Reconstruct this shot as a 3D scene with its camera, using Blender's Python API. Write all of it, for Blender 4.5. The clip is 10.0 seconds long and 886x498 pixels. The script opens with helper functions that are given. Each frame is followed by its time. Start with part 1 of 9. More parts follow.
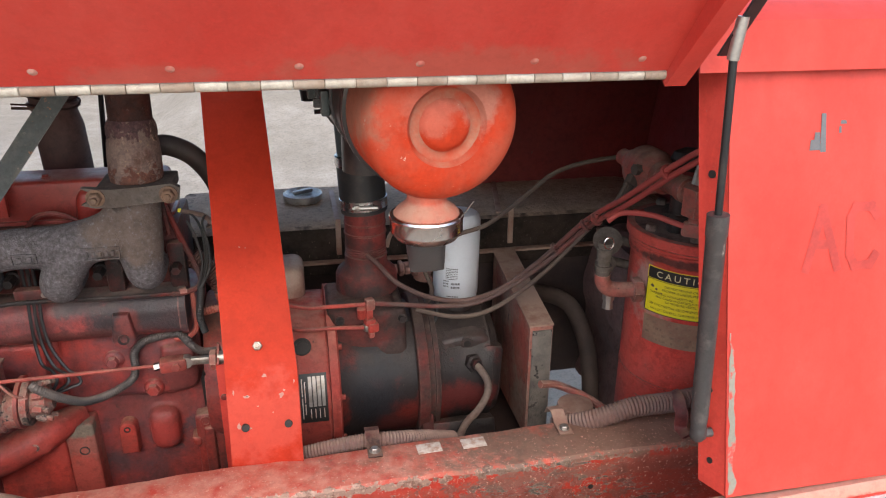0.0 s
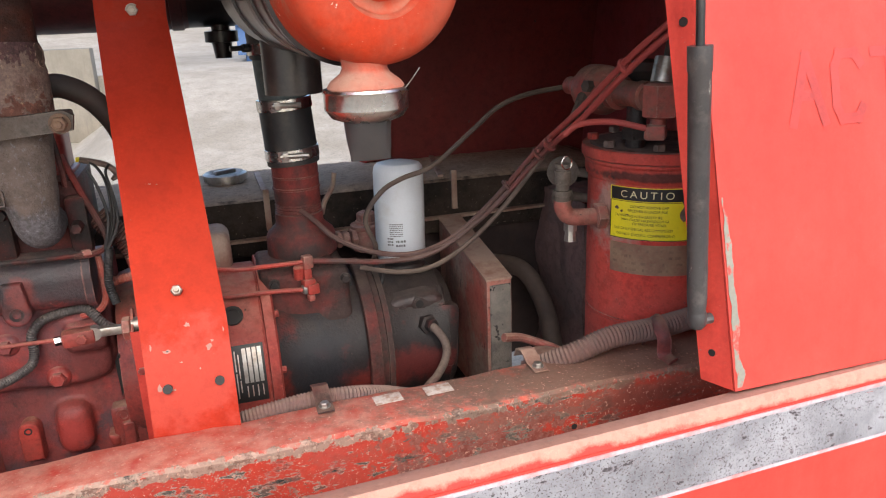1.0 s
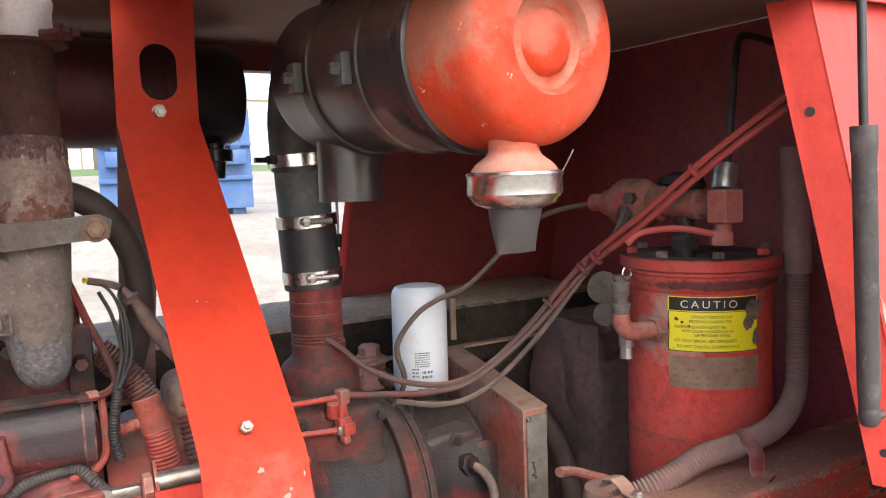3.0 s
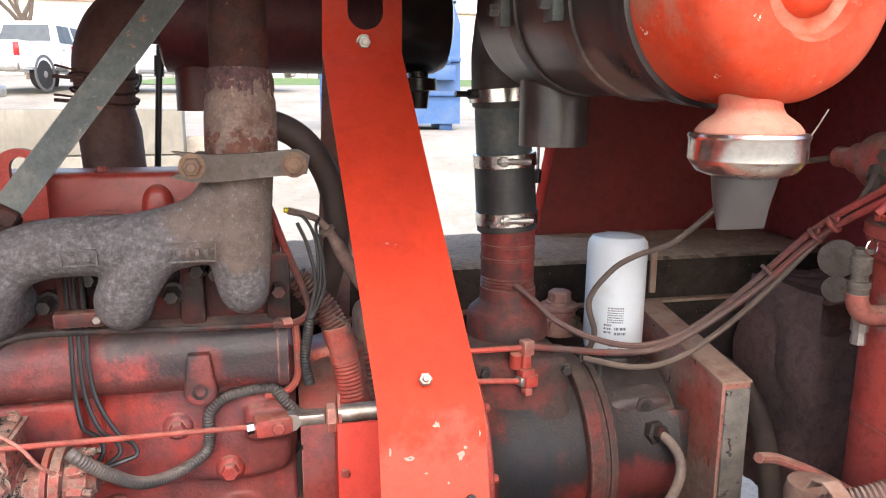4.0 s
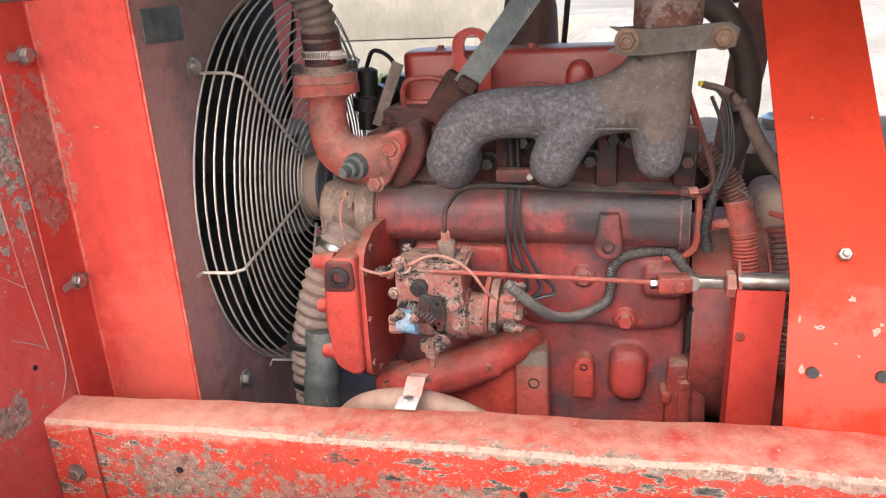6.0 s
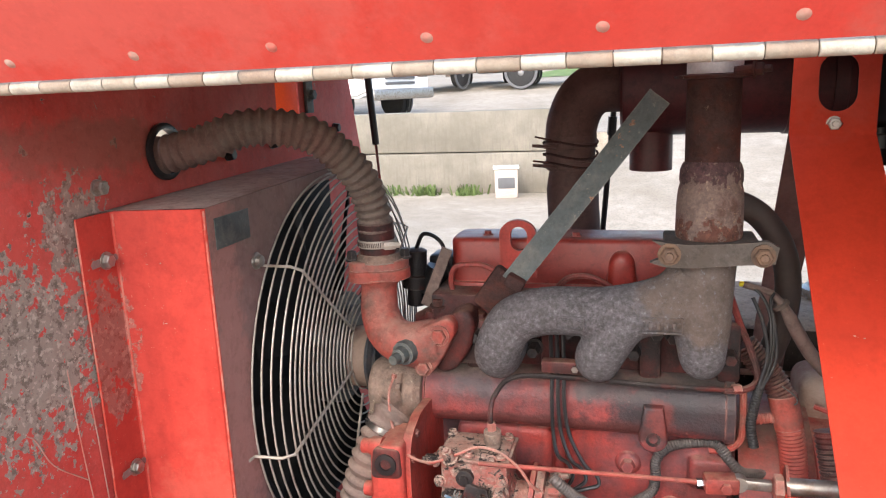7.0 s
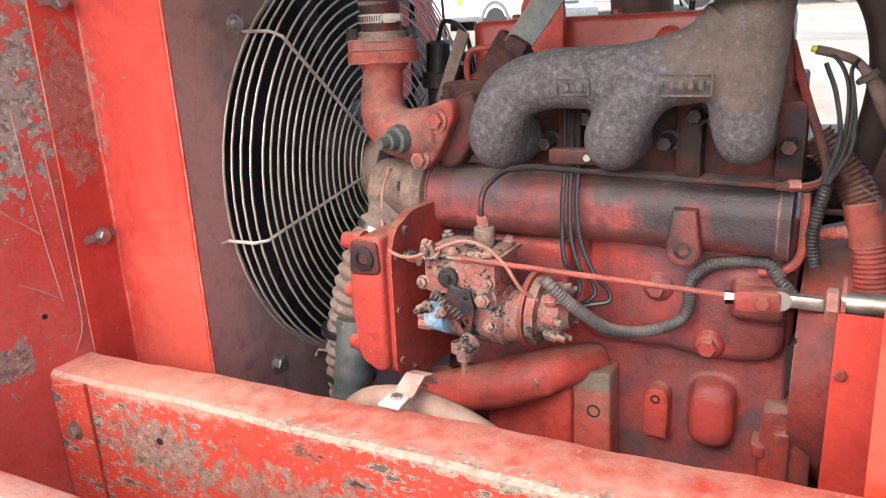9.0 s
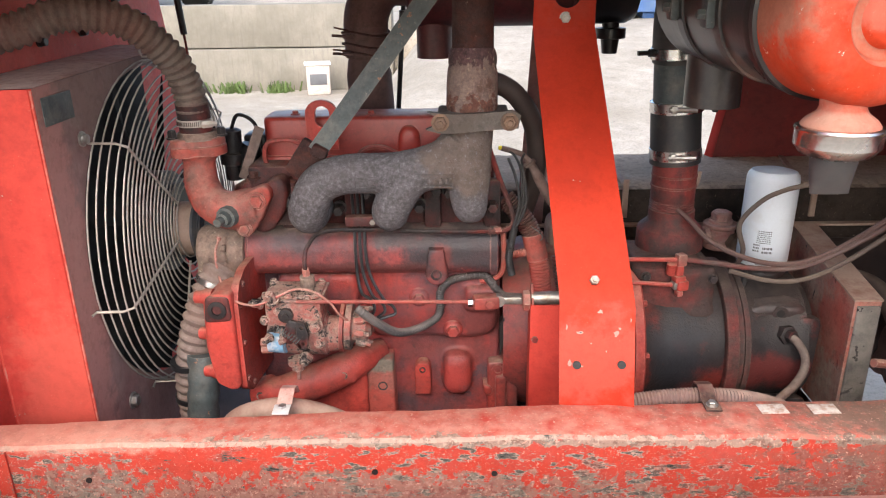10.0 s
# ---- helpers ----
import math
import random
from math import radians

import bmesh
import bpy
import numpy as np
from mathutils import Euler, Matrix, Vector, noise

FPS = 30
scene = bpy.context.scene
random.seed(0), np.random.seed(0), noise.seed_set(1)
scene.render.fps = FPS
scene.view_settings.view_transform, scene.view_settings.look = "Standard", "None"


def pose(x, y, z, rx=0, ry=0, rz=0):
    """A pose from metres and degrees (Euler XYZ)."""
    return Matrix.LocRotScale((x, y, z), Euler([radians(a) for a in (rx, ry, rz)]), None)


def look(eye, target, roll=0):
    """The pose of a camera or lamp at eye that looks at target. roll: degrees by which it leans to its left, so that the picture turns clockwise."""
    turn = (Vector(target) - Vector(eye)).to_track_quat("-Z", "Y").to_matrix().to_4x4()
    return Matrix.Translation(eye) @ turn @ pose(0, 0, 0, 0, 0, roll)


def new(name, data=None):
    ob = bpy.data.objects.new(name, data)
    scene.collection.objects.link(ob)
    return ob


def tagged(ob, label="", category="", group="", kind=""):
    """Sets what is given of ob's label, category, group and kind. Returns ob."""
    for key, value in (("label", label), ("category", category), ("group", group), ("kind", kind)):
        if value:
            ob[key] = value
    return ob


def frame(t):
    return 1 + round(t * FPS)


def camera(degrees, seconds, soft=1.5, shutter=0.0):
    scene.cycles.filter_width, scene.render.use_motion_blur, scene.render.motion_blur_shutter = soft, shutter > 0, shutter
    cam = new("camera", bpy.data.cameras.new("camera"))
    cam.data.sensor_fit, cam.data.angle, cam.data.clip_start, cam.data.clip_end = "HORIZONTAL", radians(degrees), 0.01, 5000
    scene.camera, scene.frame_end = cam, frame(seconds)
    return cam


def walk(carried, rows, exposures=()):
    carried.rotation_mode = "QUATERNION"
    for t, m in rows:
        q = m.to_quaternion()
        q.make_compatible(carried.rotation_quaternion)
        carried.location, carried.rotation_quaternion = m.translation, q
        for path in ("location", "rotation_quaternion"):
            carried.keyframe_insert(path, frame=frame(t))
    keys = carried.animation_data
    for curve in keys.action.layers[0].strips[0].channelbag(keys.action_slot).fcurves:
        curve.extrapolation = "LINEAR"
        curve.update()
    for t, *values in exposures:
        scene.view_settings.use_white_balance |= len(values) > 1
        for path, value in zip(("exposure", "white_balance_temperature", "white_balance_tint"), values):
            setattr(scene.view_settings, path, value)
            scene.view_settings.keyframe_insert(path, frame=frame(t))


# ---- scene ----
cam = camera(61.7, 10.0, soft=1.15)
PATH = [
    (0, (0.059, 0.082, 1.623), (0.432, 1.9, 0.877), 0.4),
    (0.5, (0.051, 0.127, 1.511), (0.486, 1.946, 0.804), -1.3),
    (1, (0.047, 0.157, 1.357), (0.607, 1.979, 0.751), -2.3),
    (1.5, (-0.057, 0.187, 1.276), (0.674, 1.98, 0.778), -2.6),
    (2, (-0.217, 0.273, 1.22), (0.683, 2.018, 0.841), -2.5),
    (2.2, (-0.249, 0.299, 1.197), (0.691, 2.031, 0.856), -2.5),
    (3.3, (-0.221, 0.414, 1.315), (0.71, 2.175, 1.142), -1.3),
    (3.5, (-0.215, 0.425, 1.331), (0.612, 2.236, 1.141), -0.8),
    (4, (-0.198, 0.462, 1.306), (0.253, 2.367, 0.9), 0.3),
    (4.5, (-0.175, 0.507, 1.277), (-0.094, 2.417, 0.691), -0.3),
    (5, (-0.181, 0.513, 1.251), (-0.37, 2.379, 0.559), -1.2),
    (5.2, (-0.206, 0.491, 1.243), (-0.469, 2.336, 0.52), -1.6),
    (6.3, (-0.333, 0.33, 1.356), (-0.8, 2.167, 0.718), -3.0),
    (6.5, (-0.355, 0.321, 1.39), (-0.815, 2.181, 0.815), -2.7),
    (7, (-0.312, 0.358, 1.461), (-0.851, 2.235, 1.033), -2.5),
    (7.5, (-0.226, 0.446, 1.399), (-0.925, 2.303, 1.143), -1.6),
    (8, (-0.146, 0.57, 1.288), (-1.074, 2.33, 1.085), -1.2),
    (8.5, (-0.12, 0.602, 1.229), (-1.191, 2.25, 0.862), -2.0),
    (9, (-0.13, 0.548, 1.186), (-1.061, 2.223, 0.613), -2.8),
    (9.5, (-0.194, 0.347, 1.314), (-0.656, 2.169, 0.633), -1.5),
    (10, (-0.244, 0.113, 1.466), (-0.305, 1.986, 0.768), -1.0),
]
EXPOSURES = [(0, 1.23), (1, 1.38), (2, 1.53), (3.3, 2.10), (3.5, 2.15), (4.5, 2.05), (5.2, 2.01), (6.5, 1.91), (7, 1.82), (7.5, 1.96), (8, 2.16), (8.5, 2.17), (9, 2.10), (9.5, 1.91), (10, 1.81)]
walk(cam, [(t, look(eye, target, roll)) for t, eye, target, roll in PATH], EXPOSURES)

# ---- light ----
world = bpy.data.worlds.new("sky")
scene.world = world
world.use_nodes = True
wn = world.node_tree.nodes
sky = wn.new("ShaderNodeTexSky")
sky.sky_type, sky.sun_disc = "NISHITA", False
sky.sun_elevation, sky.sun_rotation = radians(43), radians(185)
sky.air_density, sky.dust_density, sky.ozone_density = 1.0, 3.0, 1.0
wn["Background"].inputs["Strength"].default_value = 0.15
world.node_tree.links.new(sky.outputs["Color"], wn["Background"].inputs["Color"])
sun = new("sun", bpy.data.lights.new("sun", "SUN"))
sun.data.energy, sun.data.angle, sun.data.color = 0.75, radians(130), (0.955, 0.965, 1.0)
sun.matrix_world = look((-0.3, -1.6, 1.2), (0, 0, 0))


# ---- materials ----
def surface(name, base, dirt=None, dirt_at=0.55, dirt_scale=9.0, dirt_soft=0.12, chip=None, chip_at=0.68, chip_scale=30.0,
            chip_stretch=(1, 1, 1), rough=0.5, metal=0.0, bump=0.15, grain=220.0, vary=0.12, dust=None, dust_from=0.55, spec=0.5, film=None, film_max=0.55, speck=None, speck_at=0.62, streak=None, dent=0.0, wear=None, wear_size=0.003, zones=(), scratch=None, scratch_face=None, edge=None, chip_face=None, chips=(), grit=None):
    """A painted, cast or bare surface: grain, broad mottling, grime, chips in the paint, settled dust and, in some
    zones, shade.
    """
    m = bpy.data.materials.new(name)
    m.use_nodes = True
    nt = m.node_tree
    n, l = nt.nodes, nt.links
    bsdf = n["Principled BSDF"]
    geo = n.new("ShaderNodeNewGeometry")

    def nz(scale, detail=4.0, stretch=None, rough_=0.55):
        t = n.new("ShaderNodeTexNoise")
        t.inputs["Scale"].default_value, t.inputs["Detail"].default_value, t.inputs["Roughness"].default_value = scale, detail, rough_
        if stretch:
            mp = n.new("ShaderNodeMapping")
            mp.inputs["Scale"].default_value = stretch
            l.new(geo.outputs["Position"], mp.inputs["Vector"])
            l.new(mp.outputs["Vector"], t.inputs["Vector"])
        else:
            l.new(geo.outputs["Position"], t.inputs["Vector"])
        return t.outputs["Fac"]

    def step(src, lo, hi):
        r = n.new("ShaderNodeMapRange")
        r.inputs["From Min"].default_value, r.inputs["From Max"].default_value = lo, hi
        l.new(src, r.inputs["Value"])
        return r.outputs["Result"]

    def mix(f, a, b, blend="MIX"):
        x = n.new("ShaderNodeMix")
        x.data_type, x.blend_type = "RGBA", blend
        if hasattr(f, "is_linked"):
            l.new(f, x.inputs["Factor"])
        else:
            x.inputs["Factor"].default_value = f
        for s, v in ((6, a), (7, b)):
            if hasattr(v, "is_linked"):
                l.new(v, x.inputs[s])
            else:
                x.inputs[s].default_value = v
        return x.outputs[2]

    lo = tuple(c * (1 - vary) for c in base[:3]) + (1,)
    hi = tuple(min(1, c * (1 + vary)) for c in base[:3]) + (1,)
    col = mix(step(nz(5.0), 0.3, 0.7), lo, hi)
    col = mix(step(nz(grain, 2.0), 0.35, 0.65), col, mix(1.0, col, (1 - vary, 1 - vary, 1 - vary, 1), "MULTIPLY"))
    rgh = step(nz(14.0), 0.2, 0.8)
    rr = n.new("ShaderNodeMapRange")
    rr.inputs["To Min"].default_value, rr.inputs["To Max"].default_value = max(0.03, rough - 0.1), min(1, rough + 0.12)
    l.new(rgh, rr.inputs["Value"])
    rough_out = rr.outputs["Result"]
    height = nz(grain, 3.0)
    if bump >= 0.3:
        lump = n.new("ShaderNodeMath")
        lump.operation = "MULTIPLY_ADD"
        lump.inputs[1].default_value = 0.7
        l.new(nz(55.0, 4.0), lump.inputs[0])
        l.new(height, lump.inputs[2])
        height = lump.outputs[0]
    if film:
        f = n.new("ShaderNodeMath")
        f.operation = "MULTIPLY"
        f.inputs[1].default_value = film_max
        l.new(step(nz(8.0, 7.0, (1.0, 1.0, 0.5), 0.72), 0.36, 0.64), f.inputs[0])
        col = mix(f.outputs[0], col, film)
    if streak:
        f = n.new("ShaderNodeMath")
        f.operation = "MULTIPLY"
        f.inputs[1].default_value = 0.6
        l.new(step(nz(26.0, 4.0, (1.0, 1.0, 0.12)), 0.52, 0.68), f.inputs[0])
        col = mix(f.outputs[0], col, streak)
    if dirt:
        f = step(nz(dirt_scale, 6.0, None, 0.65), dirt_at - dirt_soft, dirt_at + dirt_soft)
        col = mix(f, col, dirt)
    if dust:
        sp = n.new("ShaderNodeSeparateXYZ")
        l.new(geo.outputs["Normal"], sp.inputs["Vector"])
        f = step(sp.outputs["Z"], dust_from, 1.05)
        mu = n.new("ShaderNodeMath")
        mu.operation = "MULTIPLY"
        l.new(f, mu.inputs[0])
        l.new(step(nz(35.0, 5.0), 0.25, 0.62), mu.inputs[1])
        col = mix(mu.outputs[0], col, dust)
    for c_col, c_at, c_scale, c_stretch, c_mask in ([(chip, chip_at, chip_scale, chip_stretch, True)] if chip else []) + list(chips):
        q = nz(c_scale, 6.0, c_stretch, 0.68)
        f = step(q, c_at, c_at + 0.012)
        ups = [step(nz(3.0, 3.0), 0.42, 0.55)] if c_mask else []
        if chip_face:
            sp_ = n.new("ShaderNodeSeparateXYZ")
            l.new(geo.outputs["Normal"], sp_.inputs["Vector"])
            ups.append(step(sp_.outputs[chip_face[0]], chip_face[1], chip_face[2]))
        for u in ups:
            mu = n.new("ShaderNodeMath")
            mu.operation = "MULTIPLY"
            l.new(f, mu.inputs[0])
            l.new(u, mu.inputs[1])
            f = mu.outputs[0]
        inner = step(q, c_at + 0.03, c_at + 0.042)
        rim = mix(step(nz(c_scale * 5, 3.0), 0.42, 0.6), c_col, tuple(min(1, c * 1.5) for c in c_col[:3]) + (1,))
        col = mix(f, col, mix(inner, rim, tuple(c * 0.35 for c in c_col[:3]) + (1,)))

    def times(*fs):
        out = fs[0]
        for q in fs[1:]:
            mu_ = n.new("ShaderNodeMath")
            mu_.operation = "MULTIPLY"
            l.new(out, mu_.inputs[0])
            if hasattr(q, "is_linked"):
                l.new(q, mu_.inputs[1])
            else:
                mu_.inputs[1].default_value = q
            out = mu_.outputs[0]
        return out

    def facing(axis, lo_, hi_):
        sp_ = n.new("ShaderNodeSeparateXYZ")
        l.new(geo.outputs["Normal"], sp_.inputs["Vector"])
        return step(sp_.outputs[axis], lo_, hi_)

    for centre, radii, colour, power, *flake in zones:
        mp = n.new("ShaderNodeVectorMath")
        mp.operation = "SUBTRACT"
        l.new(geo.outputs["Position"], mp.inputs[0])
        mp.inputs[1].default_value = centre
        dv = n.new("ShaderNodeVectorMath")
        dv.operation = "DIVIDE"
        l.new(mp.outputs[0], dv.inputs[0])
        dv.inputs[1].default_value = radii
        ln = n.new("ShaderNodeVectorMath")
        ln.operation = "LENGTH"
        l.new(dv.outputs[0], ln.inputs[0])
        ad = n.new("ShaderNodeMath")
        ad.operation = "MULTIPLY_ADD"
        l.new(nz(50.0 if flake else 22.0, 7.0, None, 0.66 if flake else 0.7), ad.inputs[0])
        ad.inputs[1].default_value = 4.0 if flake else 2.2
        l.new(ln.outputs["Value"], ad.inputs[2])
        if flake:
            worn = mix(step(nz(70.0, 5.0, None, 0.7), 0.52, 0.58), colour, tuple(c * 0.55 for c in colour[:3]) + (1,))
            worn = mix(step(nz(130.0, 3.0), 0.56, 0.62), worn, tuple(min(1, c * 1.45) for c in colour[:3]) + (1,))
            col = mix(times(step(ad.outputs[0], 2.86, 2.80), power), col, worn)
        else:
            col = mix(times(step(ad.outputs[0], 2.15, 1.75), power), col, colour)
    if edge:
        sp_ = n.new("ShaderNodeSeparateXYZ")
        l.new(geo.outputs["Normal"], sp_.inputs["Vector"])
        f = times(step(sp_.outputs["Y"], -0.35, -0.5), step(sp_.outputs["Z"], 0.35, 0.5), step(nz(55.0, 6.0, None, 0.7), 0.44, 0.56))
        px = n.new("ShaderNodeSeparateXYZ")
        l.new(geo.outputs["Position"], px.inputs["Vector"])
        col = mix(times(f, step(px.outputs["X"], 0.35, -0.1)), col, edge)
    if scratch:
        for turn, st in (((0.5, 0.6, 0), (5, 5, 210)), ((-0.7, -0.9, 0.3), (7, 7, 260)), ((0.1, 0.12, 0), (4, 4, 240))):
            t = n.new("ShaderNodeTexNoise")
            t.inputs["Scale"].default_value, t.inputs["Detail"].default_value = 1.0, 1.0
            m1, m2 = n.new("ShaderNodeMapping"), n.new("ShaderNodeMapping")
            m1.inputs["Rotation"].default_value = turn
            m2.inputs["Scale"].default_value = st
            l.new(geo.outputs["Position"], m1.inputs["Vector"])
            l.new(m1.outputs["Vector"], m2.inputs["Vector"])
            l.new(m2.outputs["Vector"], t.inputs["Vector"])
            f = step(t.outputs["Fac"], 0.665, 0.69)
            if scratch_face:
                f = times(f, facing(*scratch_face))
            col = mix(f, col, scratch)
    if speck:
        f = step(nz(150.0, 4.0, None, 0.75), speck_at, speck_at + 0.06)
        col = mix(f, col, speck)
    if wear:
        bev = n.new("ShaderNodeBevel")
        bev.samples = 4
        bev.inputs["Radius"].default_value = wear_size
        dotp = n.new("ShaderNodeVectorMath")
        dotp.operation = "DOT_PRODUCT"
        l.new(bev.outputs["Normal"], dotp.inputs[0])
        l.new(geo.outputs["Normal"], dotp.inputs[1])
        col = mix(times(step(dotp.outputs["Value"], 0.985, 0.86), step(nz(40.0, 6.0, None, 0.7), 0.40, 0.56), 0.85), col, wear)
    grit = (0.42 if speck and dirt else 0.0) if grit is None else grit
    if grit:
        col = mix(times(step(nz(48.0, 7.0, None, 0.78), 0.49, 0.60), grit), col, mix(1.0, col, (0.42, 0.40, 0.40, 1), "MULTIPLY"))
        col = mix(times(step(nz(95.0, 5.0, None, 0.75), 0.56, 0.64), grit * 0.55), col, mix(1.0, col, (1.75, 1.9, 1.9, 1), "MULTIPLY"))
    l.new(col, bsdf.inputs["Base Color"])
    l.new(rough_out, bsdf.inputs["Roughness"])
    bsdf.inputs["Metallic"].default_value = metal
    bsdf.inputs["Specular IOR Level"].default_value = spec
    if bump:
        b = n.new("ShaderNodeBump")
        b.inputs["Strength"].default_value, b.inputs["Distance"].default_value = bump, 0.002
        if dent:
            mm = n.new("ShaderNodeMath")
            mm.operation = "MULTIPLY_ADD"
            mm.inputs[1].default_value = dent
            l.new(nz(18.0, 3.0), mm.inputs[0])
            l.new(height, mm.inputs[2])
            height = mm.outputs[0]
        l.new(height, b.inputs["Height"])
        l.new(b.outputs["Normal"], bsdf.inputs["Normal"])
    return m


PRIMER = (0.23, 0.21, 0.18, 1)
RED = (0.53, 0.051, 0.036, 1)
M = {}
M["red"] = surface("red_paint", RED, dirt=(0.360, 0.036, 0.027, 1), dirt_at=0.56, dirt_scale=6, chip=PRIMER, chip_at=0.70, chip_scale=48, rough=0.5, bump=0.06, vary=0.10, streak=(0.380, 0.040, 0.030, 1), film=(0.470, 0.085, 0.063, 1), film_max=0.32, dent=3.0, speck=(0.50, 0.15, 0.105, 1), speck_at=0.665, zones=[((-0.95, 1.245, 0.72), (0.10, 0.06, 0.25), (0.52, 0.12, 0.085, 1), 0.4), ((-1.05, 1.2, 1.12), (0.02, 0.045, 0.11), (0.24, 0.15, 0.12, 1), 0.6, "flake"), ((-0.03, 1.2, 0.88), (0.09, 0.1, 0.07), (0.470, 0.075, 0.056, 1), 0.5)], chips=[((0.20, 0.17, 0.14, 1), 0.70, 55, (1, 1, 1.4), False)], spec=0.16, grit=0.14)
M["red_out"] = surface("sun_faded_red_paint", (0.510, 0.049, 0.036, 1), dirt=(0.480, 0.046, 0.034, 1), dirt_at=0.60, dirt_scale=3, chip=(0.200, 0.030, 0.022, 1), chip_at=0.725, chip_scale=34, rough=0.42, bump=0.03, vary=0.07, film=(0.540, 0.085, 0.064, 1), film_max=0.5, streak=(0.460, 0.044, 0.032, 1), dent=3.0, zones=[((0.25, 0.98, 1.50), (0.25, 0.06, 0.035), (0.36, 0.12, 0.085, 1), 0.45), ((-0.10, 0.98, 1.49), (0.10, 0.06, 0.02), (0.38, 0.12, 0.09, 1), 0.4), ((-0.9, 0.9, 1.56), (0.5, 0.2, 0.10), (0.520, 0.100, 0.080, 1), 0.6)], spec=0.2, grit=0.12, chips=[((0.160, 0.030, 0.022, 1), 0.735, 90, (1, 1, 1), False)], speck=(0.55, 0.11, 0.085, 1), speck_at=0.70)
M["red_worn"] = surface("scratched_red_paint", (0.56, 0.056, 0.032, 1), dirt=(0.46, 0.085, 0.064, 1), dirt_at=0.60, dirt_scale=7, chip=(0.28, 0.255, 0.215, 1), chip_at=0.545, chip_scale=40, chip_stretch=(0.5, 1, 1.4), chip_face=("Y", -0.3, -0.7), chips=[((0.085, 0.09, 0.080, 1), 0.625, 40, (0.5, 1, 1.4), False), ((0.30, 0.235, 0.19, 1), 0.61, 190, (0.7, 1, 1.2), True)], dust=(0.60, 0.28, 0.21, 1), rough=0.62, bump=0.3, vary=0.12, speck=(0.66, 0.37, 0.28, 1), speck_at=0.60, film=(0.52, 0.082, 0.054, 1), film_max=0.4, edge=(0.42, 0.29, 0.225, 1), zones=[((0.05, 1.10, 0.770), (1.1, 0.024, 0.010), (0.34, 0.275, 0.215, 1), 0.85, "flake"), ((0.42, 1.1, 0.70), (0.18, 0.2, 0.10), (0.17, 0.14, 0.115, 1), 0.6, "flake"), ((0.75, 1.17, 0.785), (0.60, 0.10, 0.03), (0.23, 0.15, 0.112, 1), 0.9), ((0.75, 1.1, 0.745), (0.55, 0.10, 0.022), (0.24, 0.115, 0.085, 1), 0.6), ((-0.95, 1.14, 0.768), (0.30, 0.1, 0.022), (0.60, 0.34, 0.26, 1), 0.6), ((-0.40, 1.09, 0.67), (0.55, 0.05, 0.05), (0.24, 0.21, 0.17, 1), 0.68, "flake"), ((-0.86, 1.09, 0.69), (0.10, 0.05, 0.05), (0.23, 0.20, 0.165, 1), 0.75, "flake"), ((0.70, 1.1, 0.70), (0.14, 0.2, 0.06), (0.20, 0.055, 0.042, 1), 0.6)], spec=0.16, grit=0.25)
# Bulkhead red behind the tank: the bay's shade is mixed into the colour.
M["red_side"] = surface("dusty_shade_tinted_bulkhead_paint", (0.29, 0.040, 0.046, 1), dirt=(0.19, 0.040, 0.046, 1), dirt_at=0.56, dirt_scale=4, dirt_soft=0.2, rough=0.5, bump=0.08, film=(0.27, 0.075, 0.078, 1), film_max=0.5, chips=[((0.10, 0.05, 0.045, 1), 0.69, 50, (1, 1, 0.5), False)], speck=(0.33, 0.11, 0.10, 1), speck_at=0.70, dent=3.0, spec=0.3)
# Inner copy of the red paint, darkened to carry the shade under the roof.
M["red_inside"] = surface("shade_tinted_red_paint", (0.20, 0.021, 0.018, 1), dirt=(0.13, 0.021, 0.019, 1), dirt_at=0.56, dirt_scale=4, dirt_soft=0.2, chip=(0.2, 0.15, 0.11, 1), chip_at=0.7, chip_scale=20, rough=0.55, bump=0.08, film=(0.17, 0.036, 0.033, 1), film_max=0.6, chips=[((0.10, 0.05, 0.045, 1), 0.68, 50, (1, 1, 0.5), False)], speck=(0.22, 0.06, 0.05, 1), speck_at=0.69, dent=3.0)
M["red_scuffed"] = surface("scuffed_red_paint", (0.56, 0.066, 0.054, 1), dirt=(0.50, 0.085, 0.065, 1), dirt_at=0.58, dirt_scale=5, chip=(0.24, 0.20, 0.165, 1), chip_at=0.66, chip_scale=36, chip_stretch=(1, 1, 0.8), chips=[((0.26, 0.21, 0.17, 1), 0.695, 60, (1, 0.7, 1), False)], rough=0.58, bump=0.2, film=(0.52, 0.165, 0.135, 1), film_max=0.55, speck=(0.58, 0.22, 0.17, 1), speck_at=0.66, zones=[((-1.06, 1.07, 1.14), (0.1, 0.13, 0.14), (0.29, 0.262, 0.22, 1), 0.97, "flake"), ((-1.06, 1.17, 1.29), (0.1, 0.07, 0.07), (0.28, 0.235, 0.195, 1), 0.9, "flake"), ((-1.06, 1.04, 0.79), (0.1, 0.06, 0.03), (0.26, 0.22, 0.18, 1), 0.9, "flake"), ((-1.06, 1.22, 1.40), (0.1, 0.2, 0.045), (0.26, 0.11, 0.085, 1), 0.6)], spec=0.18, grit=0.22)
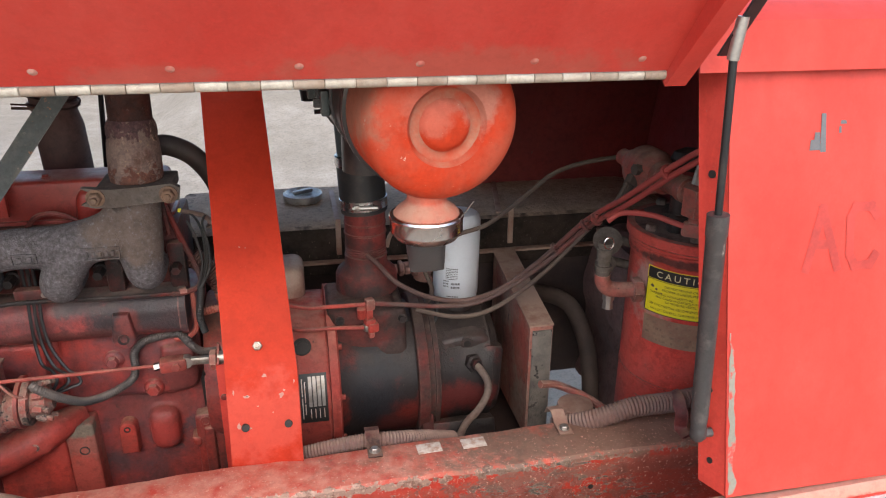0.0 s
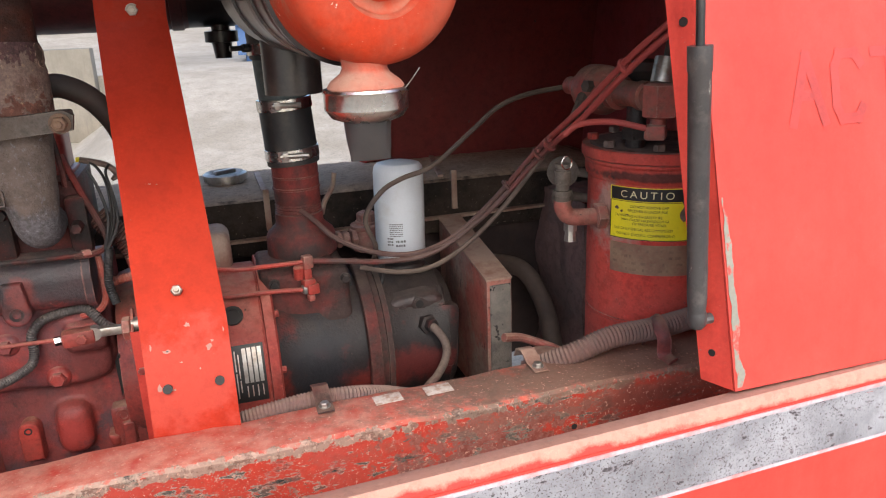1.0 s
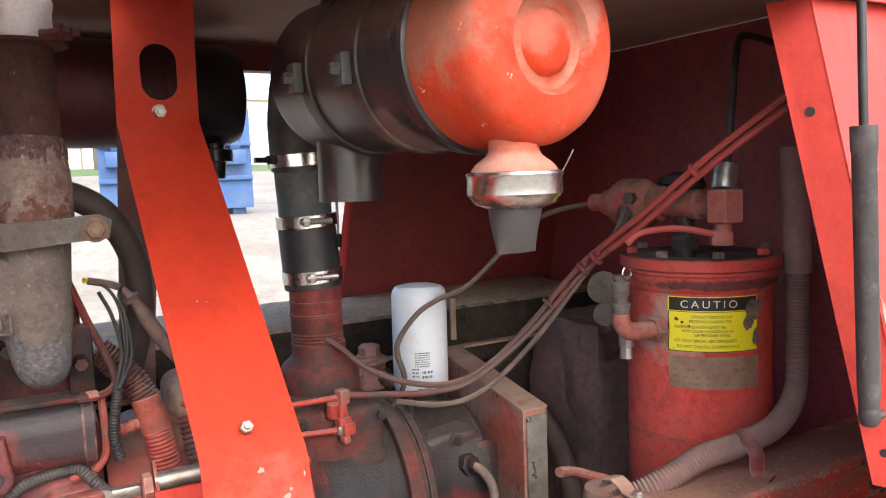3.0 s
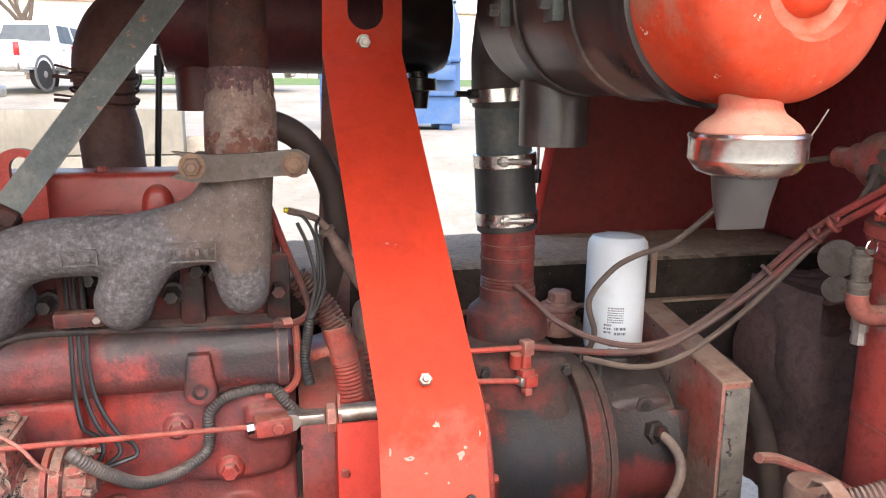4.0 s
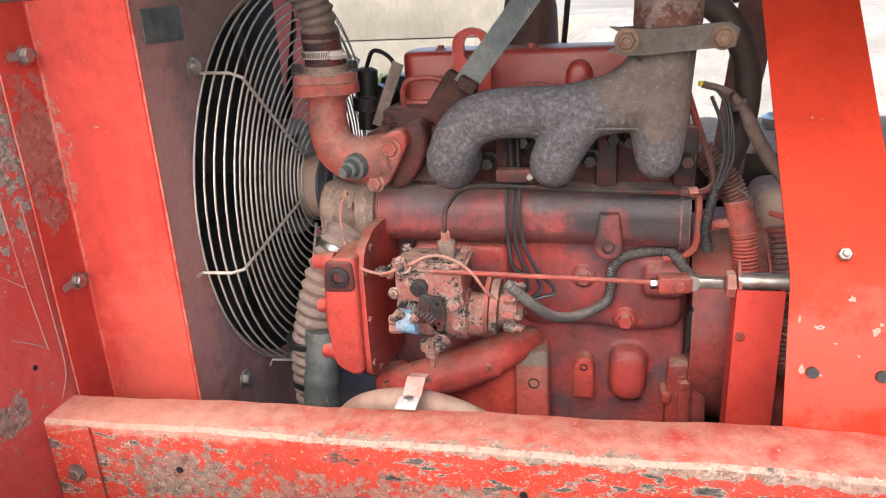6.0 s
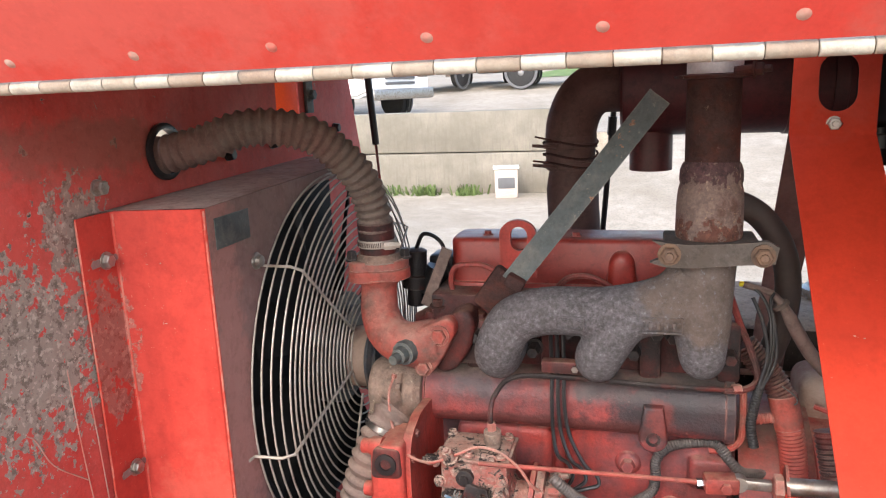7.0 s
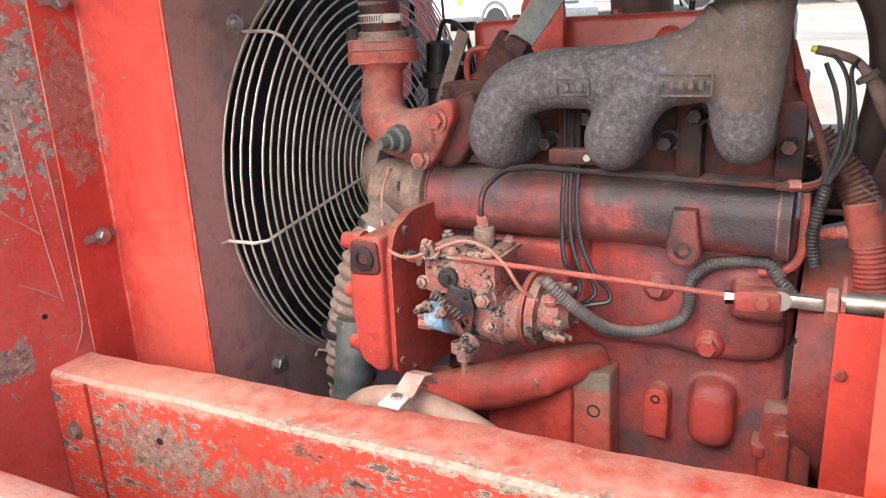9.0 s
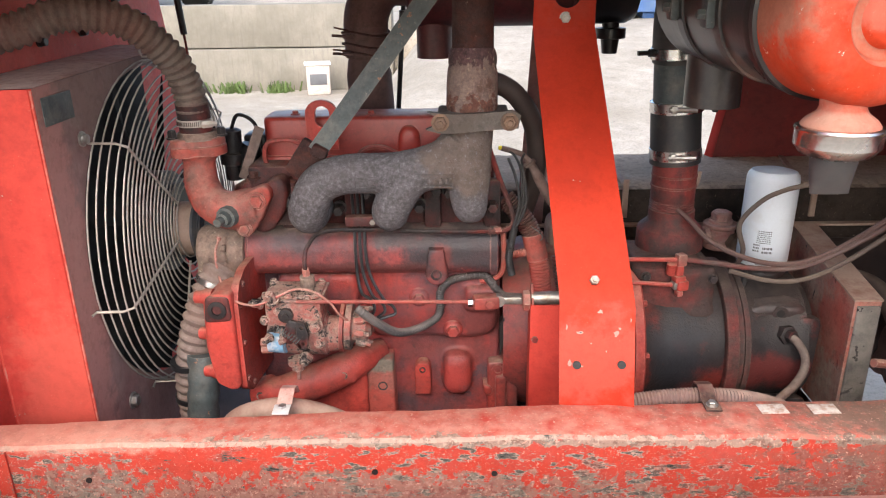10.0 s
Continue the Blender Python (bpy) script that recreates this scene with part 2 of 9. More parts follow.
M["engine_red"] = surface("dusty_engine_red", (0.33, 0.038, 0.030, 1), dirt=(0.05, 0.030, 0.030, 1), dirt_at=0.52, dirt_scale=4.5, dirt_soft=0.12, dust=(0.25, 0.17, 0.125, 1), rough=0.52, bump=0.25, vary=0.25, film=(0.17, 0.042, 0.032, 1), film_max=0.42, streak=(0.075, 0.038, 0.034, 1), speck=(0.22, 0.12, 0.095, 1), speck_at=0.65, zones=[((-0.22, 1.48, 0.96), (0.20, 0.12, 0.06), (0.030, 0.027, 0.029, 1), 0.85), ((-0.50, 1.48, 0.935), (0.06, 0.1, 0.04), (0.13, 0.10, 0.09, 1), 0.5), ((-0.60, 1.5, 0.72), (0.10, 0.1, 0.05), (0.055, 0.045, 0.04, 1), 0.8), ((-0.30, 1.55, 0.72), (0.16, 0.1, 0.07), (0.13, 0.05, 0.045, 1), 0.6), ((-0.44, 1.52, 0.985), (0.30, 0.06, 0.02), (0.17, 0.14, 0.115, 1), 0.6)], wear=(0.30, 0.13, 0.105, 1), wear_size=0.004, spec=0.4)
M["engine_bright"] = surface("bright_engine_red", (0.45, 0.045, 0.032, 1), dirt=(0.13, 0.042, 0.036, 1), dirt_at=0.54, dirt_scale=4.5, dirt_soft=0.12, rough=0.52, bump=0.35, vary=0.15, film=(0.36, 0.085, 0.068, 1), film_max=0.42, dust=(0.30, 0.16, 0.115, 1), speck=(0.24, 0.11, 0.085, 1), speck_at=0.66, zones=[((0.735, 1.335, 0.985), (0.07, 0.07, 0.07), (0.25, 0.165, 0.14, 1), 0.8), ((0.80, 1.25, 1.06), (0.2, 0.2, 0.012), (0.06, 0.035, 0.03, 1), 0.8), ((0.90, 1.25, 0.95), (0.05, 0.1, 0.12), (0.14, 0.06, 0.05, 1), 0.6)], streak=(0.200, 0.030, 0.022, 1), wear=(0.46, 0.14, 0.105, 1), wear_size=0.003, spec=0.3)
M["rocker"] = surface("deep_red_glossy_cover_paint", (0.340, 0.030, 0.021, 1), dirt=(0.20, 0.026, 0.020, 1), dirt_at=0.55, dirt_scale=5, dirt_soft=0.15, rough=0.4, bump=0.15, vary=0.12, film=(0.30, 0.060, 0.047, 1), film_max=0.35, speck=(0.34, 0.12, 0.09, 1), speck_at=0.69, dust=(0.40, 0.22, 0.17, 1), dust_from=0.75, wear=(0.46, 0.14, 0.105, 1), wear_size=0.003)
M["sleeve_black"] = surface("dust_greyed_corrugated_sleeve", (0.040, 0.037, 0.038, 1), dirt=(0.105, 0.088, 0.080, 1), dirt_at=0.54, dirt_scale=12, dirt_soft=0.15, rough=0.5, bump=0.1, dust=(0.19, 0.155, 0.135, 1), dust_from=0.35, spec=0.4)
M["head_black"] = surface("oil_black_casting", (0.026, 0.022, 0.022, 1), dirt=(0.075, 0.026, 0.022, 1), dirt_at=0.60, dirt_scale=9, dirt_soft=0.16, rough=0.5, bump=0.4, vary=0.3, dust=(0.10, 0.078, 0.065, 1), dust_from=0.8, film=(0.045, 0.034, 0.031, 1), film_max=0.6, speck=(0.11, 0.085, 0.07, 1), speck_at=0.68, wear=(0.095, 0.075, 0.066, 1), wear_size=0.003)
M["valve_rubber"] = surface("greyed_black_rubber", (0.030, 0.029, 0.031, 1), dirt=(0.055, 0.049, 0.046, 1), dirt_at=0.56, dirt_scale=14, dirt_soft=0.18, rough=0.55, bump=0.15, film=(0.045, 0.041, 0.041, 1), film_max=0.6)
M["groove_dust"] = surface("tan_dust_on_red_plastic", (0.34, 0.155, 0.105, 1), dirt=(0.40, 0.060, 0.028, 1), dirt_at=0.53, dirt_scale=16, dirt_soft=0.12, rough=0.85, bump=0.1, spec=0.1)
M["oily"] = surface("oily_black_red_cast_iron", (0.014, 0.012, 0.013, 1), dirt=(0.13, 0.017, 0.012, 1), dirt_at=0.625, dirt_scale=9, dirt_soft=0.07, dust=(0.06, 0.046, 0.039, 1), dust_from=0.5, rough=0.5, bump=0.5, vary=0.3, film=(0.03, 0.023, 0.022, 1), film_max=0.75, streak=(0.012, 0.012, 0.014, 1), speck=(0.10, 0.072, 0.06, 1), speck_at=0.66, zones=[((0.38, 1.52, 0.66), (0.12, 0.1, 0.05), (0.150, 0.022, 0.019, 1), 0.55), ((0.20, 1.50, 0.70), (0.06, 0.1, 0.10), (0.016, 0.017, 0.021, 1), 0.85), ((0.28, 1.5, 0.60), (0.10, 0.1, 0.07), (0.13, 0.02, 0.015, 1), 0.5)], spec=0.35, wear=(0.085, 0.066, 0.058, 1), wear_size=0.004)
M["oily_red"] = surface("grimy_red_cast_iron", (0.15, 0.024, 0.021, 1), dirt=(0.026, 0.020, 0.020, 1), dirt_at=0.485, dirt_scale=9, dirt_soft=0.09, dust=(0.19, 0.12, 0.09, 1), dust_from=0.5, rough=0.55, bump=0.5, vary=0.25, film=(0.085, 0.034, 0.028, 1), film_max=0.7, streak=(0.03, 0.02, 0.02, 1), speck=(0.17, 0.10, 0.08, 1), speck_at=0.68, zones=[], spec=0.22, wear=(0.19, 0.105, 0.085, 1), wear_size=0.004)
M["manifold"] = surface("heat_browned_cast_iron", (0.082, 0.074, 0.077, 1), dirt=(0.118, 0.110, 0.117, 1), dirt_at=0.52, dirt_scale=150, dirt_soft=0.10, rough=0.9, bump=0.9, grain=330, vary=0.3, film=(0.072, 0.062, 0.062, 1), film_max=0.7, speck=(0.165, 0.156, 0.165, 1), speck_at=0.605, dent=0.0, zones=[((-0.24, 1.44, 1.15), (0.09, 0.1, 0.09), (0.115, 0.082, 0.063, 1), 0.75)])
M["rust"] = surface("rusted_pipe", (0.19, 0.130, 0.108, 1), dirt=(0.12, 0.066, 0.052, 1), dirt_at=0.56, dirt_scale=20, dirt_soft=0.06, chip=(0.25, 0.18, 0.14, 1), chip_at=0.60, chip_scale=22, chip_stretch=(1, 1, 0.4), rough=0.88, bump=0.8, vary=0.3, film=(0.17, 0.125, 0.105, 1), film_max=0.8, speck=(0.33, 0.22, 0.14, 1), speck_at=0.62, zones=[((-0.231, 1.49, 1.338), (0.08, 0.08, 0.030), (0.075, 0.036, 0.040, 1), 0.9, "flake"), ((-0.231, 1.49, 1.240), (0.08, 0.08, 0.020), (0.120, 0.040, 0.026, 1), 0.85, "flake")])
M["rust_dark"] = surface("dark_scaled_pipe", (0.046, 0.024, 0.022, 1), dirt=(0.10, 0.032, 0.022, 1), dirt_at=0.58, dirt_scale=22, rough=0.88, bump=0.8, vary=0.3, film=(0.07, 0.042, 0.038, 1), film_max=0.7, chips=[((0.14, 0.10, 0.085, 1), 0.66, 60, (1, 1, 0.5), False)], speck=(0.17, 0.12, 0.10, 1), speck_at=0.67, spec=0.2)
M["grey_iron"] = surface("weathered_grey_iron", (0.105, 0.092, 0.082, 1), dirt=(0.085, 0.068, 0.056, 1), dirt_at=0.54, dirt_scale=16, dirt_soft=0.12, rough=0.8, bump=0.5, vary=0.2, film=(0.13, 0.108, 0.090, 1), film_max=0.6, speck=(0.17, 0.15, 0.13, 1), speck_at=0.66, spec=0.25, wear=(0.18, 0.155, 0.13, 1), wear_size=0.003)
M["bolt_rust"] = surface("rust_brown_bolt", (0.19, 0.115, 0.072, 1), dirt=(0.11, 0.07, 0.05, 1), dirt_at=0.52, dirt_scale=40, rough=0.8, bump=0.4, vary=0.2)
M["pulley_blue"] = surface("blue_grey_pulley", (0.035, 0.042, 0.055, 1), dirt=(0.11, 0.09, 0.075, 1), dirt_at=0.58, dirt_scale=20, rough=0.55, bump=0.2)
M["pillar_dust"] = surface("dust_caked_red_casting", (0.36, 0.055, 0.040, 1), dirt=(0.34, 0.055, 0.040, 1), dirt_at=0.56, dirt_scale=7, dirt_soft=0.12, rough=0.8, bump=0.4, vary=0.2, film=(0.19, 0.12, 0.095, 1), film_max=0.5, speck=(0.27, 0.19, 0.15, 1), speck_at=0.66, zones=[((-0.43, 1.52, 0.675), (0.05, 0.05, 0.022), (0.14, 0.13, 0.10, 1), 0.9), ((-0.43, 1.52, 0.53), (0.06, 0.05, 0.10), (0.36, 0.050, 0.036, 1), 0.8)], wear=(0.34, 0.22, 0.17, 1), wear_size=0.004)
M["pink_dust"] = surface("pink_dusted_brass", (0.40, 0.23, 0.19, 1), dirt=(0.32, 0.10, 0.08, 1), dirt_at=0.55, dirt_scale=20, rough=0.7, bump=0.2, dust=(0.52, 0.36, 0.30, 1), dust_from=0.3, speck=(0.5, 0.34, 0.28, 1), speck_at=0.66)
M["maroon"] = surface("dark_maroon_paint", (0.105, 0.018, 0.020, 1), dirt=(0.055, 0.022, 0.022, 1), dirt_at=0.54, dirt_scale=6, dirt_soft=0.15, rough=0.5, bump=0.15, film=(0.10, 0.032, 0.031, 1), film_max=0.5, speck=(0.16, 0.07, 0.06, 1), speck_at=0.69, dust=(0.15, 0.09, 0.075, 1), dust_from=0.6)
M["elbow_hose"] = surface("dusty_brown_rubber_elbow", (0.105, 0.050, 0.044, 1), dirt=(0.07, 0.04, 0.036, 1), dirt_at=0.55, dirt_scale=6, dirt_soft=0.15, rough=0.75, bump=0.2, film=(0.14, 0.075, 0.064, 1), film_max=0.5, dust=(0.20, 0.13, 0.105, 1), dust_from=0.4, speck=(0.17, 0.11, 0.09, 1), speck_at=0.68)
M["lid_dark"] = surface("oil_and_dust_caked_lid", (0.155, 0.112, 0.098, 1), dirt=(0.045, 0.028, 0.026, 1), dirt_at=0.54, dirt_scale=12, dirt_soft=0.1, rough=0.85, bump=0.5, film=(0.20, 0.145, 0.12, 1), film_max=0.6, speck=(0.22, 0.15, 0.12, 1), speck_at=0.66)
M["breather_rubber"] = surface("dusty_black_brown_rubber", (0.035, 0.027, 0.025, 1), dirt=(0.075, 0.055, 0.046, 1), dirt_at=0.56, dirt_scale=9, dirt_soft=0.15, rough=0.6, bump=0.15, film=(0.05, 0.037, 0.033, 1), film_max=0.6)
M["rubber"] = surface("black_rubber", (0.018, 0.018, 0.019, 1), dirt=(0.07, 0.055, 0.045, 1), dirt_at=0.62, dirt_scale=12, rough=0.55, bump=0.1)
M["rubber_dusty"] = surface("dusty_rubber_hose", (0.055, 0.044, 0.039, 1), dirt=(0.125, 0.092, 0.072, 1), dirt_at=0.55, dirt_scale=10, dirt_soft=0.2, dust=(0.18, 0.135, 0.105, 1), rough=0.8, bump=0.2, film=(0.10, 0.055, 0.043, 1), film_max=0.5)
M["black"] = surface("black_painted_steel", (0.012, 0.012, 0.013, 1), dirt=(0.05, 0.04, 0.035, 1), dirt_at=0.68, dirt_scale=7, rough=0.35, bump=0.05)
M["can_black"] = surface("dusty_black_canister", (0.016, 0.014, 0.014, 1), dirt=(0.10, 0.075, 0.06, 1), dirt_at=0.63, dirt_scale=7, dirt_soft=0.1, dust=(0.24, 0.18, 0.14, 1), rough=0.32, bump=0.1, film=(0.04, 0.031, 0.028, 1), film_max=0.6, dust_from=0.7, zones=[((0.20, 1.22, 1.325), (0.12, 0.05, 0.03), (0.17, 0.115, 0.09, 1), 0.7), ((0.12, 1.25, 1.47), (0.06, 0.20, 0.05), (0.12, 0.085, 0.068, 1), 0.6)])
M["steel"] = surface("grey_zinc_steel", (0.42, 0.40, 0.37, 1), dirt=(0.2, 0.15, 0.11, 1), dirt_at=0.6, dirt_scale=30, rough=0.4, metal=0.85, bump=0.08)
M["chrome"] = surface("bright_clamp_steel", (0.62, 0.60, 0.57, 1), dirt=(0.3, 0.25, 0.2, 1), dirt_at=0.66, dirt_scale=30, rough=0.25, metal=1.0, bump=0.04)
M["strap"] = surface("weathered_grey_steel", (0.062, 0.077, 0.078, 1), dirt=(0.12, 0.118, 0.105, 1), dirt_at=0.58, dirt_scale=22, chip=(0.2, 0.10, 0.06, 1), chip_at=0.66, chip_scale=30, rough=0.6, metal=0.05, bump=0.15, speck=(0.19, 0.175, 0.15, 1), speck_at=0.64, wear=(0.22, 0.205, 0.18, 1), wear_size=0.0025)
M["alu"] = surface("white_exhaust_pipe", (0.72, 0.70, 0.67, 1), dirt=(0.5, 0.42, 0.34, 1), dirt_at=0.62, dirt_scale=16, rough=0.5, metal=0.3, bump=0.1)
M["wire"] = surface("galvanised_wire", (0.42, 0.38, 0.33, 1), dirt=(0.2, 0.16, 0.13, 1), dirt_at=0.6, dirt_scale=20, rough=0.55, metal=0.35, bump=0.0)
M["white"] = surface("white_filter_paint", (0.56, 0.60, 0.64, 1), dirt=(0.48, 0.48, 0.48, 1), dirt_at=0.66, dirt_scale=14, rough=0.35, bump=0.02, vary=0.03)
M["yellow"] = surface("yellow_decal", (0.80, 0.68, 0.02, 1), dirt=(0.35, 0.26, 0.06, 1), dirt_at=0.70, dirt_scale=32, rough=0.45, bump=0.02, vary=0.05)
M["ink"] = surface("black_print", (0.014, 0.013, 0.012, 1), rough=0.5, bump=0.0)
M["pale_ink"] = surface("pale_print", (0.75, 0.68, 0.42, 1), rough=0.5, bump=0.0)
M["tan_label"] = surface("dirty_tan_label", (0.27, 0.17, 0.11, 1), dirt=(0.19, 0.09, 0.06, 1), dirt_at=0.55, dirt_scale=25, rough=0.65, bump=0.05)
M["blue_label"] = surface("blue_label", (0.13, 0.27, 0.40, 1), dirt=(0.5, 0.5, 0.5, 1), dirt_at=0.6, dirt_scale=60, rough=0.5, bump=0.0)
M["pump"] = surface("dirty_pump_casting", (0.22, 0.100, 0.085, 1), dirt=(0.21, 0.165, 0.135, 1), dirt_at=0.50, dirt_scale=30, dirt_soft=0.08, chip=(0.035, 0.027, 0.026, 1), chip_at=0.545, chip_scale=30, chips=[((0.06, 0.045, 0.04, 1), 0.58, 85, (1, 1, 1), False)], rough=0.75, bump=0.8, vary=0.25, dust=(0.36, 0.27, 0.215, 1), film=(0.33, 0.05, 0.034, 1), film_max=0.6, speck=(0.40, 0.31, 0.26, 1), speck_at=0.65, dent=1.0, wear=(0.42, 0.33, 0.27, 1), wear_size=0.0025, spec=0.25)
M["clay"] = surface("crusted_grey_housing", (0.22, 0.165, 0.13, 1), dirt=(0.13, 0.095, 0.075, 1), dirt_at=0.52, dirt_scale=40, rough=0.88, bump=0.8, vary=0.25, film=(0.27, 0.15, 0.115, 1), film_max=0.6, speck=(0.34, 0.27, 0.20, 1), speck_at=0.62, dent=1.5, wear=(0.32, 0.26, 0.21, 1), wear_size=0.004)
M["tank_dust"] = surface("dust_covered_black_tank", (0.026, 0.022, 0.020, 1), dirt=(0.06, 0.045, 0.036, 1), dirt_at=0.55, dirt_scale=8, dust=(0.48, 0.36, 0.26, 1), dust_from=0.55, rough=0.8, bump=0.4, speck=(0.30, 0.24, 0.18, 1), speck_at=0.70, chips=[((0.20, 0.155, 0.12, 1), 0.66, 120, (1, 1, 1), False)], spec=0.08)
M["dark"] = surface("near_black_sheet", (0.045, 0.030, 0.027, 1), dirt=(0.075, 0.045, 0.037, 1), dirt_at=0.58, dirt_scale=9, rough=0.75, bump=0.2)
M["dark_red"] = surface("sooty_dark_red_sheet", (0.26, 0.115, 0.106, 1), dirt=(0.17, 0.105, 0.098, 1), dirt_at=0.55, dirt_scale=4, dirt_soft=0.2, rough=0.68, bump=0.15, film=(0.34, 0.25, 0.228, 1), film_max=0.7, dust=(0.30, 0.22, 0.17, 1), zones=[((-0.914, 1.45, 1.29), (0.05, 0.40, 0.10), (0.22, 0.17, 0.145, 1), 0.45), ((-0.914, 1.285, 0.95), (0.05, 0.055, 0.50), (0.42, 0.20, 0.17, 1), 0.65)], chips=[((0.22, 0.16, 0.13, 1), 0.70, 90, (1, 1, 1), False)], speck=(0.26, 0.18, 0.15, 1), speck_at=0.68, grit=0.25, spec=0.2)
M["foam"] = surface("torn_foam_lining", (0.13, 0.12, 0.105, 1), dirt=(0.20, 0.18, 0.155, 1), dirt_at=0.5, dirt_scale=24, chip=(0.035, 0.03, 0.028, 1), chip_at=0.60, chip_scale=40, rough=0.95, bump=1.0, dent=2.0)
M["tan_metal"] = surface("dusty_tan_sheet", (0.38, 0.28, 0.215, 1), dirt=(0.22, 0.11, 0.08, 1), dirt_at=0.55, dirt_scale=14, rough=0.75, bump=0.2, film=(0.32, 0.20, 0.155, 1), film_max=0.6)
M["core"] = surface("black_radiator_core", (0.01, 0.01, 0.01, 1), rough=0.9, bump=0.0)
M["concrete"] = surface("weathered_concrete", (0.24, 0.215, 0.175, 1), dirt=(0.15, 0.135, 0.105, 1), dirt_at=0.56, dirt_scale=1.6, dirt_soft=0.2, rough=0.9, bump=0.3, grain=40, film=(0.29, 0.26, 0.21, 1), film_max=0.6, streak=(0.17, 0.155, 0.13, 1))
M["ground"] = surface("pale_dusty_ground", (0.36, 0.315, 0.255, 1), dirt=(0.25, 0.215, 0.165, 1), dirt_at=0.55, dirt_scale=0.8, dirt_soft=0.15, rough=0.95, bump=0.3, grain=9, vary=0.18, film=(0.40, 0.355, 0.295, 1), film_max=0.7, speck=(0.36, 0.33, 0.29, 1), speck_at=0.66)
M["truck"] = surface("white_car_paint", (0.78, 0.78, 0.77, 1), rough=0.25, bump=0.0, vary=0.03)
M["rim"] = surface("dull_steel_wheel", (0.30, 0.30, 0.30, 1), dirt=(0.18, 0.165, 0.15, 1), dirt_at=0.56, dirt_scale=8, rough=0.45, metal=0.5, bump=0.05)
M["tyre"] = surface("tyre_rubber", (0.025, 0.024, 0.024, 1), rough=0.8, bump=0.1)
M["grey_plastic"] = surface("dark_grey_trim", (0.12, 0.12, 0.125, 1), rough=0.6, bump=0.0)
# Glass lightened in its base colour for the sky reflected in it.
M["glass_dark"] = surface("sky_paled_window_glass", (0.17, 0.185, 0.19, 1), rough=0.08, bump=0.0)
M["red_lens"] = surface("red_tail_lens", (0.6, 0.02, 0.02, 1), rough=0.2, bump=0.0)
M["amber"] = surface("amber_lens", (0.8, 0.25, 0.02, 1), rough=0.2, bump=0.0)
M["blue"] = surface("blue_dumpster_paint", (0.035, 0.10, 0.26, 1), dirt=(0.07, 0.12, 0.22, 1), dirt_at=0.58, dirt_scale=3, rough=0.55, bump=0.05)
M["blue_sheet"] = surface("pale_blue_cladding", (0.20, 0.42, 0.62, 1), rough=0.5, bump=0.0)
M["pale_wall"] = surface("pale_building_wall", (0.62, 0.58, 0.50, 1), rough=0.9, bump=0.0)
M["orange"] = surface("orange_plastic", (0.46, 0.050, 0.001, 1), rough=0.5, bump=0.0)
M["grass"] = surface("grass_green", (0.08, 0.16, 0.03, 1), dirt=(0.2, 0.22, 0.08, 1), dirt_at=0.55, dirt_scale=1.5, rough=0.9, bump=0.3, grain=20)
M["leaf"] = surface("leaf_green", (0.13, 0.19, 0.055, 1), rough=0.8, bump=0.0, vary=0.3)
M["bark"] = surface("bark", (0.12, 0.09, 0.07, 1), rough=0.9, bump=0.3)
M["silver"] = surface("flaking_silver_stripe", (0.27, 0.275, 0.30, 1), dirt=(0.46, 0.465, 0.50, 1), dirt_at=0.50, dirt_scale=7, dirt_soft=0.12, chip=(0.26, 0.235, 0.245, 1), chip_at=0.55, chip_scale=330, rough=0.36, metal=0.45, bump=0.5, chips=[((0.40, 0.09, 0.085, 1), 0.70, 60, (0.4, 1, 2), False), ((0.24, 0.22, 0.235, 1), 0.60, 90, (0.6, 1, 1), False)], speck=(0.18, 0.17, 0.185, 1), speck_at=0.63, grit=0.15)
M["hinge"] = surface("cream_worn_hinge", (0.47, 0.44, 0.37, 1), dirt=(0.33, 0.27, 0.21, 1), dirt_at=0.58, dirt_scale=20, rough=0.5, metal=0.1, bump=0.1, grit=0.3)
M["primer"] = surface("bare_scraped_metal", (0.25, 0.24, 0.195, 1), dirt=(0.45, 0.060, 0.045, 1), dirt_at=0.53, dirt_scale=28, rough=0.6, bump=0.1, dirt_soft=0.03)
M["pale_sticker"] = surface("torn_white_sticker", (0.62, 0.56, 0.50, 1), dirt=(0.36, 0.22, 0.16, 1), dirt_at=0.55, dirt_scale=90, rough=0.7, bump=0.1)
M["faded_mark"] = surface("faded_red_stencil", (0.36, 0.027, 0.019, 1), dirt=(0.45, 0.038, 0.026, 1), dirt_at=0.55, dirt_scale=26, rough=0.45, bump=0.0)
M["ceiling"] = surface("brown_dusty_roof_underside", (0.36, 0.20, 0.15, 1), dirt=(0.42, 0.28, 0.21, 1), dirt_at=0.55, dirt_scale=3, dirt_soft=0.2, rough=0.8, bump=0.1)
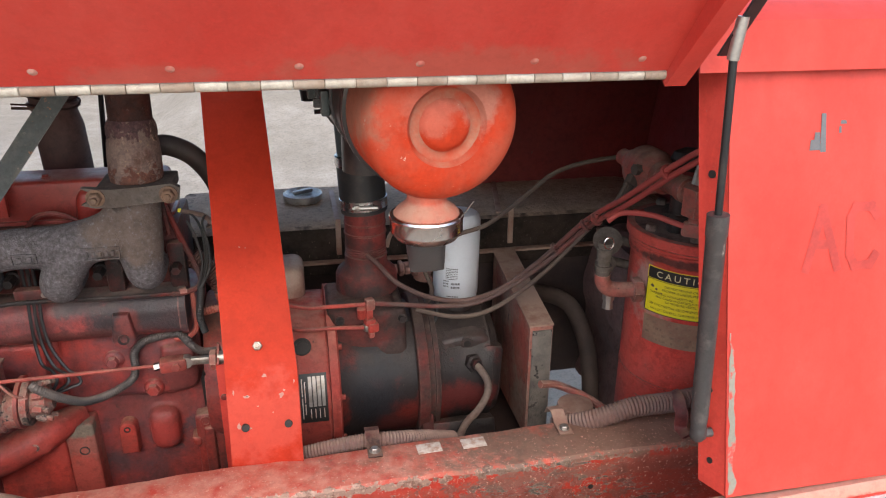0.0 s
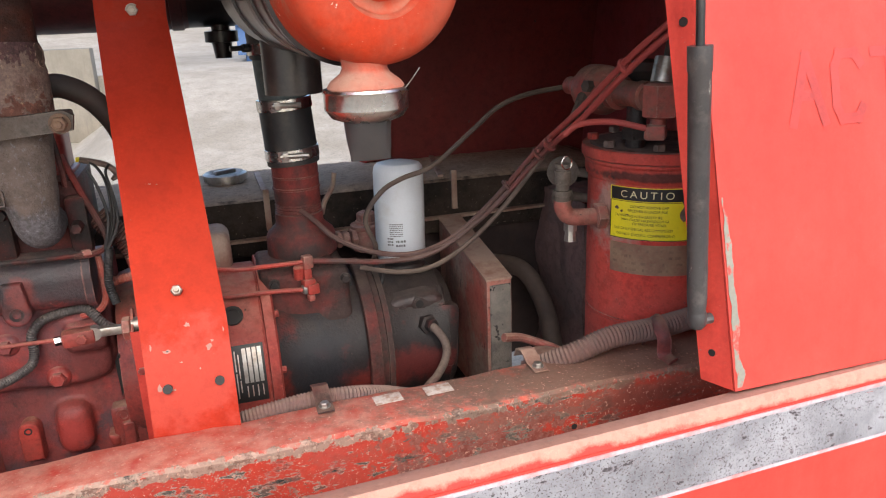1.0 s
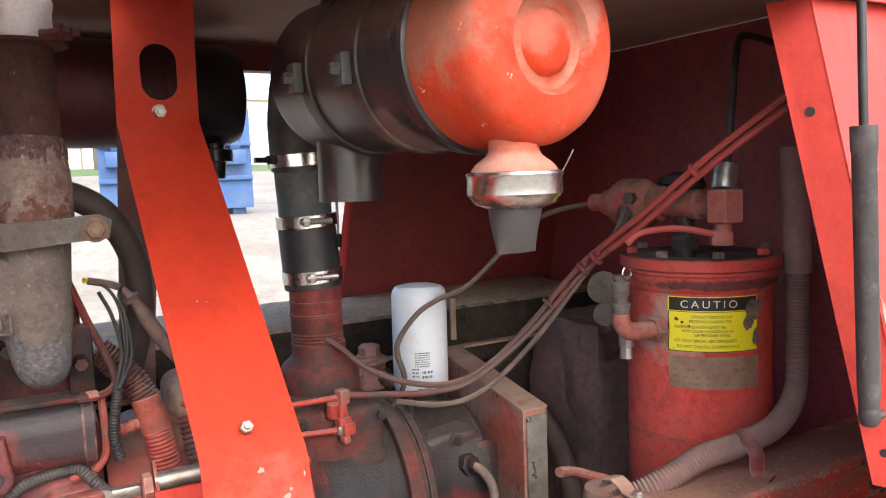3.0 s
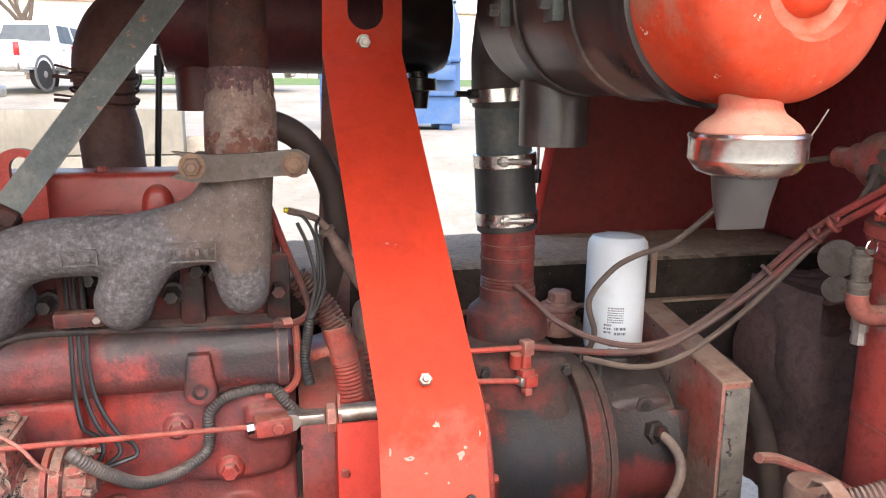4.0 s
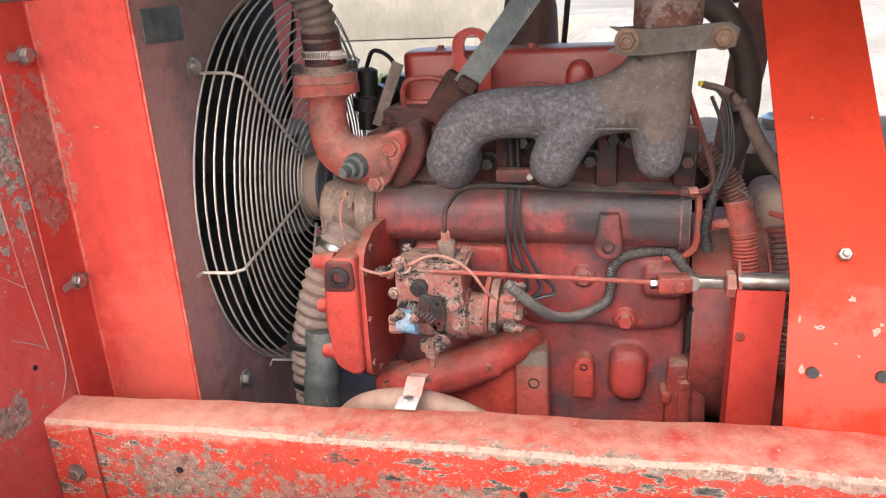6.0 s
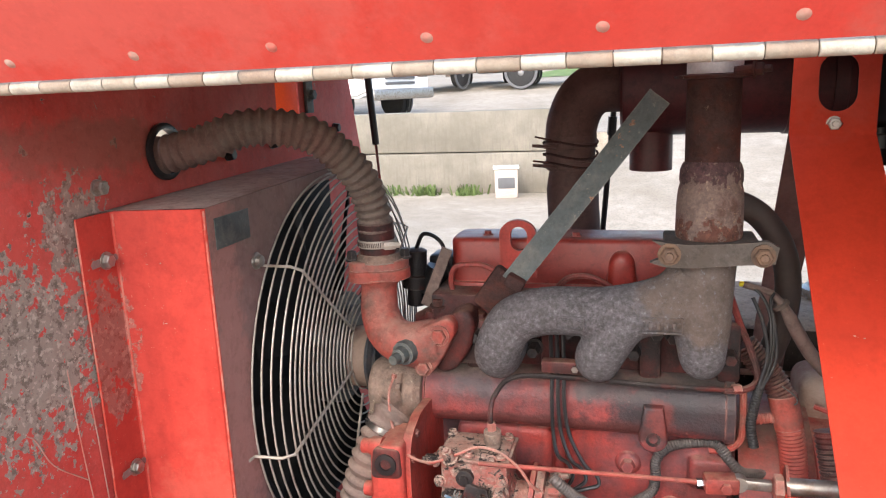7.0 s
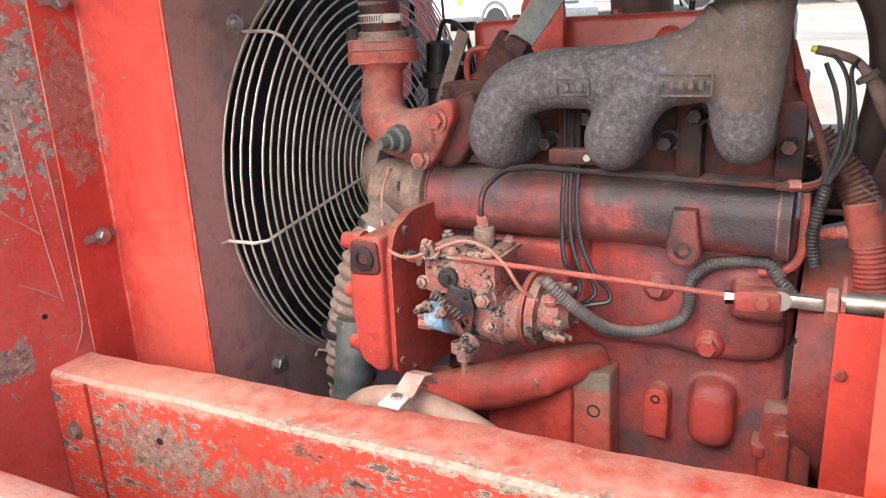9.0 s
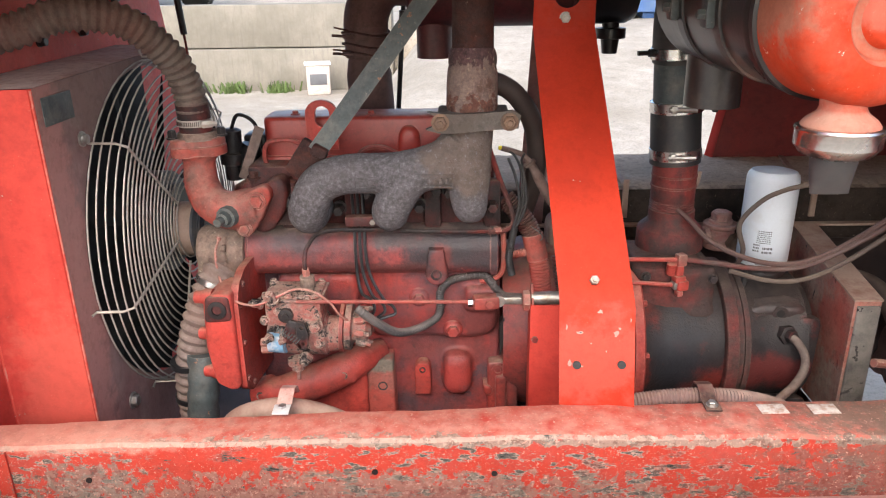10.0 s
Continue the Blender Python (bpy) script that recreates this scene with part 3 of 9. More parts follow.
M["cap_red"] = surface("orange_red_dusty_cap", (0.43, 0.036, 0.010, 1), dirt=(0.36, 0.075, 0.042, 1), dirt_at=0.54, dirt_scale=9, dirt_soft=0.12, chip=(0.50, 0.40, 0.33, 1), chip_at=0.69, chip_scale=42, dust=(0.32, 0.18, 0.12, 1), dust_from=0.35, rough=0.6, bump=0.1, film=(0.40, 0.055, 0.024, 1), film_max=0.3, speck=(0.44, 0.16, 0.11, 1), speck_at=0.67, zones=[((0.15, 1.10, 1.45), (0.07, 0.10, 0.09), (0.26, 0.125, 0.082, 1), 0.75), ((0.25, 1.05, 1.50), (0.09, 0.05, 0.03), (0.36, 0.18, 0.125, 1), 0.6), ((0.30, 1.03, 1.44), (0.03, 0.03, 0.05), (0.36, 0.19, 0.14, 1), 0.6), ((0.225, 1.03, 1.43), (0.05, 0.03, 0.04), (0.40, 0.12, 0.08, 1), 0.6)], grit=0.2, spec=0.15)
M["sleeve_grey"] = surface("dusty_pink_ribbed_plastic", (0.20, 0.115, 0.095, 1), dirt=(0.12, 0.085, 0.075, 1), dirt_at=0.55, dirt_scale=20, dust=(0.30, 0.21, 0.17, 1), rough=0.75, bump=0.1)
M["copper"] = surface("red_painted_fitting", (0.400, 0.060, 0.051, 1), dirt=(0.17, 0.10, 0.08, 1), dirt_at=0.54, dirt_scale=30, dirt_soft=0.15, dust=(0.42, 0.28, 0.22, 1), rough=0.55, bump=0.15, film=(0.26, 0.13, 0.10, 1), film_max=0.7, dust_from=0.4, speck=(0.42, 0.26, 0.21, 1), speck_at=0.66, chips=[((0.08, 0.05, 0.045, 1), 0.67, 60, (1, 1, 1), False)], wear=(0.46, 0.33, 0.27, 1), wear_size=0.003, spec=0.25)

M["inlet"] = surface("greasy_dust_caked_casting", (0.060, 0.038, 0.033, 1), dirt=(0.190, 0.025, 0.022, 1), dirt_at=0.60, dirt_scale=10, dirt_soft=0.16, rough=0.75, bump=0.5, vary=0.3, dust=(0.125, 0.095, 0.077, 1), dust_from=0.78, film=(0.045, 0.03, 0.028, 1), film_max=0.7, speck=(0.14, 0.10, 0.08, 1), speck_at=0.66, spec=0.22, wear=(0.13, 0.10, 0.085, 1), wear_size=0.004)
M["hose_brown"] = surface("dusty_brown_red_hose", (0.075, 0.030, 0.026, 1), dirt=(0.170, 0.028, 0.024, 1), dirt_at=0.56, dirt_scale=7, dirt_soft=0.1, dust=(0.17, 0.105, 0.085, 1), dust_from=0.35, rough=0.7, bump=0.15, film=(0.085, 0.062, 0.054, 1), film_max=0.7, zones=[((0.70, 1.25, 1.25), (0.2, 0.3, 0.2), (0.360, 0.055, 0.047, 1), 0.85)])
M["hose_pink"] = surface("pinkish_dusted_hose", (0.150, 0.118, 0.103, 1), dirt=(0.12, 0.085, 0.07, 1), dirt_at=0.55, dirt_scale=18, dust=(0.25, 0.195, 0.165, 1), rough=0.85, bump=0.4, film=(0.19, 0.115, 0.095, 1), film_max=0.7, speck=(0.34, 0.25, 0.20, 1), speck_at=0.66)
M["rivet"] = surface("dust_ringed_red_rivet", (0.46, 0.12, 0.09, 1), dirt=(0.38, 0.24, 0.19, 1), dirt_at=0.52, dirt_scale=40, rough=0.6, bump=0.1)
M["pale_scratch"] = surface("scratch_to_primer", (0.40, 0.27, 0.22, 1), dirt=(0.44, 0.12, 0.09, 1), dirt_at=0.5, dirt_scale=30, rough=0.8, bump=0.0)
M["coolant"] = surface("grey_dusted_ribbed_rubber", (0.13, 0.098, 0.083, 1), dirt=(0.17, 0.07, 0.055, 1), dirt_at=0.60, dirt_scale=6, dirt_soft=0.15, dust=(0.24, 0.185, 0.15, 1), dust_from=0.4, rough=0.85, bump=0.4, film=(0.16, 0.125, 0.105, 1), film_max=0.6, speck=(0.22, 0.17, 0.14, 1), speck_at=0.66)
M["bell_red"] = surface("dusty_bell_red", (0.370, 0.035, 0.026, 1), dirt=(0.24, 0.07, 0.055, 1), dirt_at=0.55, dirt_scale=4.5, dirt_soft=0.17, chip=(0.05, 0.03, 0.027, 1), chip_at=0.66, chip_scale=24, rough=0.6, bump=0.3, vary=0.15, dust=(0.36, 0.17, 0.13, 1), dust_from=0.5, film=(0.330, 0.050, 0.037, 1), film_max=0.42, speck=(0.30, 0.14, 0.11, 1), speck_at=0.67, wear=(0.42, 0.15, 0.12, 1), wear_size=0.003, spec=0.25)
M["block_red"] = surface("grimy_block_red", (0.42, 0.045, 0.033, 1), dirt=(0.085, 0.047, 0.053, 1), dirt_at=0.50, dirt_scale=5, dirt_soft=0.12, dust=(0.32, 0.20, 0.16, 1), rough=0.5, bump=0.5, vary=0.2, film=(0.26, 0.055, 0.046, 1), film_max=0.4, streak=(0.085, 0.030, 0.030, 1), chips=[((0.05, 0.03, 0.028, 1), 0.68, 40, (1, 1, 0.7), False)], speck=(0.30, 0.12, 0.09, 1), speck_at=0.67, zones=[((-0.264, 1.53, 0.64), (0.06, 0.05, 0.09), (0.37, 0.042, 0.032, 1), 0.8), ((-0.60, 1.5, 0.72), (0.10, 0.1, 0.05), (0.055, 0.045, 0.04, 1), 0.8), ((-0.30, 1.55, 0.70), (0.14, 0.1, 0.05), (0.15, 0.045, 0.04, 1), 0.6), ((-0.20, 1.55, 0.78), (0.07, 0.1, 0.08), (0.09, 0.035, 0.033, 1), 0.7)], dust_from=0.7, wear=(0.40, 0.15, 0.12, 1), wear_size=0.004, spec=0.4)
# Soot darkens the right half; the dark lower edge is shade in the colour.
M["gallery_red"] = surface("soot_and_shade_gallery_red", (0.37, 0.042, 0.034, 1), dirt=(0.070, 0.046, 0.050, 1), dirt_at=0.53, dirt_scale=4.5, dirt_soft=0.11, dust=(0.20, 0.155, 0.125, 1), dust_from=0.62, rough=0.55, bump=0.5, vary=0.2, film=(0.280, 0.050, 0.038, 1), film_max=0.42, streak=(0.11, 0.030, 0.027, 1), chips=[((0.30, 0.26, 0.22, 1), 0.70, 60, (0.4, 1, 1.5), False)], speck=(0.26, 0.15, 0.12, 1), speck_at=0.67, zones=[((-0.23, 1.48, 0.945), (0.19, 0.12, 0.06), (0.024, 0.022, 0.025, 1), 0.9), ((-0.38, 1.48, 0.965), (0.08, 0.12, 0.02), (0.06, 0.045, 0.043, 1), 0.75), ((-0.48, 1.5, 0.905), (0.25, 0.12, 0.015), (0.07, 0.022, 0.02, 1), 0.8), ((-0.25, 1.48, 0.983), (0.22, 0.12, 0.006), (0.17, 0.145, 0.125, 1), 0.5), ((-0.29, 1.48, 0.93), (0.025, 0.12, 0.03), (0.220, 0.035, 0.027, 1), 0.5)], spec=0.4, wear=(0.30, 0.13, 0.105, 1), wear_size=0.004)
M["duct_side"] = surface("dusty_pink_duct_sheet", (0.42, 0.125, 0.095, 1), dirt=(0.34, 0.25, 0.20, 1), dirt_at=0.53, dirt_scale=9, dirt_soft=0.12, chip=(0.05, 0.035, 0.032, 1), chip_at=0.63, chip_scale=18, chip_stretch=(1, 1, 0.4), rough=0.8, bump=0.3, dent=2.0, film=(0.15, 0.085, 0.07, 1), film_max=0.6, speck=(0.26, 0.19, 0.155, 1), speck_at=0.66, wear=(0.36, 0.25, 0.20, 1), wear_size=0.004, zones=[((0.57, 1.62, 0.72), (0.05, 0.07, 0.10), (0.40, 0.060, 0.036, 1), 0.6), ((0.57, 1.80, 0.70), (0.05, 0.06, 0.12), (0.10, 0.055, 0.045, 1), 0.6)])
M["fold_wear"] = surface("rubbed_fold_edge", (0.50, 0.17, 0.125, 1), dirt=(0.46, 0.05, 0.03, 1), dirt_at=0.50, dirt_scale=24, dirt_soft=0.06, rough=0.7, bump=0.0)
M["liner"] = surface("sooty_red_lining", (0.20, 0.11, 0.10, 1), dirt=(0.12, 0.08, 0.075, 1), dirt_at=0.54, dirt_scale=6, dirt_soft=0.12, chip=(0.20, 0.14, 0.115, 1), chip_at=0.66, chip_scale=30, rough=0.85, bump=0.5, dent=2.5, film=(0.17, 0.11, 0.095, 1), film_max=0.6, speck=(0.21, 0.14, 0.115, 1), speck_at=0.66)
M["hinge_brown"] = surface("brown_dirty_hinge", (0.33, 0.285, 0.225, 1), dirt=(0.26, 0.19, 0.14, 1), dirt_at=0.52, dirt_scale=14, rough=0.65, bump=0.15, speck=(0.3, 0.25, 0.2, 1), speck_at=0.66, grit=0.3)
# Upper-plate zone puts dust and the roof's shade into the paint.
M["post_red"] = surface("orange_red_post_paint", (0.420, 0.032, 0.013, 1), dirt=(0.350, 0.028, 0.013, 1), dirt_at=0.56, dirt_scale=6, chip=PRIMER, chip_at=0.71, chip_scale=48, rough=0.48, bump=0.08, vary=0.10, spec=0.10, streak=(0.340, 0.027, 0.012, 1), film=(0.430, 0.040, 0.018, 1), film_max=0.3, dent=3.0, speck=(0.44, 0.09, 0.05, 1), speck_at=0.685, chips=[((0.12, 0.09, 0.075, 1), 0.725, 60, (1, 1, 1), False)], zones=[((-0.03, 1.2, 0.86), (0.12, 0.1, 0.085), (0.50, 0.085, 0.060, 1), 0.5), ((-0.05, 1.6, 1.46), (0.09, 0.05, 0.10), (0.360, 0.045, 0.026, 1), 0.7)], grit=0.14)
M["elbow_red"] = surface("dust_rose_casting", (0.380, 0.042, 0.031, 1), dirt=(0.14, 0.075, 0.062, 1), dirt_at=0.55, dirt_scale=14, dirt_soft=0.12, dust=(0.34, 0.19, 0.15, 1), dust_from=0.2, rough=0.7, bump=0.4, film=(0.34, 0.105, 0.08, 1), film_max=0.7, speck=(0.40, 0.20, 0.16, 1), speck_at=0.67, wear=(0.42, 0.25, 0.20, 1), wear_size=0.004, spec=0.2)
M["sill_red"] = surface("dusty_scratched_sill_paint", (0.550, 0.052, 0.039, 1), dirt=(0.470, 0.050, 0.037, 1), dirt_at=0.58, dirt_scale=7, rough=0.6, bump=0.3, vary=0.1, dust=(0.50, 0.095, 0.070, 1), dust_from=0.9, chips=[((0.22, 0.19, 0.155, 1), 0.67, 45, (0.5, 1, 1.3), False)], speck=(0.52, 0.25, 0.19, 1), speck_at=0.68, grit=0.25, zones=[((0.1, 0.84, 0.880), (2.8, 0.08, 0.015), (0.44, 0.28, 0.21, 1), 0.85), ((-0.9, 0.82, 0.872), (0.75, 0.08, 0.014), (0.50, 0.32, 0.25, 1), 0.8)], spec=0.2)
M["tank_red"] = surface("dusty_receiver_red", (0.580, 0.055, 0.041, 1), dirt=(0.34, 0.095, 0.075, 1), dirt_at=0.57, dirt_scale=4.5, dirt_soft=0.17, rough=0.55, bump=0.3, vary=0.15, film=(0.460, 0.090, 0.068, 1), film_max=0.42, dust=(0.36, 0.25, 0.20, 1), dust_from=0.7, chips=[((0.07, 0.04, 0.036, 1), 0.685, 36, (1, 1, 1), False)], speck=(0.46, 0.20, 0.16, 1), speck_at=0.675, zones=[((0.735, 1.335, 0.985), (0.07, 0.07, 0.07), (0.34, 0.24, 0.205, 1), 0.8), ((0.84, 1.25, 1.065), (0.2, 0.2, 0.010), (0.06, 0.032, 0.028, 1), 0.85), ((0.935, 1.27, 0.97), (0.028, 0.1, 0.10), (0.12, 0.045, 0.04, 1), 0.6)], wear=(0.10, 0.055, 0.047, 1), wear_size=0.003, spec=0.2)
M["shroud_top"] = surface("dust_caked_sheet", (0.52, 0.42, 0.37, 1), dirt=(0.38, 0.25, 0.215, 1), dirt_at=0.58, dirt_scale=8, dirt_soft=0.15, rough=0.85, bump=0.3, film=(0.47, 0.38, 0.335, 1), film_max=0.6, speck=(0.32, 0.24, 0.20, 1), speck_at=0.66)
M["strut_black"] = surface("scuffed_dusty_black_tube", (0.028, 0.028, 0.030, 1), dirt=(0.12, 0.105, 0.095, 1), dirt_at=0.58, dirt_scale=16, dirt_soft=0.08, rough=0.45, bump=0.1, film=(0.065, 0.058, 0.055, 1), film_max=0.8, chips=[((0.22, 0.20, 0.18, 1), 0.68, 70, (1, 1, 0.25), False)], speck=(0.2, 0.18, 0.16, 1), speck_at=0.69)
M["chip_pale"] = surface("chipped_to_primer", (0.42, 0.23, 0.185, 1), dirt=(0.36, 0.20, 0.16, 1), dirt_at=0.5, dirt_scale=90, rough=0.8, bump=0.1)
M["tan_gravel"] = surface("gritty_tan_dust", (0.46, 0.36, 0.27, 1), dirt=(0.33, 0.25, 0.185, 1), dirt_at=0.54, dirt_scale=9, dirt_soft=0.15, rough=0.95, bump=1.0, dent=2.0, grain=160, vary=0.25, spec=0.05, film=(0.40, 0.30, 0.22, 1), film_max=0.6, speck=(0.52, 0.42, 0.32, 1), speck_at=0.62)
M["mud"] = surface("grey_mud_smear", (0.17, 0.125, 0.085, 1), dirt=(0.09, 0.065, 0.048, 1), dirt_at=0.5, dirt_scale=60, rough=0.9, bump=0.5, speck=(0.34, 0.27, 0.16, 1), speck_at=0.6)
M["faint_ink"] = surface("faint_worn_print", (0.17, 0.105, 0.07, 1), dirt=(0.24, 0.15, 0.10, 1), dirt_at=0.5, dirt_scale=80, rough=0.7, bump=0.0)
M["valve_red"] = surface("greasy_dark_red_casting", (0.210, 0.028, 0.024, 1), dirt=(0.045, 0.028, 0.026, 1), dirt_at=0.54, dirt_scale=9, dirt_soft=0.1, dust=(0.20, 0.12, 0.095, 1), dust_from=0.5, rough=0.6, bump=0.4, vary=0.25, spec=0.25, film=(0.13, 0.036, 0.029, 1), film_max=0.6, streak=(0.05, 0.022, 0.02, 1), speck=(0.20, 0.12, 0.095, 1), speck_at=0.68, wear=(0.22, 0.11, 0.09, 1), wear_size=0.003)
M["stripe_line"] = surface("pinkish_white_line", (0.48, 0.44, 0.47, 1), dirt=(0.55, 0.22, 0.21, 1), dirt_at=0.54, dirt_scale=30, rough=0.6, bump=0.1)
M["neck_dust"] = surface("dust_caked_red_plastic", (0.36, 0.15, 0.105, 1), dirt=(0.45, 0.08, 0.045, 1), dirt_at=0.56, dirt_scale=14, dirt_soft=0.12, rough=0.8, bump=0.2, dust=(0.36, 0.23, 0.17, 1), dust_from=0.3, film=(0.42, 0.24, 0.18, 1), film_max=0.6, speck=(0.52, 0.36, 0.29, 1), speck_at=0.68, grit=0.2, spec=0.1)

# ---- builders ----
def V(*a):
    return Vector(a)


def add(bm, verts, faces):
    vs = [bm.verts.new(v) for v in verts]
    for f in faces:
        try:
            bm.faces.new([vs[i] for i in f])
        except ValueError:
            pass
    return vs


def box(bm, c, s, rot=(0, 0, 0), bevel=0.0, taper=1.0):
    """A box of size s about c; rot in degrees; taper scales its top."""
    r = Euler([radians(a) for a in rot]).to_matrix()
    vs = []
    for z in (-1, 1):
        k = taper if z > 0 else 1.0
        for x, y in ((-1, -1), (1, -1), (1, 1), (-1, 1)):
            vs.append(Vector(c) + r @ Vector((x * s[0] / 2 * k, y * s[1] / 2 * k, z * s[2] / 2)))
    v = add(bm, vs, [(3, 2, 1, 0), (4, 5, 6, 7), (0, 1, 5, 4), (1, 2, 6, 5), (2, 3, 7, 6), (3, 0, 4, 7)])
    if bevel:
        es = list({e for q in v for e in q.link_edges})
        bmesh.ops.bevel(bm, geom=es, offset=bevel, segments=2, profile=0.5, affect="EDGES")
    return bm


def frame_of(d):
    d = Vector(d).normalized()
    u = d.orthogonal().normalized() if abs(d.z) > 0.95 else d.cross(Vector((0, 0, 1))).normalized()
    return d, u, d.cross(u).normalized()


def turned(bm, p, d, prof, seg=24, cap=True):
    """A solid of revolution from p along d; prof: (distance, radius) pairs."""
    d, u, w = frame_of(d)
    p = Vector(p)
    rings = []
    for s, r in prof:
        rings.append([bm.verts.new(p + d * s + (u * math.cos(2 * math.pi * i / seg) + w * math.sin(2 * math.pi * i / seg)) * max(r, 1e-5)) for i in range(seg)])
    for a, b in zip(rings, rings[1:]):
        for i in range(seg):
            bm.faces.new((a[i], a[(i + 1) % seg], b[(i + 1) % seg], b[i]))
    if cap:
        bm.faces.new(rings[0][::-1])
        bm.faces.new(rings[-1])
    return bm


def cyl(bm, p0, p1, r0, r1=None, seg=20, bevel=0.0):
    r1 = r0 if r1 is None else r1
    L = (Vector(p1) - Vector(p0)).length
    prof = [(0, r0), (L, r1)] if not bevel else [(0, r0 - bevel), (bevel, r0), (L - bevel, r1), (L, r1 - bevel)]
    return turned(bm, p0, Vector(p1) - Vector(p0), prof, seg)


def curve_pts(pts, n=8):
    """Points of a smooth line through pts."""
    P = [Vector(p) for p in pts]
    P = [P[0] * 2 - P[1]] + P + [P[-1] * 2 - P[-2]]
    out = []
    for i in range(1, len(P) - 2):
        a, b, c, d = P[i - 1:i + 3]
        for k in range(n):
            t = k / n
            out.append(0.5 * ((2 * b) + (c - a) * t + (2 * a - 5 * b + 4 * c - d) * t * t + (3 * b - a - 3 * c + d) * t ** 3))
    out.append(P[-2])
    return out


def tube(bm, pts, r, seg=10, n=8, smooth=True, radius=None, flat=1.0):
    """A round tube along pts; radius(f, s): its radius at the part f of the way, s metres on."""
    P = curve_pts(pts, n) if smooth else [Vector(p) for p in pts]
    L = [0.0]
    for a, b in zip(P, P[1:]):
        L.append(L[-1] + (b - a).length)
    t0, u, w = frame_of(P[1] - P[0])
    rings = []
    for i, p in enumerate(P):
        t = (P[min(i + 1, len(P) - 1)] - P[max(i - 1, 0)]).normalized()
        u = (u - t * u.dot(t)).normalized()
        w = t.cross(u)
        q = radius(L[i] / L[-1], L[i]) if radius else r
        rings.append([bm.verts.new(p + (u * math.cos(2 * math.pi * k / seg) + w * math.sin(2 * math.pi * k / seg) * flat) * q) for k in range(seg)])
    for a, b in zip(rings, rings[1:]):
        for i in range(seg):
            bm.faces.new((a[i], a[(i + 1) % seg], b[(i + 1) % seg], b[i]))
    bm.faces.new(rings[0][::-1])
    bm.faces.new(rings[-1])
    return bm


def ribbed(bm, pts, r, pitch=0.012, depth=0.12, seg=16, per=4, soft=True):
    """A corrugated hose along pts."""
    P = curve_pts(pts, 24)
    L = sum((b - a).length for a, b in zip(P, P[1:]))
    k = max(8, int(L / pitch * per))
    Q, acc, i = [], 0.0, 0
    cum = [0.0]
    for a, b in zip(P, P[1:]):
        cum.append(cum[-1] + (b - a).length)
    for j in range(k + 1):
        s = L * j / k
        while i < len(P) - 2 and cum[i + 1] < s:
            i += 1
        f = (s - cum[i]) / max(1e-9, cum[i + 1] - cum[i])
        Q.append(P[i].lerp(P[i + 1], f))
    if soft:
        rad = lambda f, s: r * (1 - depth * 0.5 + depth * 0.5 * math.cos(2 * math.pi * s / pitch))
    else:
        rad = lambda f, s: r * (1 - depth * (0 if (s / pitch) % 1 < 0.45 else 1))
    return tube(bm, Q, r, seg, smooth=False, radius=rad)


def hexa(bm, p, d, r, h, washer=0.0, stud=0.0):
    """A hexagon bolt head or nut on p, facing d."""
    d = Vector(d).normalized()
    p = Vector(p)
    if washer:
        turned(bm, p, d, [(0, washer), (h * 0.25, washer)], 14)
        p = p + d * h * 0.25
    turned(bm, p, d, [(0, r), (h * 0.8, r), (h, r * 0.82)], 6)
    if stud:
        turned(bm, p + d * h * 0.9, d, [(0, r * 0.5), (stud, r * 0.5), (stud + 0.001, r * 0.4)], 8)
    return bm


def slab(bm, outline, plane, at, thick, holes=(), bevel=0.0):
    """A flat sheet: outline in the two axes of plane ('xz', 'yz', 'xy'), from at to at + thick on the third axis, with holes through it."""
    place = {"xz": lambda a, b, c: (a, c, b), "yz": lambda a, b, c: (c, a, b), "xy": lambda a, b, c: (a, b, c)}[plane]

    def edges(loop, c):
        vs = [bm.verts.new(place(a, b, c)) for a, b in loop]
        return vs, [bm.edges.new((vs[i], vs[(i + 1) % len(vs)])) for i in range(len(vs))]
    sides = []
    for c in (at, at + thick):
        es, loops = [], []
        for loop in (outline, *holes):
            v, e = edges(loop, c)
            es += e
            loops.append(v)
        bmesh.ops.triangle_fill(bm, use_beauty=True, use_dissolve=False, edges=es)
        sides.append(loops)
    for a, b in zip(*sides):
        for i in range(len(a)):
            j = (i + 1) % len(a)
            bm.faces.new((a[i], a[j], b[j], b[i]))
    bmesh.ops.recalc_face_normals(bm, faces=bm.faces)
    return bm


def ring_pts(cx, cy, rx, ry=None, n=28, a0=0.0):
    ry = rx if ry is None else ry
    return [(cx + rx * math.cos(a0 + 2 * math.pi * i / n), cy + ry * math.sin(a0 + 2 * math.pi * i / n)) for i in range(n)]


def slot_pts(cx, cy, w, h, n=10):
    """An upright oval of width w and height h."""
    r, k = w / 2, h / 2 - w / 2
    return [(cx + r * math.cos(math.pi * i / n), cy + k + r * math.sin(math.pi * i / n)) for i in range(n + 1)] + \
           [(cx - r * math.cos(math.pi * i / n), cy - k - r * math.sin(math.pi * i / n)) for i in range(n + 1)]


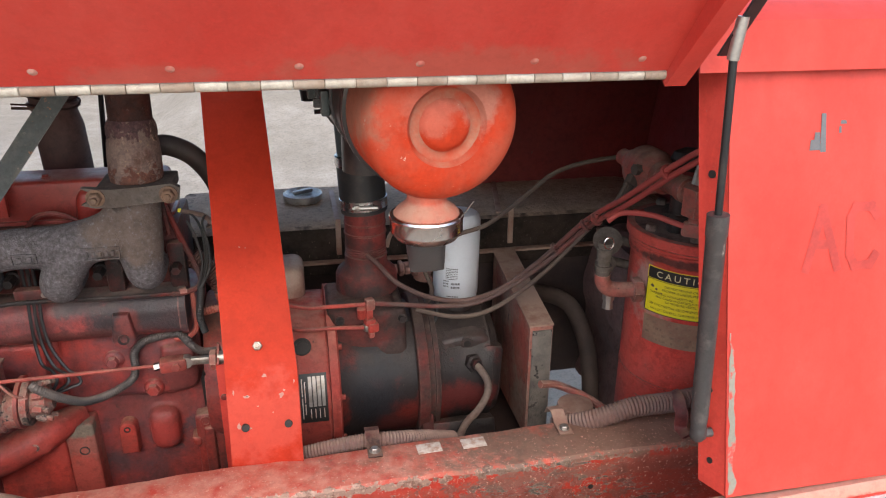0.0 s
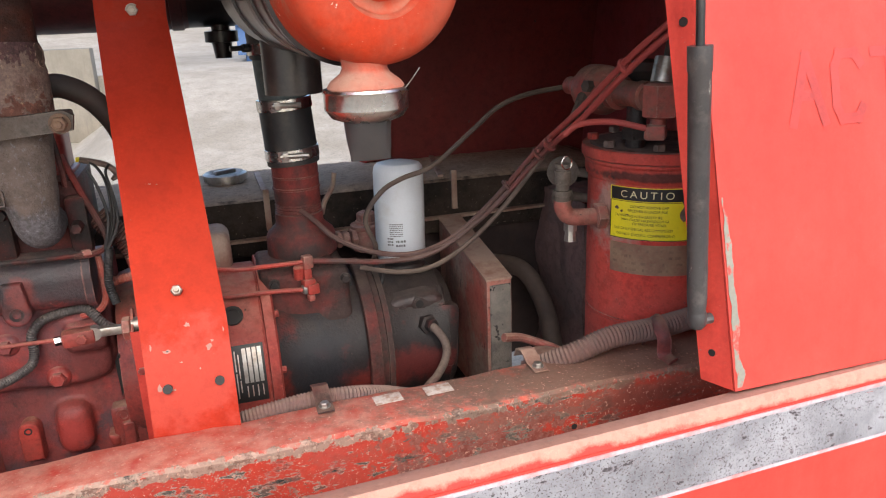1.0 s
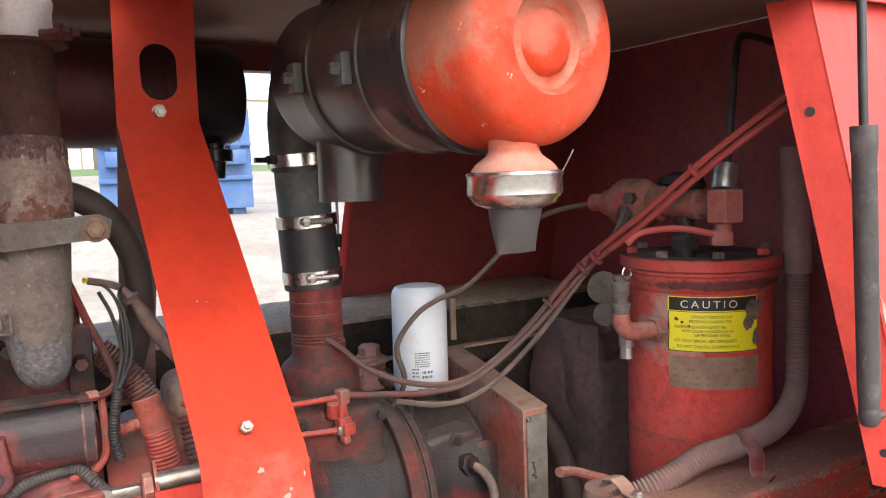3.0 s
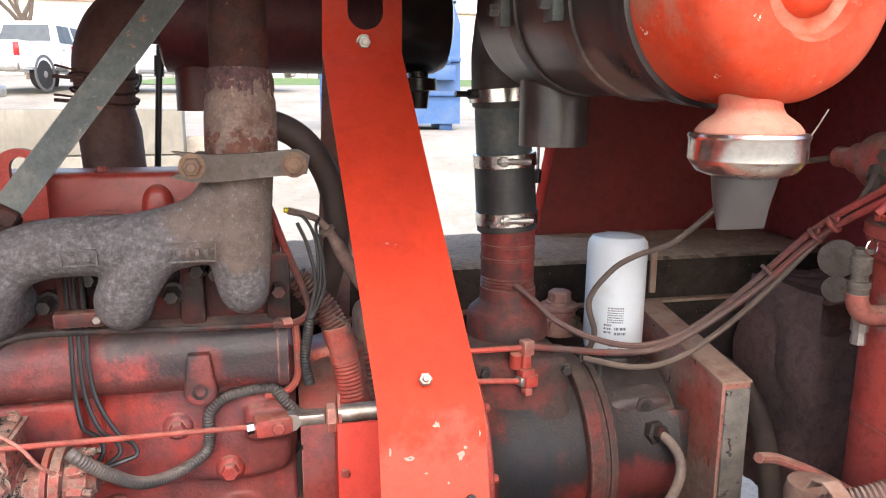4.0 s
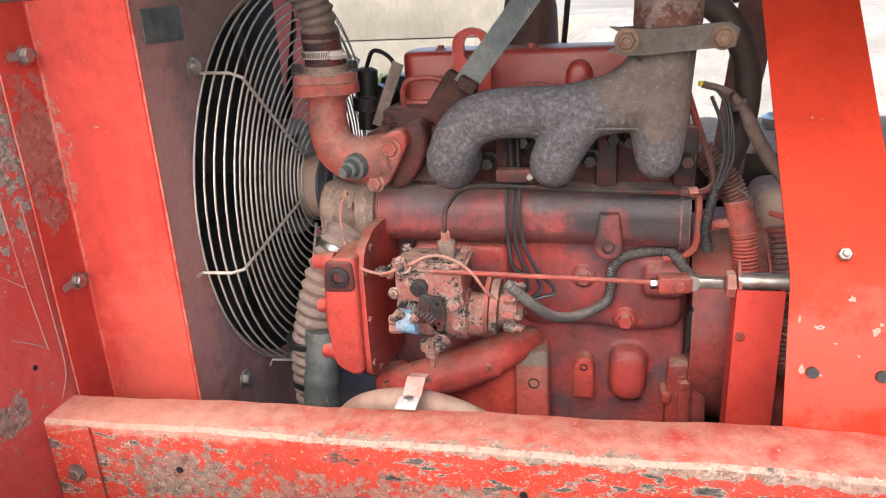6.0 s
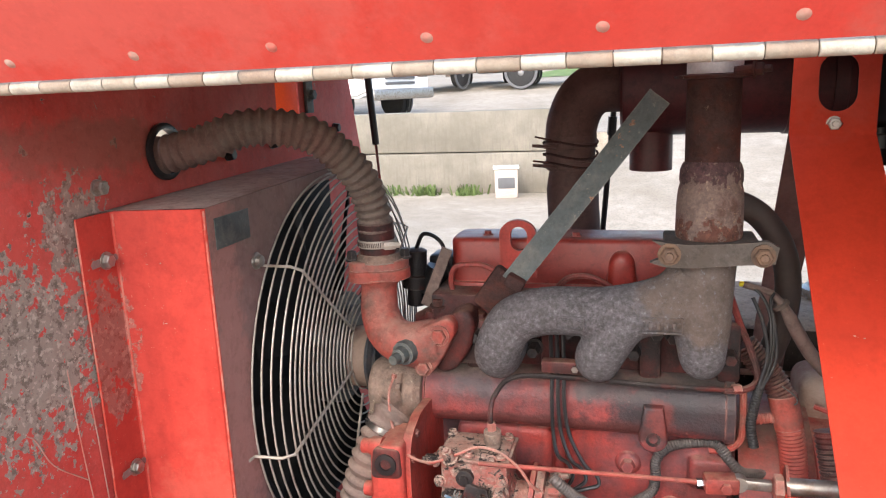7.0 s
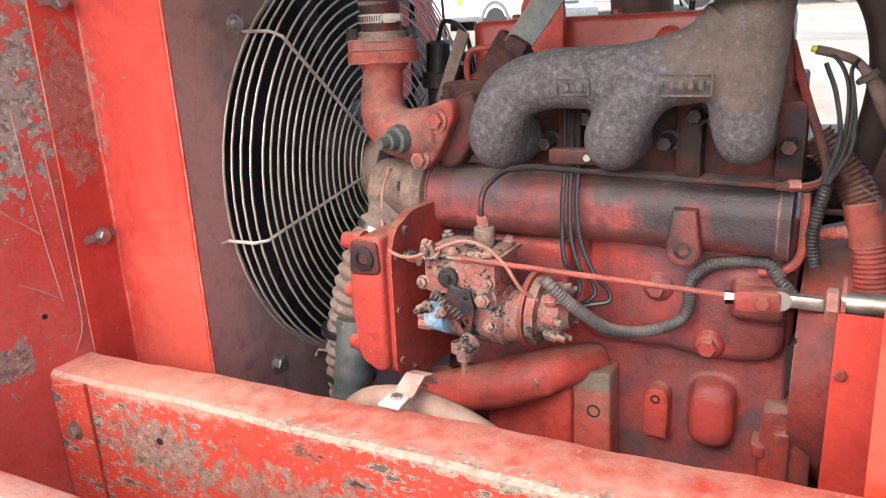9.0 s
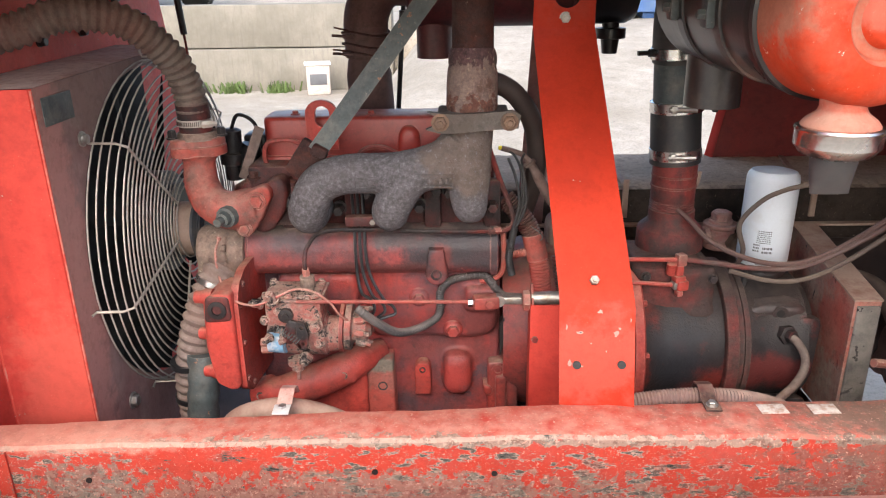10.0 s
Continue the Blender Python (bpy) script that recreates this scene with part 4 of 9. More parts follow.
def bent(bm, prof, x0, x1, thick, lean=0.0):
    """A folded sheet: the profile prof in (y, z) carried from x0 to x1; lean shifts x by that much a metre of height."""
    P = [Vector(p) for p in prof]
    nrm = []
    for i in range(len(P)):
        t = (P[min(i + 1, len(P) - 1)] - P[max(i - 1, 0)]).normalized()
        nrm.append(Vector((-t.y, t.x)))
    z0 = P[0].y
    rows = []
    for x in (x0, x1):
        for side in (0, 1):
            rows.append([bm.verts.new((x + lean * (p.y - z0), p.x + m.x * thick * side, p.y + m.y * thick * side)) for p, m in zip(P, nrm)])
    a0, b0, a1, b1 = rows
    for i in range(len(P) - 1):
        bm.faces.new((a0[i], a0[i + 1], a1[i + 1], a1[i]))
        bm.faces.new((b0[i], b1[i], b1[i + 1], b0[i + 1]))
        bm.faces.new((a0[i], b0[i], b0[i + 1], a0[i + 1]))
        bm.faces.new((a1[i], a1[i + 1], b1[i + 1], b1[i]))
    for i in (0, -1):
        bm.faces.new((a0[i], a1[i], b1[i], b0[i]))
    bmesh.ops.recalc_face_normals(bm, faces=bm.faces)
    return bm


def rounded(pts, r, n=4):
    """The outline pts with its corners rounded by r."""
    out = []
    k = len(pts)
    for i in range(k):
        a, b, c = (Vector(pts[(i + j) % k]) for j in (-1, 0, 1))
        u, v = (a - b), (c - b)
        q = min(r, u.length * 0.48, v.length * 0.48)
        p0, p1 = b + u.normalized() * q, b + v.normalized() * q
        for j in range(n + 1):
            t = j / n
            out.append(tuple(p0 * (1 - t) ** 2 + b * 2 * t * (1 - t) + p1 * t * t))
    return out


def soft_slab(bm, outline, plane, at, thick, edge, holes=()):
    """A slab whose front rim (the lower value of the third axis) is rounded by edge."""
    k = len(outline)
    lo, hi = Vector((min(p[0] for p in outline), min(p[1] for p in outline))), Vector((max(p[0] for p in outline), max(p[1] for p in outline)))
    c, half = (lo + hi) / 2, (hi - lo) / 2
    place = {"xz": lambda a, b, q: (a, q, b), "yz": lambda a, b, q: (q, a, b), "xy": lambda a, b, q: (a, b, q)}[plane]
    loops = []
    sgn = 1 if thick > 0 else -1
    for inset, q in ((edge, at), (edge * 0.45, at + sgn * edge * 0.16), (edge * 0.12, at + sgn * edge * 0.5), (0.0, at + sgn * edge), (0.0, at + thick)):
        kx, kz = 1 - min(0.9, inset / half.x), 1 - min(0.9, inset / half.y)
        ring = [bm.verts.new(place(c.x + (a - c.x) * kx, c.y + (b - c.y) * kz, q)) for a, b in outline]
        loops.append(ring)
    for a, b in zip(loops, loops[1:]):
        for i in range(k):
            bm.faces.new((a[i], a[(i + 1) % k], b[(i + 1) % k], b[i]))
    bm.faces.new(loops[0])
    bm.faces.new(loops[-1][::-1])
    return bm


def B():
    return bmesh.new()


def finish(bm, name, mat, smooth=35):
    bmesh.ops.recalc_face_normals(bm, faces=bm.faces)
    me = bpy.data.meshes.new(name)
    bm.to_mesh(me)
    bm.free()
    me.materials.append(M[mat] if isinstance(mat, str) else mat)
    if smooth:
        me.shade_smooth()
        me.set_sharp_from_angle(angle=radians(smooth))
    return me


def thing(name, at, label, category, group="", kind=""):
    """An empty at a thing's base, to carry its parts."""
    ob = new(name)
    ob.empty_display_size = 0.05
    ob.location = at
    bpy.context.view_layer.update()
    return tagged(ob, label, category, group, kind)


def part(name, bm, mat, parent, label="", smooth=35):
    """Links a bmesh as one mesh under a thing or a part."""
    ob = new(name, finish(bm, name, mat, smooth))
    base = Matrix.Translation(parent.location) if parent.parent is None else Matrix.Identity(4)
    ob.parent = parent
    ob.matrix_parent_inverse = base.inverted()
    if label:
        ob["label"] = label
    return ob


def fused(ob, voxel=0.0035, passes=5):
    """Melts a casting's overlapping forms into one skin with soft fillets."""
    m = ob.modifiers.new("skin", "REMESH")
    m.mode, m.voxel_size, m.use_smooth_shade = "VOXEL", voxel, True
    m = ob.modifiers.new("fillet", "SMOOTH")
    m.factor, m.iterations = 0.5, passes
    return ob


def single(name, bm, mat, label, category, group="", kind="", smooth=35):
    """A thing of one mesh."""
    return tagged(new(name, finish(bm, name, mat, smooth)), label, category, group, kind)


# ---- the yard: ground, retaining wall, distance ----
def ground_z(x, y):
    """Flat under the machine; a terrace behind the retaining wall, reached by a ramp beside it."""
    def s(a, b, v):
        t = min(1, max(0, (v - a) / (b - a)))
        return t * t * (3 - 2 * t)
    far = 0.09 * min(8.0, max(0, y - 17)) + 0.03 * min(40.0, max(0, y - 25))
    ramp = 0.78 * s(4.5, 11.0, y)
    step_ = 0.76 if y > 10.62 else 0.0
    k = s(-1.5, -0.6, x)
    return ramp * k + step_ * (1 - k) + far


bm = B()
xs = [-700, -300, -150, -80, -50, -35, -25, -20, -16, -13, -10, -8, -6, -4.5, -3, -2, -1.5, -1.2, -0.9, -0.6, 0, 1, 2, 3, 4.5, 6, 9, 14, 22, 40, 80, 200, 700]
ys = [-300, -60, -20, -8, -3, 0, 1, 2, 3, 4, 4.5, 5, 6, 7, 8, 9, 10, 10.6, 10.63, 11, 12, 13.5, 15, 17, 20, 24, 30, 40, 60, 75, 120, 250, 900]
grid = [[bm.verts.new((x, y, ground_z(x, y))) for x in xs] for y in ys]
for r0, r1 in zip(grid, grid[1:]):
    for i in range(len(xs) - 1):
        bm.faces.new((r0[i], r0[i + 1], r1[i + 1], r1[i]))
single("ground", bm, "ground", "pale dusty hardstanding of the yard", "ground", kind="structure", smooth=60)

wall = thing("retaining_wall", (-8, 10.45, 0), "weathered retaining wall of two courses of concrete blocks", "wall", kind="structure")
block = None
for row in range(2):
    for i in range(6):
        x1 = -1.2 - i * 3.62 - row * 0.0
        if block is None:
            b = B()
            box(b, (0, 0, 0), (3.612, 0.34, 0.552), bevel=0.018)
            block = finish(b, "concrete_block", "concrete")
        ob = new("concrete_block", block)
        ob.parent, ob.location = wall, (x1 - 1.81 + 8, 0.004 * ((i * 7 + row * 3) % 5) - 0.01 + row * 0.02, 0.275 + row * 0.565)

bm = B()
rnd = random.Random(4)
for i in range(520):
    cx, w = rnd.choice(((-3.35, 0.30), (-3.35, 0.2), (-2.75, 0.22), (-2.75, 0.12), (-3.9, 0.25), (-5.4, 0.35), (-4.6, 0.3), (-5.9, 0.5), (-7.5, 0.6)))
    x, y, h = cx + rnd.gauss(0, w * 0.5), 10.24 - rnd.random() * 0.25, rnd.uniform(0.04, 0.16)
    a, k = rnd.uniform(0, 6.28), rnd.uniform(0.008, 0.02)
    p = Vector((x, y, -0.01))
    q = Vector((math.cos(a), math.sin(a), 0))
    t = p + Vector((rnd.uniform(-0.06, 0.06), rnd.uniform(-0.06, 0.03), h))
    add(bm, [p - q * k, p + q * k, t + q * k * 0.6, t - q * k * 0.6], [(0, 1, 2, 3)])
single("weeds", bm, "leaf", "tufts of green weeds at the foot of the wall", "weeds", kind="stuff", smooth=0)

# ---- the machine's housing ----
LB = -1.06       # left bulkhead
RB = 1.14        # right bulkhead


def front_y(z):
    return 0.853 + 0.25 * (z - 0.88)


# left bulkhead, with the hose hole and the oval opening
bm = B()
outline = [(0.86, 0.35), (2.30, 0.35), (2.30, 1.0), (2.13, 1.579), (1.36, 1.5735), (1.18, 1.5365), (1.09, 1.5145), (1.0, 1.486), (0.855, 0.885)]
slab(bm, outline, "yz", LB - 0.004, 0.004, holes=[ring_pts(1.376, 1.379, 0.035, 0.036), slot_pts(1.818, 1.45, 0.105, 0.17)])
wall_left = single("bulkhead_left", bm, "red_scuffed", "scuffed red sheet bulkhead of the radiator end", "bulkhead", kind="structure")

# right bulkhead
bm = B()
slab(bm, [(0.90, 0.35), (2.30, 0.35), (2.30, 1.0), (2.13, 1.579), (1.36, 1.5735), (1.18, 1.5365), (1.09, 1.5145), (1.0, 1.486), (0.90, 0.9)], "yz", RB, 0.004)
single("bulkhead_right", bm, "red_side", "red sheet bulkhead behind the receiver tank, shade tinted into its paint", "bulkhead", kind="structure")

# roof, a folded sheet with a hole for the exhaust
roof = thing("roof", (0, 1.5, 1.57), "red sheet-metal roof with a dusty brown underside", "roof", kind="structure")
bm = B()
slab(bm, [(-1.30, 1.0), (1.75, 1.0), (1.75, 2.15), (-1.30, 2.15)], "xy", 0, 0.004, holes=[ring_pts(-0.212, 1.50, 0.118, 0.108, 28)])


def roof_z(y):
    return 1.487 + 0.088 * min(1, max(0, (y - 1.0) / 0.36)) ** 0.8 + 0.006 * (y - 1.36) / 0.8 * (y > 1.36)


bmesh.ops.bisect_plane(bm, geom=bm.verts[:] + bm.edges[:] + bm.faces[:], plane_co=(0, 1.09, 0), plane_no=(0, 1, 0))
bmesh.ops.bisect_plane(bm, geom=bm.verts[:] + bm.edges[:] + bm.faces[:], plane_co=(0, 1.18, 0), plane_no=(0, 1, 0))
bmesh.ops.bisect_plane(bm, geom=bm.verts[:] + bm.edges[:] + bm.faces[:], plane_co=(0, 1.36, 0), plane_no=(0, 1, 0))
for v in bm.verts:
    v.co.z += roof_z(v.co.y)
part("roof_sheet", bm, "ceiling", roof)
bm = B()
turned(bm, (-0.212, 1.50, 1.582), (0, 0, 1), [(0, 0.17), (0.004, 0.150), (0.06, 0.140), (0.06, 0.137), (0.004, 0.146), (0.002, 0.165)], 40, cap=False)
part("exhaust_cowl", bm, "red_out", roof, "red collar round the exhaust opening")
bm = B()
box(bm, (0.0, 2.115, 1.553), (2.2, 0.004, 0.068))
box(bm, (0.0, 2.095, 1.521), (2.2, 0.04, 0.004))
part("rear_beam", bm, "red_inside", roof, "red folded beam along the roof edge, shade darkened into its paint")
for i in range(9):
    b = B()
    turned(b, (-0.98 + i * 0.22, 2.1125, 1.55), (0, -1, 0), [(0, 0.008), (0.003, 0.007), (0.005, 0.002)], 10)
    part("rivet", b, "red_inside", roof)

# right-hand side panel, leaning inwards, with a folded edge
panel = thing("side_panel", (1.0, 0.86, 0.885), "faded red sheet-metal side panel with scraped edge", "panel", kind="structure")
bm = B()
prof = [(0.853, 0.885), (front_y(1.2), 1.2), (front_y(1.478), 1.478)]
bent(bm, prof, 0.640, 2.6, 0.003)
part("panel_sheet", bm, "red_out", panel)
bm = B()
for z0, z1 in ((0.885, 1.478),):
    add(bm, [(0.640, front_y(z0), z0), (0.640, front_y(z1), z1), (0.622, front_y(z1) + 0.048, z1), (0.622, front_y(z0) + 0.042, z0),
             (0.643, front_y(z0), z0), (0.643, front_y(z1), z1), (0.625, front_y(z1) + 0.048, z1), (0.625, front_y(z0) + 0.042, z0)],
        [(0, 1, 2, 3), (7, 6, 5, 4), (0, 3, 7, 4), (1, 5, 6, 2), (3, 2, 6, 7), (0, 4, 5, 1)])
flange = part("edge_flange", bm, "red", panel, "orange-red folded edge with bolt holes")
for z, r in ((1.335, 0.006), (0.925, 0.005), (1.03, 0.004)):
    b = B()
    turned(b, (0.6305, front_y(z) + 0.024, z), (-1, -0.4, 0), [(0, r), (0.0016, r)], 12)
    part("hole", b, "ink", flange)
# scraped bare strip along the fold
bm = B()
rnd = random.Random(9)
rows_s = []
for k in range(49):
    z_ = 0.890 + 0.235 * k / 48
    taper = min(1.0, 0.25 + 1.3 * math.sin(math.pi * min(1, 0.12 + k / 52)))
    x0 = 0.6425 + 0.003 * noise.noise(V(k * 0.22, 5, 0)) + rnd.uniform(0, 0.0008)
    x1 = x0 + taper * (0.009 + 0.007 * noise.noise(V(k * 0.16, 1, 0)) + rnd.uniform(0, 0.0010))
    rows_s.append([bm.verts.new((x, front_y(z_) - 0.0050, z_)) for x in (x0, x1)])
for a, b in zip(rows_s, rows_s[1:]):
    bm.faces.new((a[0], a[1], b[1], b[0]))
part("bare_scrape", bm, "primer", panel, "scraped bare metal along the folded edge", smooth=0)


def on_panel(x, z, off=0.0042):
    return Vector((x, front_y(z) - off, z))


def letter(bm, strokes, x, z, w, h, t):
    """A letter of straight strokes on the panel: (x0, z0, x1, z1) in parts of its width and height."""
    for k, (a, b, c, d) in enumerate(strokes):
        p, q = Vector((x + a * w, z + b * h)), Vector((x + c * w, z + d * h))
        n = (q - p).normalized() * t / 2
        m = Vector((-n.y, n.x))
        c4 = [p - n + m, p - n - m, q + n - m, q + n + m]
        add(bm, [on_panel(v.x, v.y, 0.0038 + 0.0001 * k) for v in c4], [(0, 1, 2, 3)])


bm = B()
letter(bm, [(0, 0, 0.5, 1), (0.5, 1, 1, 0), (0.22, 0.4, 0.78, 0.4)], 0.762, 1.205, 0.05, 0.082, 0.013)
letter(bm, [(1, 0.85, 0.8, 1), (0.8, 1, 0.2, 1), (0.2, 1, 0, 0.8), (0, 0.8, 0, 0.2), (0, 0.2, 0.2, 0), (0.2, 0, 0.8, 0), (0.8, 0, 1, 0.15)], 0.832, 1.205, 0.042, 0.082, 0.013)
letter(bm, [(0.5, 0, 0.5, 1), (0, 1, 1, 1)], 0.898, 1.205, 0.05, 0.082, 0.013)
part("stencil", bm, "faded_mark", panel, "faded stencilled letters ACT in red", smooth=0)
bm = B()
for x, z, w, h in ((0.779, 1.365, 0.009, 0.052), (0.762, 1.368, 0.018, 0.014), (0.769, 1.380, 0.010, 0.012), (0.810, 1.402, 0.010, 0.005), (0.808, 1.390, 0.004, 0.009)):
    add(bm, [on_panel(x, z), on_panel(x + w, z), on_panel(x + w * 0.9, z + h), on_panel(x + w * 0.1, z + h)], [(0, 1, 2, 3)])
part("old_marking", bm, "grey_plastic", panel, "remains of dark stick-on marks", smooth=0)

# roof edge over the panel: band and top
bm = B()
bent(bm, [(0.985, 1.476), (0.996, 1.54), (1.02, 1.556), (1.40, 1.60), (2.2, 1.61)], 0.585, 2.6, 0.004)
single("roof_cap", bm, "red_out", "glossy faded red roof cap over the side panel", "roof", kind="structure")

# sill with the silver stripe, below the openings
def skew(bm):
    """The sill runs very slightly out of line with the frame."""
    for v in bm.verts:
        v.co.y += 0.025 * v.co.x
        v.co.z += 0.012 * v.co.x


sill = thing("sill", (0.5, 0.86, 0.6), "red folded sill with a flaking silver stripe", "sill", kind="structure")
bm = B()
bent(bm, [(0.854, 0.842), (0.851, 0.867), (0.846, 0.8705), (0.820, 0.8755), (0.815, 0.870), (0.812, 0.855)], -1.6, 2.6, 0.004)
skew(bm)
part("sill_channel", bm, "sill_red", sill)
bm = B()
bent(bm, [(0.811, 0.858), (0.805, 0.73), (0.802, 0.40)], -1.6, 2.6, 0.003)
skew(bm)
part("skirt", bm, "red_out", sill)
bm = B()
bent(bm, [(0.8098, 0.8535), (0.8062, 0.778)], -1.6, 2.6, 0.0016)
skew(bm)
part("stripe", bm, "silver", sill, "flaking silver reflective stripe")
for z0, y0 in ((0.8545, 0.8095), (0.7775, 0.8058)):
    b = B()
    bent(b, [(y0, z0), (y0 - 0.0002, z0 - 0.005)], -1.6, 2.6, 0.0016)
    skew(b)
    part("stripe_edge", b, "stripe_line", sill, "white edge line of the stripe")
for x in (-0.19, -0.105, 0.065):
    b = B()
    turned(b, (x, 0.834 + 0.025 * x, 0.872 + 0.012 * x), (0, 0, 1), [(0, 0.008), (0.006, 0.008), (0.010, 0.004)], 10)
    part("stud", b, "red_worn", sill)

# frame rail across the opening
rail = thing("frame_rail", (0, 1.15, 0.6), "scratched red frame rail with dusty top", "rail", kind="structure")
bm = B()
N = 90
P2 = []
for i in range(N + 1):
    x = LB + (RB - LB) * i / N
    top = 0.762 + 0.018 * min(1, max(0, (x + 1.06) / 0.9)) - 0.0015 * math.sin(i * 0.45) - 0.0008 * math.sin(i * 1.7)
    yf = 1.098 + 0.008 * (x + 1.0)
    yb = 1.168 + 0.034 * (x + 1.06)
    P2.append([bm.verts.new(v) for v in ((x, yb, top - 0.26), (x, yb, top - 0.004), (x, yb - 0.006, top), (x, yf + 0.006, top - 0.001), (x, yf, top - 0.006), (x, yf, top - 0.26))])
for a, b in zip(P2, P2[1:]):
    for i in range(6):
        j = (i + 1) % 6
        bm.faces.new((a[i], a[j], b[j], b[i]))
bm.faces.new(P2[0][::-1])
bm.faces.new(P2[-1])
part("channel", bm, "red_worn", rail)
bm = B()
add(bm, [(-1.055, 1.0965, 0.50), (-1.055, 1.0965, 0.742), (-0.985, 1.0965, 0.757), (-0.985, 1.0965, 0.50), (-1.055, 1.0925, 0.50), (-1.055, 1.0925, 0.742), (-0.985, 1.0925, 0.757), (-0.985, 1.0925, 0.50)],
    [(0, 1, 2, 3), (7, 6, 5, 4), (0, 4, 5, 1), (1, 5, 6, 2), (2, 6, 7, 3), (3, 7, 4, 0)])
tab = part("end_tab", bm, "red_worn", rail)
b = B()
hexa(b, (-1.02, 1.0925, 0.682), (0, -1, 0), 0.010, 0.008, 0.014)
part("bolt", b, "steel", tab)
for x, z in ((-0.392, 0.715), (-0.20, 0.712), (-0.86, 0.70), (0.55, 0.71)):
    b = B()
    turned(b, (x, 1.108, z), (0, -1, 0), [(0, 0.005), (0.0115 - 0.008 * (x + 1), 0.005)], 12)
    part("hole", b, "ink", rail)

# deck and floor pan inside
# Near-black sheets close the bay off below and behind the engine.
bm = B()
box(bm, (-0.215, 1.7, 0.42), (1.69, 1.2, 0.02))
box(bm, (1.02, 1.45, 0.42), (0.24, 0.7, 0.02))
single("floor_pan", bm, "dark", "black floor pan under the engine", "floor", kind="structure")

# ---- the lifted door and its hinge ----
door = thing("access_door", (-0.25, 0.98, 1.477), "lifted red access door hanging open on a long hinge", "door", kind="structure")
OPEN = radians(50)
ux, uz = -math.cos(OPEN), math.sin(OPEN)


def on_door(d, off=0.0):
    """The (y, z) of a point d up the door from its hinge, off in front of its lower face."""
    return 0.976 + ux * d - uz * off, 1.482 + uz * d + ux * off


bm = B()
p = [on_door(d) for d in (0.004, 0.1, 0.55)]
bent(bm, p, -1.52, 0.555, 0.003)
part("door_sheet", bm, "red_out", door)
for i in range(15):
    y, z = on_door(0.026, 0.0)
    b = B()
    turned(b, (-1.47 + i * 0.140, y, z), (0, -uz, ux), [(-0.001, 0.0075), (0.002, 0.007), (0.0045, 0.003)], 12)
    part("rivet", b, "rivet", door)
bm = B()
cyl(bm, (-1.52, 0.978, 1.477), (0.54, 0.978, 1.477), 0.0035, seg=8)
hinge = part("hinge", bm, "hinge_brown", door, "piano hinge with alternating cream and brown knuckles")
n_k = 56
step_k = 2.06 / n_k
knuckles = []
for mat_ in ("hinge", "hinge_brown"):
    b = B()
    cyl(b, (0.0004, 0, 0), (step_k - 0.0004, 0, 0), 0.0066, seg=12, bevel=0.0005)
    knuckles.append(finish(b, "knuckle", mat_))
for i in range(n_k):
    ob = new("knuckle", knuckles[i % 2])
    ob.parent = hinge
    ob.matrix_parent_inverse = Matrix.Identity(4)
    ob.matrix_basis = pose(-1.52 + i * step_k, 0.978, 1.477)
# stiffener and bracket at the door's end
bm = B()
p = [on_door(d, o) for d, o in ((0.03, 0.001), (0.30, 0.001))]
bent(bm, p, 0.470, 0.535, -0.003)
part("door_stiffener", bm, "red_out", door)
bm = B()
for (d0, o0), (d1, o1) in (((0.0, 0.0), (0.4, 0.0)),):
    ya, za = on_door(-0.015, 0.0)
    yb, zb = on_door(0.42, 0.0)
    add(bm, [(0.533, ya, za), (0.533, yb, zb), (0.533, yb - 0.05, zb - 0.03), (0.533, ya - 0.012, za - 0.008),
             (0.562, ya, za), (0.562, yb, zb), (0.562, yb - 0.05, zb - 0.03), (0.562, ya - 0.012, za - 0.008)],
        [(0, 1, 2, 3), (7, 6, 5, 4), (0, 4, 5, 1), (1, 5, 6, 2), (2, 6, 7, 3), (3, 7, 4, 0)])
part("end_bracket", bm, "red_out", door, "red bracket for the gas strut")
bm = B()
ya, za = on_door(0.03, 0.0)
yb, zb = on_door(0.42, 0.0)
add(bm, [(0.578, ya - 0.02, za), (0.578, yb - 0.02, zb), (0.594, yb - 0.02, zb), (0.594, ya - 0.02, za), (0.578, ya - 0.025, za), (0.578, yb - 0.025, zb), (0.594, yb - 0.025, zb), (0.594, ya - 0.025, za)],
    [(0, 1, 2, 3), (7, 6, 5, 4), (0, 4, 5, 1), (1, 5, 6, 2), (2, 6, 7, 3), (3, 7, 4, 0)])
part("rubber_edge", bm, "black", door, "black edge strip")

# gas strut on the panel's edge
strut = thing("gas_strut", (0.606, 0.897, 0.975), "black gas strut between the side panel and the open door", "gas strut")
lo, mid, hi = V(0.606, 0.893, 0.984), V(0.587, 0.895, 1.311), V(0.575, 0.897, 1.535)
bm = B()
turned(bm, lo, mid - lo, [(0.0, 0.011), (0.02, 0.0125), ((mid - lo).length - 0.03, 0.0135), ((mid - lo).length - 0.028, 0.0145), ((mid - lo).length, 0.0145)], 16)
part("cylinder", bm, "strut_black", strut)
bm = B()
cyl(bm, mid, hi, 0.0052, seg=12)
part("rod", bm, "black", strut)
bm = B()
turned(bm, lo + V(0.001, 0, -0.022), (0, 0, 1), [(0, 0.008), (0.006, 0.012), (0.02, 0.012), (0.03, 0.009)], 12)
cyl(bm, lo + V(0, 0, -0.012), lo + V(0.022, 0.0, -0.012), 0.007, seg=10)
part("end_fitting", bm, "strut_black", strut, "dusty ball joint end")
bm = B()
cyl(bm, hi - V(-0.001, 0, 0.03), hi + V(0.004, -0.004, 0.02), 0.0075, seg=12)
